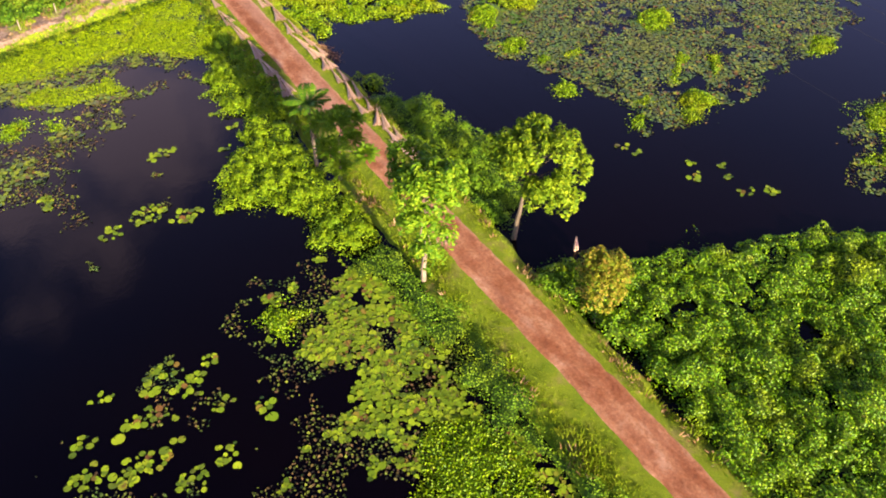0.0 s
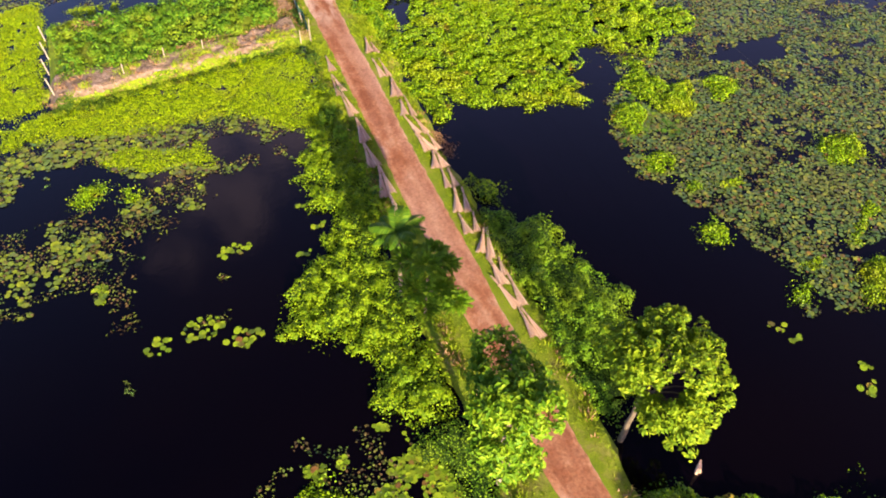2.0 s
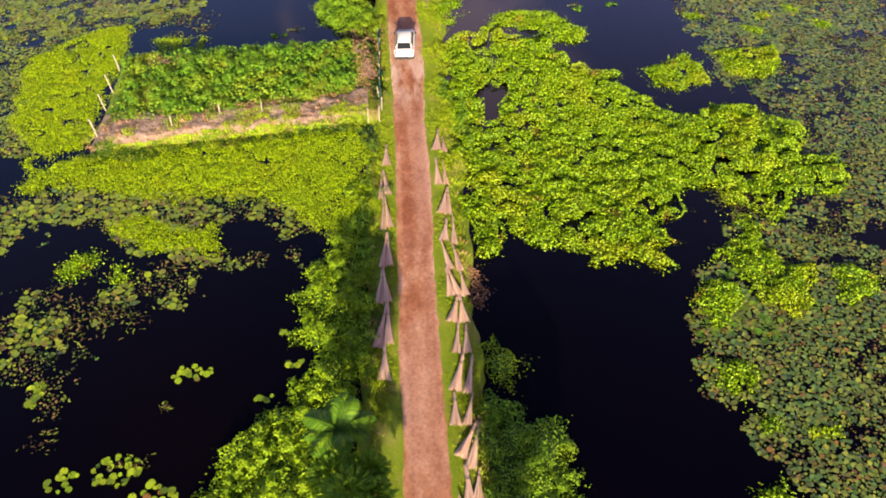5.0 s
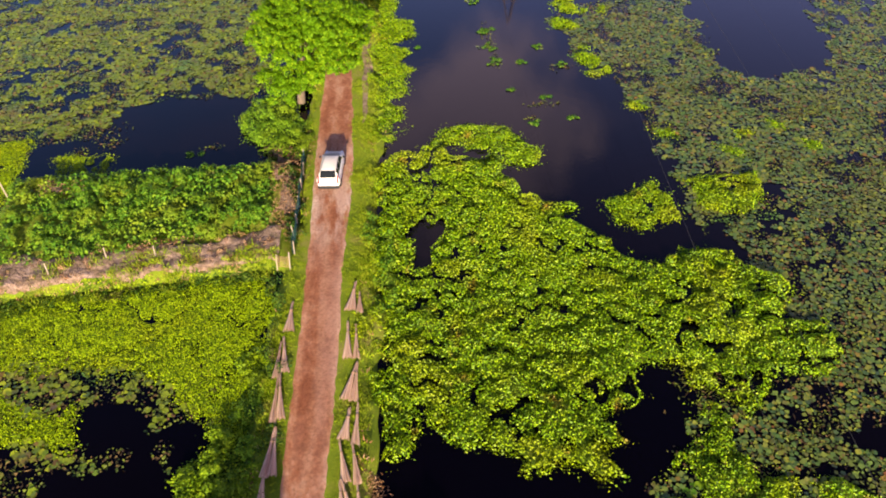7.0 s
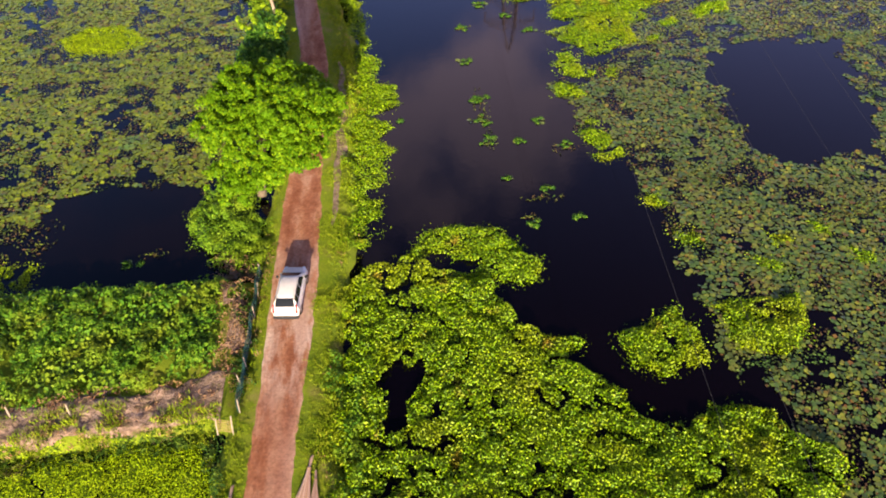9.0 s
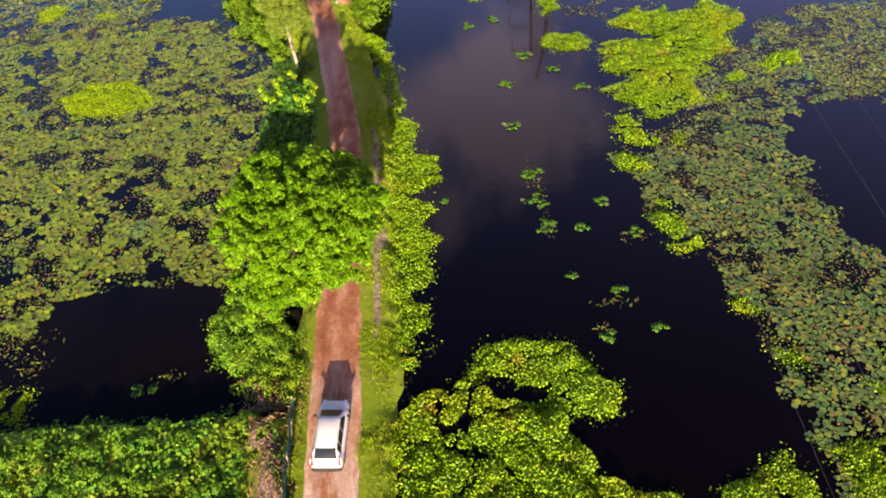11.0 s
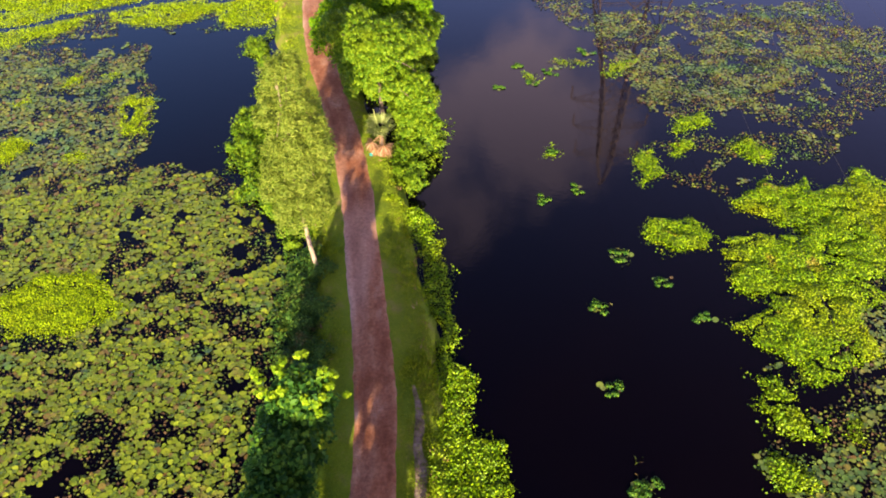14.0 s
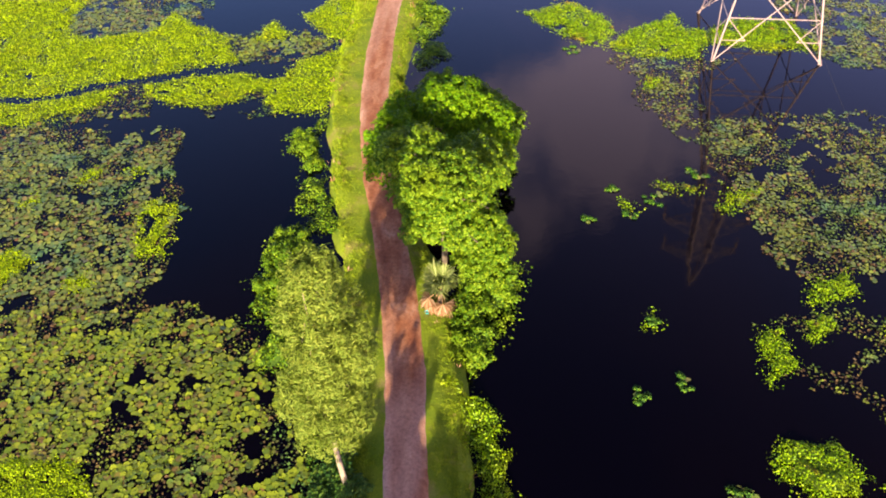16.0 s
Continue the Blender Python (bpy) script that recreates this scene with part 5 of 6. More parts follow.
for cx, cy, cr in CLUSTERS:
    n = max(5, int(24 * cr * cr))
    cluster = thing("lily_cluster", "small drifting cluster of green lily pads on dark water", "water plants", "drifting lily clusters", at=(cx, cy, WATER))
    if cy > 85:
        for i in range(3 + int(5 * cr)):
            a, rr = rng.uniform(0, 6.283), cr * math.sqrt(rng.random())
            one = part("rosette", rosettes[rng.integers(0, 3)], cluster, "leafy green floating rosette")
            one.location = (1.1 * rr * math.cos(a), 0.9 * rr * math.sin(a), 0.03)
            one.rotation_euler = (0, 0, rng.uniform(0, 6.283))
        n = n // 3
    for i in range(n):
        a, rr = rng.uniform(0, 6.283), cr * math.sqrt(rng.random())
        one = part("pad", pad_shapes["near_pad" if cy < 60 else "dull_pad"][rng.integers(0, 4)], cluster)
        one.location = (1.1 * rr * math.cos(a), 0.75 * rr * math.sin(a), rng.uniform(0.008, 0.06))
        one.rotation_euler = (0, 0, rng.uniform(0, 6.283))
        one.scale = (0.85,) * 3
west_weed = [(-0.8, 41.8, 0.25, 0.7), (5.6, 48.2, 0.4, 0.3), (33.3, 103.9, 0.5, 1.6), (33.6, 101.0, 0.4, 1.4), (33.7, 98.2, 0.4, 1.3), (37.0, 91.0, 1.4, 0.4), (35.7, 89.0, 0.5, 0.5), (39.2, 96.8, 1.0, 0.6), (35.0, 121.0, 0.5, 0.7), (32.8, 116.6, 0.6, 0.4), (-1.5, 54.5, 2.2, 2.6), (2.0, 54.8, 1.6, 1.2), (-0.5, 46.7, 0.9, 0.7), (4.6, 44.9, 1.2, 0.5), (4.0, 65.4, 3.2, 0.9)]
east_weed = [(9.5, 64.8, 2.0, 0.9), (4.6, 59.0, 1.6, 0.5), (33.8, 146.0, 1.2, 0.4), (42.4, 61.5, 1.5, 1.2), (46.0, 58.0, 2.2, 1.4), (36.6, 62.6, 1.0, 0.9), (0.5, 90.6, 2.2, 0.9), (2.2, 88.6, 1.3, 0.8), (0.2, 87.4, 0.9, 0.6), (10.3, 87.2, 0.8, 0.4), (49.0, 92.0, 2.4, 1.2), (58.0, 88.0, 3.0, 1.6), (52.0, 100.0, 1.2, 2.4), (47.1, 64.4, 1.2, 1.0), (40.6, 61.8, 0.9, 1.1), (41.7, 68.6, 0.7, 0.6), (50.7, 64.2, 1.2, 0.9)]
DRIFTS = west_weed + east_weed
for cx, cy, ra, rb in DRIFTS:
    n = int(46 * ra * rb) + 12
    x, y = cx + ra * rng.normal(0, 0.55, n), cy + rb * rng.normal(0, 0.55, n)
    v, f = scatter(NARROW, np.stack([x, y, WATER + rng.uniform(0.01, 0.10, n)], -1), up_with(n, 0.6), rng.uniform(0.15, 0.42, n))
    tagged(new("floating_weed", mesh_from("floating_weed", v, f, M["weed"])), "tangled brown and olive strands of drifting weed", "water plants", kind="stuff")

# ---- trees ----


def crown_mesh(name, lobes, clumps, per, clump_r, leaf, material, template=LEAF, droop=0.0, inner=0.55):
    """Leaves in many small tufts over a few uneven lobes (x, y, z, rx, ry, rz)."""
    lobes = np.array(lobes, float)
    w = lobes[:, 3] * lobes[:, 4]
    pick = rng.choice(len(lobes), clumps, p=w / w.sum())
    d = unit(rng.normal(0, 1, (clumps, 3)))
    d[:, 2] = np.where(d[:, 2] < -0.35, -d[:, 2], d[:, 2])
    rad = inner + (1.08 - inner) * rng.random(clumps) ** 0.45
    c = lobes[pick, :3] + d * lobes[pick, 3:] * rad[:, None]
    n = clumps * per
    at = np.repeat(c, per, 0)
    out = np.repeat(d, per, 0)
    q = unit(rng.normal(0, 1, (n, 3)) + 0.5 * out + np.array([0, 0, 0.35]))
    cr = np.repeat(clump_r * rng.uniform(0.6, 1.25, clumps), per)
    at = at + q * (cr * rng.uniform(0.5, 1.0, n))[:, None]
    at[:, 2] -= droop * rng.random(n) * cr
    nrm = unit(q * 0.8 + np.array([0, 0, 0.6]) + rng.normal(0, 0.35, (n, 3)))
    v, f = scatter(template, at, nrm, rng.uniform(0.65, 1.3, n) * leaf)
    return mesh_from(name, v, f, material), c


def tree(name, label, base, trunk_top, r0, lobes, clumps, per, clump_r, leaf, material, bark, limbs=9, lean=(0, 0), template=LEAF, droop=0.0, inner=0.55):
    root = thing(name, label, "tree")
    b, t = np.array(base, float), np.array(trunk_top, float)
    s = np.linspace(0, 1, 9)[:, None]
    bend = np.sin(s * np.pi) * np.array([lean[0], lean[1], 0.0]) + rng.normal(0, 0.03, (9, 3))
    line = b + (t - b) * s + bend
    line[0] = b - np.array([0, 0, 0.3])
    v, f = tube(line, r0 * (1.15 - 0.7 * s[:, 0]), 10)
    part("trunk", mesh_from("trunk", v, f, bark, True), root)
    me, c = crown_mesh("crown", lobes, clumps, per, clump_r, leaf, material, template, droop, inner)
    ends = c[rng.choice(len(c), limbs, replace=False)]
    for e in ends:
        s0 = rng.uniform(0.55, 0.98)
        p0 = np.array([np.interp(s0, s[:, 0], line[:, k]) for k in range(3)])
        q = np.linspace(0, 1, 6)[:, None]
        ln = p0 + (e - p0) * q + np.sin(q * np.pi) * np.array([0, 0, 0.15 * np.linalg.norm(e - p0)])
        v, f = tube(ln, r0 * (0.42 - 0.34 * q[:, 0]), 6)
        part("limb", mesh_from("limb", v, f, bark, True), root)
    part("crown", me, root)
    return root


tree("roadside_tree", "young broad-leaved tree with a pale trunk beside the road", (16.0, 28.9, 0.1), (16.1, 28.2, 8.2), 0.15, [(16.0, 27.8, 8.4, 1.32, 1.32, 1.22), (16.8, 27.5, 8.7, 0.8, 0.9, 0.9), (16.7, 26.6, 9.3, 0.85, 0.75, 0.75), (16.4, 29.2, 8.4, 1.13, 1.03, 1.03), (16.8, 29.0, 8.2, 0.8, 0.95, 0.75), (16.3, 30.8, 8.3, 0.9, 0.8, 0.7), (14.9, 28.1, 8.1, 0.85, 0.94, 0.85), (14.7, 27.2, 7.1, 0.85, 0.85, 0.85), (15.9, 27.1, 5.4, 0.85, 0.66, 0.85), (15.4, 27.4, 4.0, 0.85, 0.75, 0.66), (16.2, 27.0, 7.3, 0.94, 0.85, 0.85), (15.6, 29.8, 7.7, 0.75, 0.75, 0.66), (16.3, 27.9, 2.5, 0.56, 0.56, 0.47)], 210, 36, 0.46, 0.28, M["tree_a"], M["pale_bark"], limbs=14, lean=(-0.1, -0.1), template=BLADE, droop=0.5, inner=0.5)
tree("teak_tree", "spreading large-leaved tree with a slim trunk at the water's edge", (22.9, 28.9, -0.3), (23.6, 28.5, 5.9), 0.15, [(23.8, 28.6, 6.7, 1.42, 1.42, 1.14), (25.6, 27.9, 6.5, 1.04, 1.04, 0.95), (24.8, 30.0, 6.7, 1.14, 1.04, 0.95), (22.5, 28.3, 6.3, 0.95, 0.95, 0.95), (23.7, 26.4, 5.5, 1.04, 0.95, 0.95), (25.3, 26.4, 5.9, 1.04, 0.85, 0.95), (22.8, 29.7, 6.1, 0.95, 0.95, 0.95), (24.5, 27.1, 7.3, 0.85, 0.85, 0.66), (26.2, 29.3, 6.1, 0.85, 0.85, 0.76), (22.7, 27.2, 4.5, 0.85, 0.76, 0.76), (24.6, 26.0, 4.1, 0.85, 0.66, 0.76), (23.7, 30.7, 5.9, 0.76, 0.76, 0.66), (22.5, 28.9, 6.5, 0.9, 1.1, 0.9), (22.6, 26.4, 5.6, 0.9, 0.9, 0.9), (22.7, 30.3, 6.4, 0.9, 1.0, 0.9), (22.8, 25.6, 5.2, 0.9, 0.8, 0.8)], 250, 36, 0.40, 0.27, M["tree_b"], M["bark"], limbs=22, template=BLADE, droop=0.5, inner=0.4)
PUFFS = []
for k in range(36):
    up = 1 - (k + 0.5) / 36 * 1.12
    ring, far = math.sqrt(1 - up * up), rng.uniform(0.76, 1.04)
    a = k * 2.399
    size = rng.uniform(0.85, 1.45)
    PUFFS.append((18.4 + 4.0 * ring * far * math.cos(a), 92.6 + 4.0 * ring * far * math.sin(a), 5.4 + 2.9 * math.copysign(abs(up) ** 0.65, up) * far, size, size, size * 0.78))
PUFFS += [(21.7, 95.4, 5.2, 1.2, 1.2, 0.9), (21.6, 93.3, 4.8, 1.2, 1.2, 0.9), (20.9, 91.2, 4.4, 1.2, 1.1, 0.9), (19.8, 89.8, 4.3, 1.1, 1.0, 0.9), (21.0, 97.0, 5.6, 1.1, 1.1, 0.9), (16.2, 89.6, 2.6, 1.2, 1.0, 1.0), (17.4, 89.4, 2.9, 1.1, 1.0, 1.0), (15.2, 90.4, 3.0, 1.2, 1.1, 1.0), (17.6, 89.2, 4.2, 1.3, 1.1, 0.9), (18.8, 89.0, 4.6, 1.1, 1.0, 0.8), (21.0, 94.6, 6.6, 1.0, 1.2, 0.8), (16.4, 97.0, 6.8, 1.2, 1.1, 0.9), (17.6, 97.6, 6.6, 1.0, 1.0, 0.9)]
tree("rain_tree", "big bright green tree with a lumpy crown over the road", (16.9, 92.6, 0.2), (17.6, 93.4, 4.6), 0.30, PUFFS, 1480, 52, 0.38, 0.19, M["tree_big"], M["bark"], limbs=16, inner=0.72)
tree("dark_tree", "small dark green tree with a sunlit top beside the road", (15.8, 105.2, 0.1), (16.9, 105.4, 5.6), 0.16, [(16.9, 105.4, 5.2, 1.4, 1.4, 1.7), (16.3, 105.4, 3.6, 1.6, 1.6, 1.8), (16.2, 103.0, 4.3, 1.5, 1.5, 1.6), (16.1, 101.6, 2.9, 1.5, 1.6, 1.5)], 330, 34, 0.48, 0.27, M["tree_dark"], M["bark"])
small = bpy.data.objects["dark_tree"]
# brighter leaf colour imitates sunlight on the treetop
part("sunlit_top", crown_mesh("sunlit_top", [(17.0, 105.6, 7.0, 1.5, 1.3, 0.7), (15.7, 105.9, 6.3, 1.2, 1.0, 0.6), (18.1, 105.0, 6.1, 0.9, 0.8, 0.7)], 26, 34, 0.26, 0.22, M["bright_shrub"])[0], small, "yellow-green top foliage coloured bright as if sunlit")
tree("pale_tree", "tall feathery pale green tree with a leaning white trunk", (15.3, 119.8, 0.1), (14.7, 122.0, 12.0), 0.13, [(14.9, 120.9, 4.6, 1.7, 1.7, 1.6), (14.5, 121.4, 6.3, 1.9, 2.1, 2.7), (14.6, 121.9, 10.0, 1.7, 1.9, 2.6), (14.9, 121.2, 13.0, 1.0, 1.1, 1.5), (15.2, 121.5, 7.8, 1.6, 1.6, 2.4)], 600, 70, 0.5, 0.22, M["tree_pale"], M["pale_bark"], limbs=16, lean=(-0.5, 0.0), template=NARROW, droop=0.8, inner=0.3)
tree("bank_tree", "rounded green tree leaning over the water from the bank", (18.6, 136.6, 0.1), (18.6, 135.2, 6.4), 0.18, [(18.8, 135.4, 7.0, 2.48, 2.58, 1.38), (16.6, 138.1, 7.0, 2.12, 2.21, 1.29), (19.9, 139.0, 5.8, 2.21, 2.58, 1.2), (18.2, 134.6, 4.5, 1.75, 1.56, 1.29), (20.4, 136.4, 3.3, 1.75, 2.02, 1.2), (20.7, 135.1, 1.8, 1.38, 1.47, 0.92), (20.9, 142.6, 3.7, 1.66, 2.58, 1.2), (17.1, 136.6, 5.1, 1.66, 1.66, 1.1), (21.5, 134.0, 1.2, 1.5, 1.3, 1.0), (21.4, 135.8, 2.5, 1.47, 1.66, 1.1), (17.9, 133.6, 5.4, 1.2, 1.1, 1.0)], 1200, 52, 0.42, 0.185, M["bank"], M["bark"], limbs=12)
tree("bank_tree", "dense dark green tree behind the leaning bank tree", (16.4, 142.4, 0.0), (15.2, 141.6, 5.0), 0.15, [(15.0, 139.2, 5.8, 1.4, 1.8, 1.4), (14.7, 142.0, 5.4, 1.6, 2.0, 1.5), (15.1, 145.6, 4.6, 1.6, 2.2, 1.5), (18.3, 145.6, 6.0, 2.3, 2.4, 1.2), (20.5, 144.8, 5.0, 1.9, 2.6, 1.2), (20.2, 147.4, 2.6, 2.2, 3.2, 1.3)], 560, 60, 0.5, 0.21, M["tree_big"], M["bark"])


def spray_tree(label, base, lobes, sprays, length, material):
    """A tree of long arching sprays, each with leaflets on both sides."""
    root = thing("feathery_tree", label, "tree")
    b = np.array(base, float)
    lobes = np.array(lobes, float)
    hub = np.array([*lobes[0, :2], lobes[0, 2] * 0.8])
    s = np.linspace(0, 1, 7)[:, None]
    v, f = tube(b + (hub - b) * s - np.array([0, 0, 0.3]) * (s == 0), 0.13 - 0.06 * s[:, 0], 8)
    part("trunk", mesh_from("trunk", v, f, M["bark"], True), root)
    chunks = []
    for k in range(sprays):
        lobe = lobes[rng.integers(0, len(lobes))]
        d = unit(rng.normal(0, 1, 3) + np.array([0, 0, 0.9]))
        d[2] = abs(d[2])
        p = lobe[:3] + d * lobe[3:] * rng.uniform(0.15, 0.75)
        q = np.linspace(0, 1, 9)
        L = length * rng.uniform(0.6, 1.2)
        line = p + np.outer(q * L, d * np.array([1, 1, 0.8])) - np.outer(0.28 * L * q ** 2, [0, 0, 1])
        side = unit(np.cross(d, np.array([0, 0, 1.0])) + rng.normal(0, 0.25, 3))
        for j in range(1, 9):
            fw = unit(line[j] - line[j - 1])
            for u in (0.0, 0.5):
                p0 = line[j - 1] + (line[j] - line[j - 1]) * u
                for sd in (-1, 1):
                    ll = 0.27 * L * math.sin(0.5 + 2.3 * (j + u) / 9) * rng.uniform(0.7, 1.15)
                    tip = p0 + (side * sd * 0.75 + fw * 0.7) * ll - np.array([0, 0, 0.2 * ll])
                    mid = (p0 + tip) / 2 + np.array([0, 0, 0.05 * ll])
                    chunks.append((np.array([p0, mid - fw * 0.034, tip, mid + fw * 0.034]), np.array([[0, 1, 2, 3]])))
    v, f = joined(chunks)
    part("crown", mesh_from("crown", v, f, material), root)
    for e in lobes[1:]:
        q = np.linspace(0, 1, 6)[:, None]
        v, f = tube(hub * 0.7 + b * 0.3 + (e[:3] - hub * 0.7 - b * 0.3) * q, 0.06 - 0.04 * q[:, 0], 6)
        part("limb", mesh_from("limb", v, f, M["bark"], True), root)


spray_tree("dense feathery green tree overhanging the road's edge", (16.2, 40.2, 0.1), [(16.2, 39.4, 5.2, 1.3, 1.3, 1.0), (17.2, 39.2, 5.0, 1.0, 0.9, 0.7), (15.5, 40.6, 4.6, 1.3, 1.2, 1.1), (17.0, 40.5, 4.7, 1.0, 1.0, 0.8), (16.5, 38.1, 4.4, 1.0, 0.9, 0.9), (15.5, 39.4, 3.3, 1.3, 1.3, 1.3), (16.0, 39.4, 1.5, 1.2, 1.1, 1.1), (17.5, 38.4, 2.6, 0.9, 0.8, 0.9)], 2100, 0.44, M["feather"])
tree("yellowing_bush", "tall yellowing bush on the bank", (22.7, 20.6, -0.2), (23.3, 21.1, 1.5), 0.07, [(23.4, 21.2, 1.4, 1.3, 1.3, 1.5), (24.6, 21.9, 1.5, 1.2, 1.2, 1.3), (23.9, 22.2, 2.2, 1.0, 1.0, 0.8)], 200, 34, 0.34, 0.17, M["yellow_bush"], M["bark"], limbs=6)


def palm_tree(name, label, base, high, fronds, length, material, fan=False, dead=0):
    root = thing(name, label, "palm tree")
    b = np.array(base, float)
    s = np.linspace(0, 1, 6)[:, None]
    v, f = tube(b + s * np.array([0.1, 0.1, high]) - np.array([0, 0, 0.25]) * (s == 0), 0.14 - 0.03 * s[:, 0], 9)
    part("trunk", mesh_from("trunk", v, f, M["bark"], True), root)
    top = b + np.array([0.1, 0.1, high])
    for k in range(fronds + dead):
        a = k * 2.399 + rng.uniform(-0.2, 0.2)
        rise = (rng.uniform(0.8, 1.5) if fan else rng.uniform(0.15, 1.0)) if k < fronds else rng.uniform(-1.2, -0.3)
        L = length * rng.uniform(0.8, 1.1)
        if fan and k >= fronds:
            a, L = -1.8 + rng.normal(0, 0.8), L * 0.85
        q = np.linspace(0, 1, 12)
        h = np.array([math.cos(a), math.sin(a), 0])
        line = top + np.outer(q * L * math.cos(rise * 0.9), h) + np.outer(L * (math.sin(rise) * q - 0.75 * q ** 2 * (0.6 if k < fronds else 0.1)), [0, 0, 1])
        chunks = []
        side = np.array([-h[1], h[0], 0])
        if fan:
            chunks.append(tube(line[:7], 0.018, 4))
            hub, fwd = line[6], unit(line[7] - line[5])
            for g in np.linspace(-1.7, 1.7, 15):
                dr = fwd * math.cos(g) + side * math.sin(g)
                w = np.cross(dr, np.array([0, 0, 1.0])) * 0.06
                tip = hub + dr * L * rng.uniform(0.40, 0.56) - np.array([0, 0, rng.uniform(0.02, 0.3)])
                mid = hub + dr * L * 0.28 + np.array([0, 0, 0.03])
                chunks.append((np.array([hub, mid - w, tip, mid + w]), np.array([[0, 1, 2, 3]])))
        else:
            chunks.append(tube(line, 0.022 - 0.015 * q, 4))
            for j in range(1, 12):
                for sd in (-1, 1):
                    for u in (0.0, 0.33, 0.67):
                        p0 = line[j - 1] + (line[j] - line[j - 1]) * u
                        fw = unit(line[j] - line[j - 1])
                        ll = L * 0.30 * math.sin(0.35 + 2.5 * (j + u) / 12)
                        tip = p0 + (side * sd * 0.85 + fw * 0.55) * ll - np.array([0, 0, 0.35 * ll])
                        wd = fw * 0.035
                        mid = (p0 + tip) / 2 + np.array([0, 0, 0.06 * ll])
                        chunks.append((np.array([p0, mid - wd, tip, mid + wd]), np.array([[0, 1, 2, 3]])))
        v, f = joined(chunks)
        part("frond", mesh_from("frond", v, f, material if k < fronds else M["dead"]), root, "" if k < fronds else "dry hanging brown frond")
    return root


palm_tree("young_palm", "young coconut palm with arching fronds on the bank", (15.5, 42.4, 0.1), 5.0, 12, 2.0, M["coconut"])
palm_tree("fan_palm", "short fan palm with pale stiff leaves and dry skirt", (18.7, 132.3, 0.1), 1.5, 13, 2.0, M["fan"], fan=True, dead=8)

# ---- jute sheaves ----


def jute_sheaf(seed, wide=0.65, long=2.5):
    """A sheaf of sticks laid out to dry: foot fanned at y = 0, bound in the upper third, tips at y = long."""
    g = np.random.default_rng(seed)
    root = thing("jute_sheaf", "pale sheaf of jute sticks lying fanned out on the verge", "jute sticks", "jute sheaves along the road")
    chunks = []
    for k in range(46):
        u = g.uniform(-0.5, 0.5)
        heap = 0.20 * (1 - (2 * u) ** 2) * g.random()
        foot = np.array([wide * u, g.normal(0, 0.05), 0.02 + heap])
        knee = np.array([wide * u * 0.50, long * 0.38, 0.05 + 0.75 * heap])
        neck = np.array([wide * u * 0.16 + g.normal(0, 0.012), long * 0.68, 0.08 + 0.45 * heap])
        tip = np.array([wide * u * 0.12 + g.normal(0, 0.03), long * g.uniform(0.88, 1.02), 0.06 + 0.4 * heap])
        chunks.append(tube([foot, knee, neck, tip], [0.021, 0.019, 0.015, 0.008], 4))
    v, f = joined(chunks)
    part("sheaf", mesh_from("sheaf", v, f, M["jute"]), root)
    th = np.linspace(0, 2 * np.pi, 11)
    v, f = tube(np.stack([0.09 * np.cos(th), 0 * th + long * 0.68, 0.11 + 0.075 * np.sin(th)], -1), 0.02, 5)
    part("tie", mesh_from("tie", v, f, M["rope"], True), root, "twisted jute fibre tie")
    return root


# x and y of the tip, x and y of the middle of the foot, width of the foot
WEST_SHEAVES = [(18.08, 69.1, 18.03, 66.7, 0.68), (17.68, 66.0, 17.58, 63.3, 0.46), (17.80, 66.3, 18.07, 63.6, 0.58), (17.74, 63.4, 17.69, 60.25, 0.45), (17.85, 63.4, 18.10, 60.45, 0.52), (17.91, 59.9, 17.58, 57.0, 0.52), (17.95, 59.9, 18.00, 57.0, 0.50), (17.56, 56.9, 17.28, 54.1, 0.60), (17.60, 56.9, 17.80, 54.1, 0.56), (17.78, 54.0, 17.17, 50.8, 0.64), (17.81, 54.0, 17.79, 50.9, 0.65), (17.55, 51.0, 17.50, 48.5, 0.76)]
EAST_SHEAVES = [(21.93, 70.5, 21.62, 68.1, 0.72), (22.16, 69.7, 22.20, 67.9, 0.50), (21.52, 67.2, 21.57, 64.4, 0.60), (22.00, 66.9, 22.06, 64.4, 0.45), (22.12, 64.1, 21.50, 61.5, 0.60), (22.14, 64.1, 21.98, 61.4, 0.60), (21.81, 60.9, 21.50, 58.9, 0.72), (22.23, 61.2, 22.12, 58.6, 0.52), (21.32, 58.8, 21.72, 56.4, 0.54), (21.97, 58.7, 22.32, 56.3, 0.50), (21.44, 56.5, 21.60, 54.2, 0.58), (21.50, 56.5, 22.10, 54.2, 0.58), (22.28, 56.4, 22.45, 54.3, 0.50), (21.96, 54.2, 21.47, 52.25, 0.76), (22.09, 54.2, 22.20, 52.2, 0.72), (21.82, 52.2, 21.53, 50.0, 0.55), (22.25, 52.0, 22.12, 50.0, 0.58), (21.91, 49.9, 21.26, 47.5, 0.79), (22.42, 49.8, 21.90, 47.3, 0.56), (21.19, 47.3, 21.09, 45.3, 0.68), (22.17, 47.2, 21.67, 45.3, 0.54), (22.25, 45.5, 21.18, 43.5, 0.72), (22.38, 45.4, 21.60, 42.8, 0.72), (21.41, 42.9, 21.42, 40.5, 0.87), (22.07, 42.8, 21.80, 41.2, 0.62), (20.93, 41.4, 21.45, 38.6, 0.60), (22.03, 41.3, 21.87, 38.6, 0.62), (21.45, 38.4, 21.40, 36.2, 0.56), (21.61, 38.5, 21.88, 36.0, 0.54)]
masters = [jute_sheaf(s) for s in (1, 2, 3, 4)]
posed = []
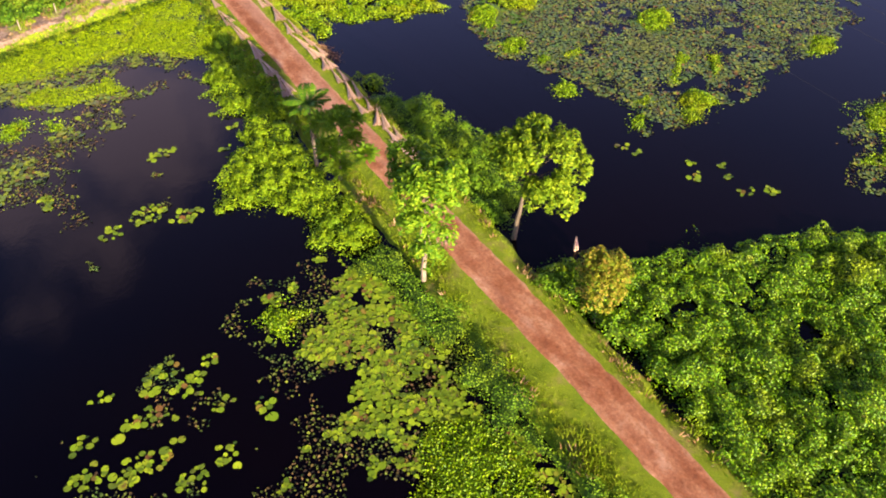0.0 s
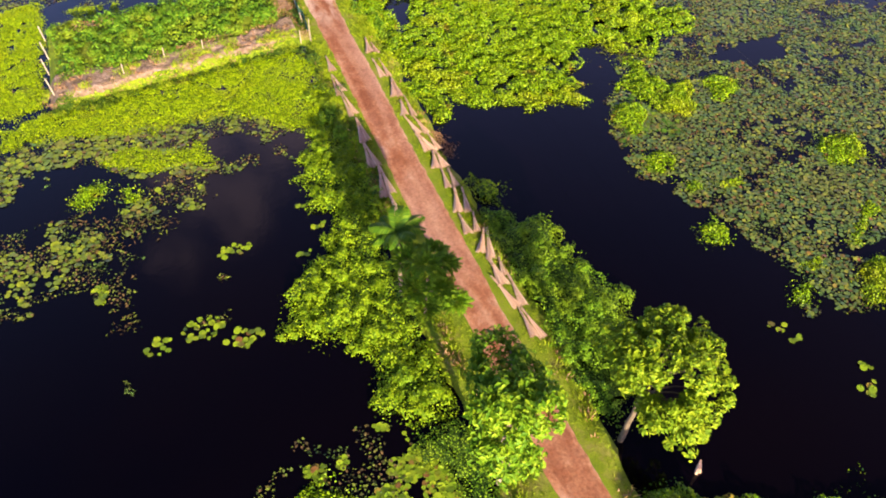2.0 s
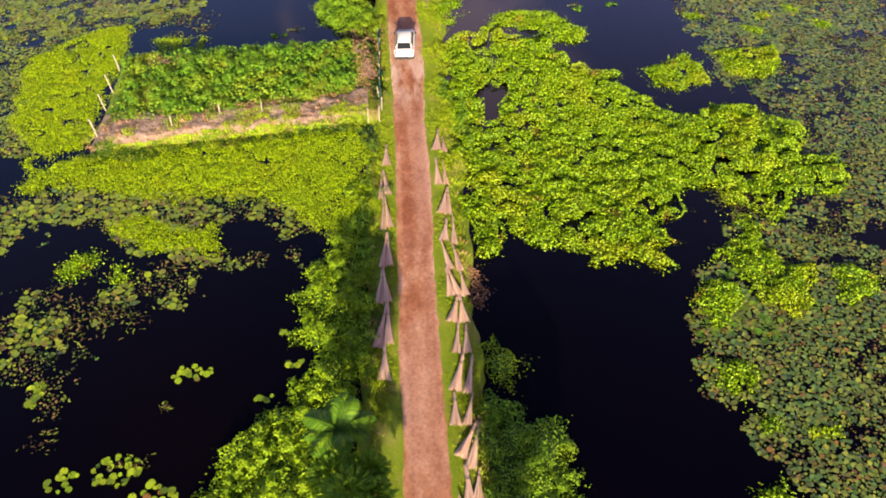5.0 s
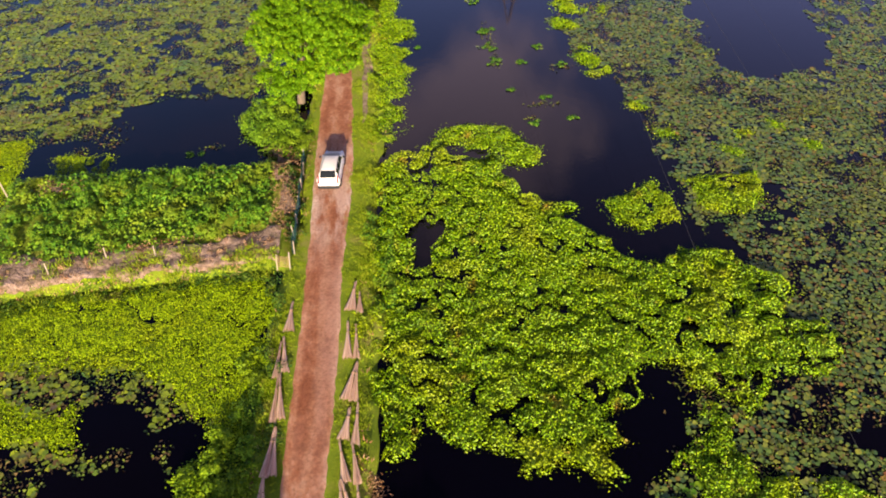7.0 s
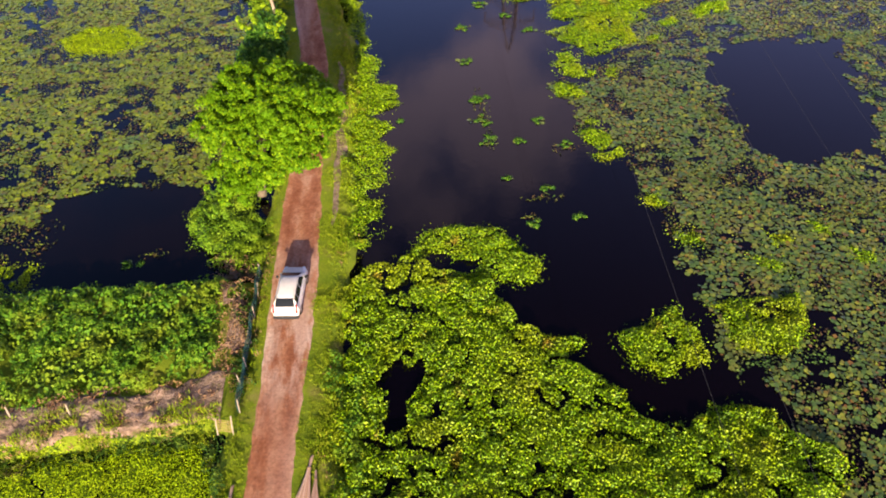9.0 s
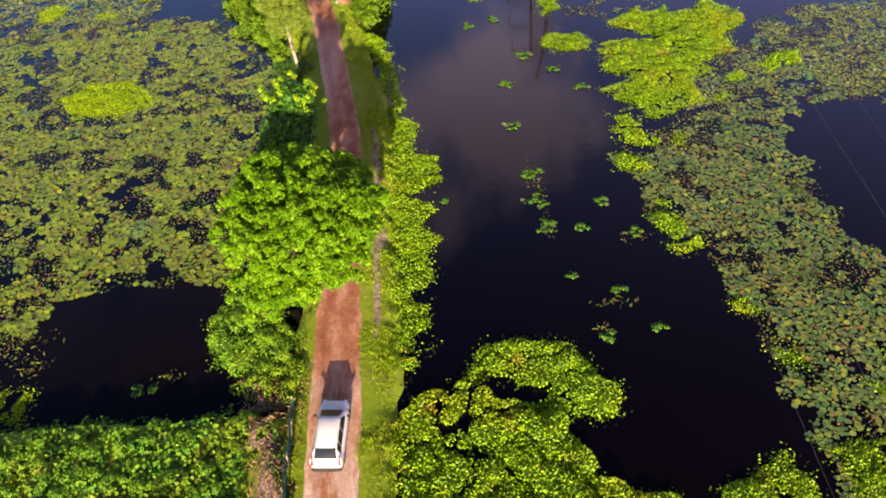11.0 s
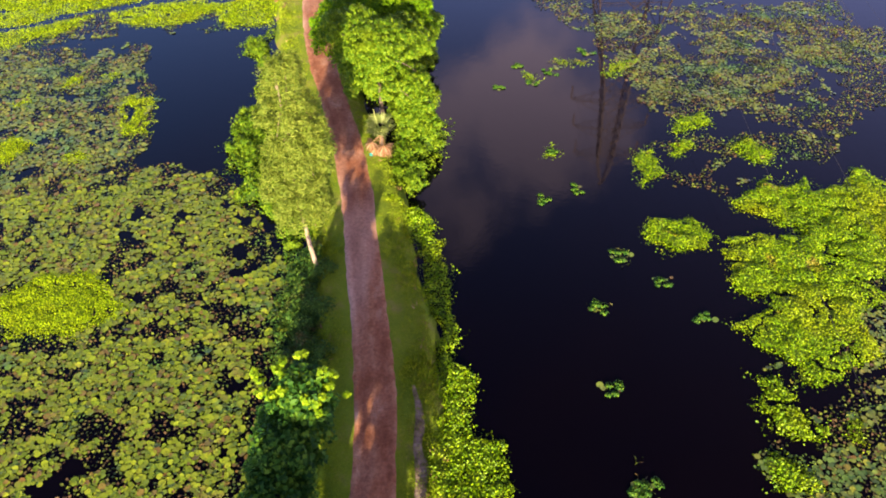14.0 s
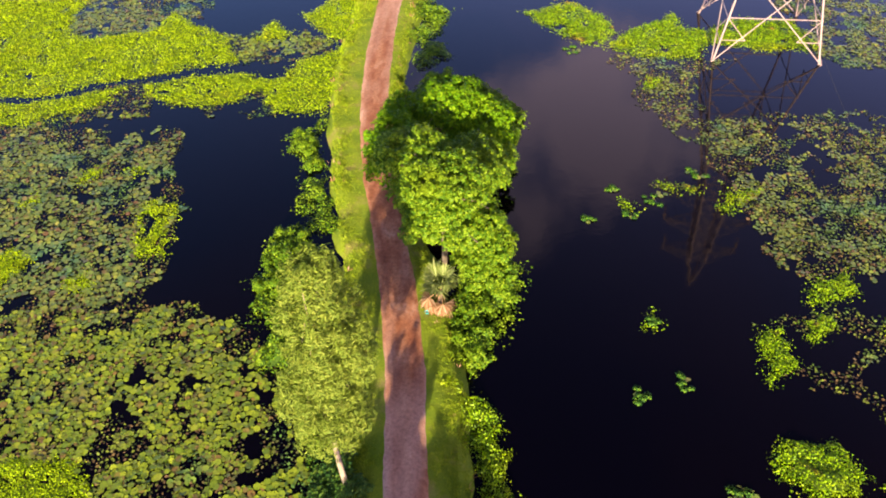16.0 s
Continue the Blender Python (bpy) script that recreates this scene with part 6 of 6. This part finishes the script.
for tx, ty, fx, fy, wide in WEST_SHEAVES + EAST_SHEAVES:
    z0, z1 = land(np.array([fx, tx]), np.array([fy, ty]))
    z0, z1 = max(z0, 0.12) + 0.06, max(z1, 0.12) + 0.06
    run = math.hypot(tx - fx, ty - fy)
    posed.append(pose(fx, fy, z0, math.degrees(math.atan2(z1 - z0, run)) + rng.uniform(0, 2), 0, -math.degrees(math.atan2(tx - fx, ty - fy))) @ Matrix.Diagonal((wide / 0.65, run / 2.5, rng.uniform(0.8, 1.15), 1)))
for k, m in enumerate(posed[4:]):
    copy_thing(masters[k % 4], m)
for one, m in zip(masters, posed):
    one.matrix_basis = m

# ---- fences of the plot ----


def fence_post(x, y, high, lean=(0, 0), mat_name="post", r=0.05):
    z = float(land(np.array([x]), np.array([y]))[0])
    v, f = tube([[0, 0, -0.3], [lean[0] * 0.5, lean[1] * 0.5, high / 2], [lean[0], lean[1], high]], [r, r * 0.95, r * 0.9], 8)
    me = mesh_from("fence_post", v, f, M[mat_name], True)
    ob = new("fence_post", me)
    ob.location = (x, y, z)
    return tagged(ob, "weathered pale fence post standing at the vegetable plot", "post", "fence posts round the plot")


for x, y, lx, ly in [(-3.3, 72.5, -0.2, 0.1), (-3.7, 76.5, -0.15, 0.0), (-3.6, 78.8, -0.2, 0.1), (-3.8, 82.2, -0.15, 0.1)]:
    fence_post(x, y, 1.6, (lx, ly), r=0.055)
for y in (73.6, 75.4, 76.8, 78.6, 80.6, 82.6, 84.2):
    fence_post(17.75 + rng.uniform(-0.08, 0.08), y, 1.2, (rng.uniform(-0.15, 0.15), rng.uniform(-0.1, 0.1)), r=0.04)
for x, y in ((8.8, 73.9), (2.2, 72.8), (5.6, 74.0)):
    fence_post(x, y, 1.0, (0.05, 0.05), r=0.045)

net = thing("net_fence", "sagging dark green net strung along the plot's roadside edge", "fence")
ny = np.linspace(73.6, 84.2, 60)
chunks = []
for hz in np.linspace(0.1, 0.95, 8):
    chunks.append(tube(np.stack([17.78 + 0.06 * np.sin(ny * 2.1), ny, 0.15 + hz + 0.08 * np.sin(ny * 1.7)], -1), 0.012, 3))
for yy in np.linspace(73.6, 84.2, 90):
    xx = 17.78 + 0.06 * math.sin(yy * 2.1)
    s = 0.08 * math.sin(yy * 1.7)
    chunks.append(tube([[xx, yy, 0.2 + s], [xx, yy, 0.65 + s], [xx, yy, 1.1 + s]], 0.012, 3))
v, f = joined(chunks)
part("net", mesh_from("net", v, f, M["net"]), net)

gate = thing("bamboo_gate", "leaning split-bamboo gate panel at the plot's corner", "gate", at=(17.2, 72.4, 0.15))
for k in range(7):
    v, f = tube([[-0.55, 0, 0.12 + 0.16 * k], [0, 0.02, 0.13 + 0.16 * k], [0.55, 0, 0.10 + 0.16 * k]], 0.02, 6)
    part("slat", mesh_from("slat", v, f, M["bamboo"], True), gate)
for xx, hh in ((-0.55, 1.25), (0.58, 1.55)):
    v, f = tube([[xx, 0.03, -0.3], [xx, 0.03, hh / 2], [xx + 0.03, 0.03, hh]], 0.05, 8)
    part("gate_post", mesh_from("gate_post", v, f, M["post"], True), gate, "pale upright gate post")
gate.scale = (0.75, 0.75, 0.75)
gate.rotation_euler = (radians(-12), 0, radians(-8))

stump = thing("broken_stump", "pair of broken grey wooden stakes at the water's edge", "stump", at=(25.5, 25.8, -0.5))
for dx, hh in ((0, 1.3), (0.22, 1.0)):
    v, f = tube([[dx, 0, 0], [dx * 0.7, 0.03, hh / 2], [dx * 0.3, 0.02, hh]], [0.09, 0.08, 0.05], 7)
    part("stake", mesh_from("stake", v, f, M["jute"], True), stump)

# ---- car ----


def section_ring(y, half_w, z0, z1, n=28, power=4.0):
    th = np.arange(n) * 2 * np.pi / n
    c, s = np.cos(th), np.sin(th)
    e = 2 / power
    return np.stack([half_w * np.sign(c) * np.abs(c) ** e, np.full(n, y), (z0 + z1) / 2 + (z1 - z0) / 2 * np.sign(s) * np.abs(s) ** e], -1)


def loft(rings, close=True):
    n = len(rings[0])
    v = np.concatenate(rings)
    f = [[i * n + j, i * n + (j + 1) % n, (i + 1) * n + (j + 1) % n, (i + 1) * n + j] for i in range(len(rings) - 1) for j in range(n)]
    if close:
        v = np.concatenate([v, [rings[0].mean(0), rings[-1].mean(0)]])
        a, b, last = len(v) - 2, len(v) - 1, (len(rings) - 1) * n
        f += [[a, (j + 1) % n, j, a] for j in range(n)] + [[b, last + j, last + (j + 1) % n, b] for j in range(n)]
    return v, f


def poly_mesh(name, v, f, material, smooth=True):
    me = bpy.data.meshes.new(name)
    me.from_pydata([tuple(p) for p in v], [], [tuple(dict.fromkeys(q)) for q in f])
    me.update()
    me.materials.append(material)
    if smooth:
        me.polygons.foreach_set("use_smooth", np.ones(len(me.polygons), bool))
    return me


def glass_panel(corners, out, grow=0.012):
    """A slightly bowed pane through four corners, with thickness."""
    c = np.array(corners, float)
    o = np.array(out, float)
    u = np.linspace(0, 1, 5)
    pts = []
    for a in u:
        for b in u:
            q = (c[0] * (1 - a) + c[1] * a) * (1 - b) + (c[3] * (1 - a) + c[2] * a) * b
            pts.append(q + o * (grow + 0.02 * math.sin(a * math.pi) * math.sin(b * math.pi)))
    f = [[i * 5 + j, i * 5 + j + 1, (i + 1) * 5 + j + 1, (i + 1) * 5 + j] for i in range(4) for j in range(4)]
    v = np.array(pts)
    v2 = v - o * 0.01
    return np.concatenate([v, v2]), f + [[25 + k for k in q[::-1]] for q in f]


car = thing("hatchback_car", "white hatchback car with red tail lamps driving on the dirt road", "car")
body = [(-1.86, 0.60, 0.42, 0.72), (-1.84, 0.76, 0.34, 0.86), (-1.74, 0.81, 0.27, 0.98), (-1.2, 0.83, 0.24, 1.0), (0.0, 0.84, 0.22, 0.98), (0.75, 0.83, 0.24, 0.95), (1.2, 0.81, 0.26, 0.88), (1.6, 0.77, 0.30, 0.79), (1.8, 0.70, 0.34, 0.70), (1.88, 0.52, 0.40, 0.60)]
v, f = loft([section_ring(y, w, a, b) for y, w, a, b in body])
part("body", poly_mesh("body", v, f, M["paint"]), car)
cab = [(-1.80, 0.74, 0.70, 1.00), (-1.70, 0.74, 0.70, 1.14), (-1.42, 0.66, 0.70, 1.46), (-1.15, 0.62, 0.70, 1.52), (-0.4, 0.61, 0.70, 1.55), (0.15, 0.61, 0.70, 1.52), (0.42, 0.63, 0.70, 1.42), (0.95, 0.72, 0.70, 1.08), (1.16, 0.74, 0.70, 0.92)]
rings = []
for y, w, a, b in cab:
    ring = section_ring(y, w, a, b, power=4.5)
    rise = np.clip((ring[:, 2] - 0.95) / 0.5, 0, 1)
    ring[:, 0] *= 1.14 - 0.20 * rise   # the sides lean in towards the roof
    rings.append(ring)
v, f = loft(rings)
part("roof", poly_mesh("roof", v, f, M["paint"]), car)
for nm, corners, out in (
        ("rear_window", [(-0.60, -1.72, 1.09), (0.60, -1.72, 1.09), (0.52, -1.40, 1.46), (-0.52, -1.40, 1.46)], (0, -0.75, 0.66)),
        ("windscreen", [(-0.60, 1.02, 1.02), (0.60, 1.02, 1.02), (0.53, 0.44, 1.42), (-0.53, 0.44, 1.42)], (0, 0.6, 0.8))):
    v, f = glass_panel(corners, out, 0.03)
    part(nm, poly_mesh(nm, v, f, M["car_glass"]), car, "dark tinted glass")
for sx in (-1, 1):
    for y0, y1 in ((-1.50, -1.05), (-0.98, -0.28), (-0.20, 0.55)):
        yt1 = min(y1, 0.30)
        v, f = glass_panel([(sx * 0.715, y0, 1.02), (sx * 0.715, y1 + (0.18 if y1 > 0.5 else 0), 1.02), (sx * 0.575, yt1, 1.43), (sx * 0.575, y0 + 0.06, 1.43)], (sx * 0.94, 0, 0.34), 0.03)
        part("side_window", poly_mesh("side_window", v, f, M["car_glass"]), car, "dark tinted glass")
    v, f = loft([section_ring(y, 0.06, a, b, 14, 3) + np.array([sx * 0.70, 0, 0]) for y, a, b in ((-1.87, 0.72, 1.02), (-1.80, 0.66, 1.16), (-1.66, 0.66, 1.26), (-1.60, 0.70, 1.20))])
    part("tail_lamp", poly_mesh("tail_lamp", v, f, M["red_lens"]), car, "tall red tail lamp")
    v, f = loft([section_ring(y, w, 0.56, 0.72, 14, 3) + np.array([sx * 0.56, 0, 0]) for y, w in ((1.62, 0.16), (1.78, 0.14), (1.86, 0.08))])
    part("headlight", poly_mesh("headlight", v, f, M["clear_lens"]), car, "clear headlight")
    v, f = loft([section_ring(y, w, 1.0, 1.14, 12, 3) + np.array([sx * 0.90, 0, 0]) for y, w in ((0.60, 0.05), (0.66, 0.09), (0.72, 0.06))])
    part("door_mirror", poly_mesh("door_mirror", v, f, M["black_plastic"]), car)
    for wy in (-1.18, 1.18):
        th = np.linspace(0, 2 * np.pi, 25)
        v, f = tube(np.stack([0 * th, 0.225 * np.cos(th), 0.225 * np.sin(th)], -1), 0.075, 10)
        tyre = part("wheel", mesh_from("wheel", v * np.array([1.15, 1, 1]), f, M["tyre"], True), car)
        tyre.location = (sx * 0.76, wy, 0.30)
        v, f = loft([np.stack([np.full(20, x), r * np.cos(np.arange(20) * 0.314), r * np.sin(np.arange(20) * 0.314)], -1) for x, r in ((-0.06, 0.17), (0.05, 0.17), (0.06, 0.13), (0.035, 0.05))])
        part("rim", poly_mesh("rim", v * np.array([sx, 1, 1]), f, M["rim"]), tyre, "grey alloy rim")
    v, f = tube([[sx * 0.56, -1.2, 1.515], [sx * 0.56, -0.4, 1.55], [sx * 0.56, 0.2, 1.52]], 0.018, 6)
    part("roof_rail", mesh_from("roof_rail", v, f, M["paint"], True), car)
v, f = loft([section_ring(y, w, 0.30, 0.52, 24, 5) for y, w in ((-1.94, 0.62), (-1.92, 0.78), (-1.70, 0.845), (-1.62, 0.83))])
part("rear_bumper", poly_mesh("rear_bumper", v, f, M["black_plastic"]), car, "dark rear bumper")
v, f = loft([section_ring(y, w, 0.28, 0.46, 24, 5) for y, w in ((1.60, 0.80), (1.80, 0.74), (1.92, 0.55))])
part("front_bumper", poly_mesh("front_bumper", v, f, M["paint"]), car)
bm = bmesh.new()
bmesh.ops.create_cube(bm, size=1, matrix=pose(0, -1.885, 0.70) @ Matrix.Diagonal((0.46, 0.02, 0.11, 1)))
bmesh.ops.bevel(bm, geom=bm.edges[:], offset=0.006, segments=1)
part("number_plate", (bm, M["clear_lens"]), car, "plain pale number plate")
car.matrix_basis = pose(19.98, 81.85, 0.325, 0, 0, -4.0) @ Matrix.Diagonal((0.96, 1.07, 1.02, 1))

# ---- pylon and its conductors ----
PX, PY, HALF, TOP = 44.2, 169.0, 4.7, 27.5
pylon = thing("lattice_pylon", "tall galvanised steel lattice pylon standing in the marsh", "pylon", at=(PX, PY, WATER))


def half_at(z):
    return np.interp(z, [0, 16, TOP, TOP + 4.5], [HALF, 1.5, 0.9, 0.08])


def bar(a, b, r=0.055):
    return tube([a, (np.array(a) + np.array(b)) / 2, b], r, 4)


levels = [0, 7.6, 12.6, 16.2, 18.2, 20.2, 22.2, 24.0, 25.8, TOP]
sgn = [(-1, -1), (1, -1), (1, 1), (-1, 1)]
for sx, sy in sgn:
    v, f = tube([[sx * half_at(z), sy * half_at(z), z - (0.9 if z == 0 else 0)] for z in levels + [TOP + 4.5]], 0.10, 4)
    part("leg", mesh_from("leg", v, f, M["galvanised"]), pylon)
for i in range(len(levels) - 1):
    z0, z1 = levels[i], levels[i + 1]
    a, b = half_at(z0), half_at(z1)
    chunks = []
    for k in range(4):
        (x0, y0), (x1, y1) = sgn[k], sgn[(k + 1) % 4]
        chunks += [bar((x0 * a, y0 * a, z0), (x1 * b, y1 * b, z1)), bar((x1 * a, y1 * a, z0), (x0 * b, y0 * b, z1)), bar((x0 * b, y0 * b, z1), (x1 * b, y1 * b, z1), 0.055)]
        if z0 < 9:
            mx, my, mz, mh = (x0 + x1) / 2, (y0 + y1) / 2, (z0 + z1) / 2, half_at((z0 + z1) / 2)
            chunks += [bar((x0 * mh, y0 * mh, mz), (x1 * mh, y1 * mh, mz), 0.05)]
            q, h4 = z0 + (z1 - z0) * 0.25, half_at(z0 + (z1 - z0) * 0.25)
            for (xa, ya), (xb, yb) in (((x0, y0), (x1, y1)), ((x1, y1), (x0, y0))):
                px, py = xa * h4 * 0.75 + xb * h4 * 0.25, ya * h4 * 0.75 + yb * h4 * 0.25
                chunks += [bar((xa * h4, ya * h4, q), (px, py, q), 0.04), bar((xa * mh, ya * mh, mz), (px, py, q), 0.04)]
    v, f = joined(chunks)
    part("bracing", mesh_from("bracing", v, f, M["galvanised"]), pylon)
ARMS = [(18.2, 5.2), (22.2, 4.6), (26.4, 4.0)]
for z, reach in ARMS:
    for sx in (-1, 1):
        h = half_at(z)
        tip = (sx * reach, 0, z + 0.1)
        ch = [bar((sx * h, sy * h, z), tip, 0.06) for sy in (-1, 1)] + [bar((sx * h, sy * h, z + 1.4), tip, 0.05) for sy in (-1, 1)]
        ch += [bar((sx * (h + (reach - h) * t), s * h * (1 - t), z + 0.02), (sx * (h + (reach - h) * t), s * h * (1 - t) * 0.7, z + 1.4 * (1 - t)), 0.035) for t in (0.3, 0.6) for s in (-1, 1)]
        v, f = joined(ch)
        arm = part("cross_arm", mesh_from("cross_arm", v, f, M["galvanised"]), pylon)
        v, f = joined([tube(np.stack([0 * np.linspace(0, 1, 9), 0 * np.linspace(0, 1, 9), -1.8 * np.linspace(0, 1, 9)], -1) + np.array(tip), 0.05 + 0.06 * (np.arange(9) % 2), 8)])
        part("insulator", mesh_from("insulator", v, f, M["rope"], True), arm, "brown insulator string")
        span = np.linspace(0, 1, 60)
        wy = PY - 330 * span
        wz = WATER + z - 1.7 - 4 * 7.0 * span * (1 - span)
        v, f = tube(np.stack([np.full(60, PX + sx * reach), wy, wz], -1), 0.008, 4)
        tagged(new("power_line", mesh_from("power_line", v, f, M["wire"])), "thin dark power line hanging from the pylon", "power line", "power lines")

# ---- bare earth worn along the verge ----
by, bw = np.meshgrid(np.arange(88.5, 110.5, 0.25), np.linspace(0, 1, 6), indexing="ij")
bx = centre(by) + 1.85 + 0.35 * vnoise(by, 0 * by, 2.3, 71) + bw * (0.25 + 0.75 * np.sin((by - 88.5) / 22 * np.pi)) * (0.6 + 0.6 * vnoise(by, 0 * by + 3, 1.2, 72))
bz = land(bx.ravel(), by.ravel()).reshape(bx.shape) + 0.05 - 0.10 * ((bw < 0.01) | (bw > 0.99))
gi = np.arange(bx.size).reshape(bx.shape)
gf = np.stack([gi[:-1, :-1], gi[1:, :-1], gi[1:, 1:], gi[:-1, 1:]], -1).reshape(-1, 4)
tagged(new("bare_earth", mesh_from("bare_earth", np.stack([bx, by, bz], -1).reshape(-1, 3), gf, M["soil"], True)), "worn strip of bare brown earth on the grassy verge", "earth bank", kind="structure")

# ---- small litter ----
v, f = loft([np.stack([r * np.cos(np.arange(14) * 0.449), r * np.sin(np.arange(14) * 0.449), np.full(14, z)], -1) for z, r in ((0, 0.09), (0.16, 0.13), (0.17, 0.14), (0.165, 0.12), (0.02, 0.08))])
cup = tagged(new("plastic_tub", poly_mesh("plastic_tub", v, f, M["cyan"])), "small discarded cyan plastic tub on the verge", "litter")
cup.location = (18.0, 131.6, 0.22)
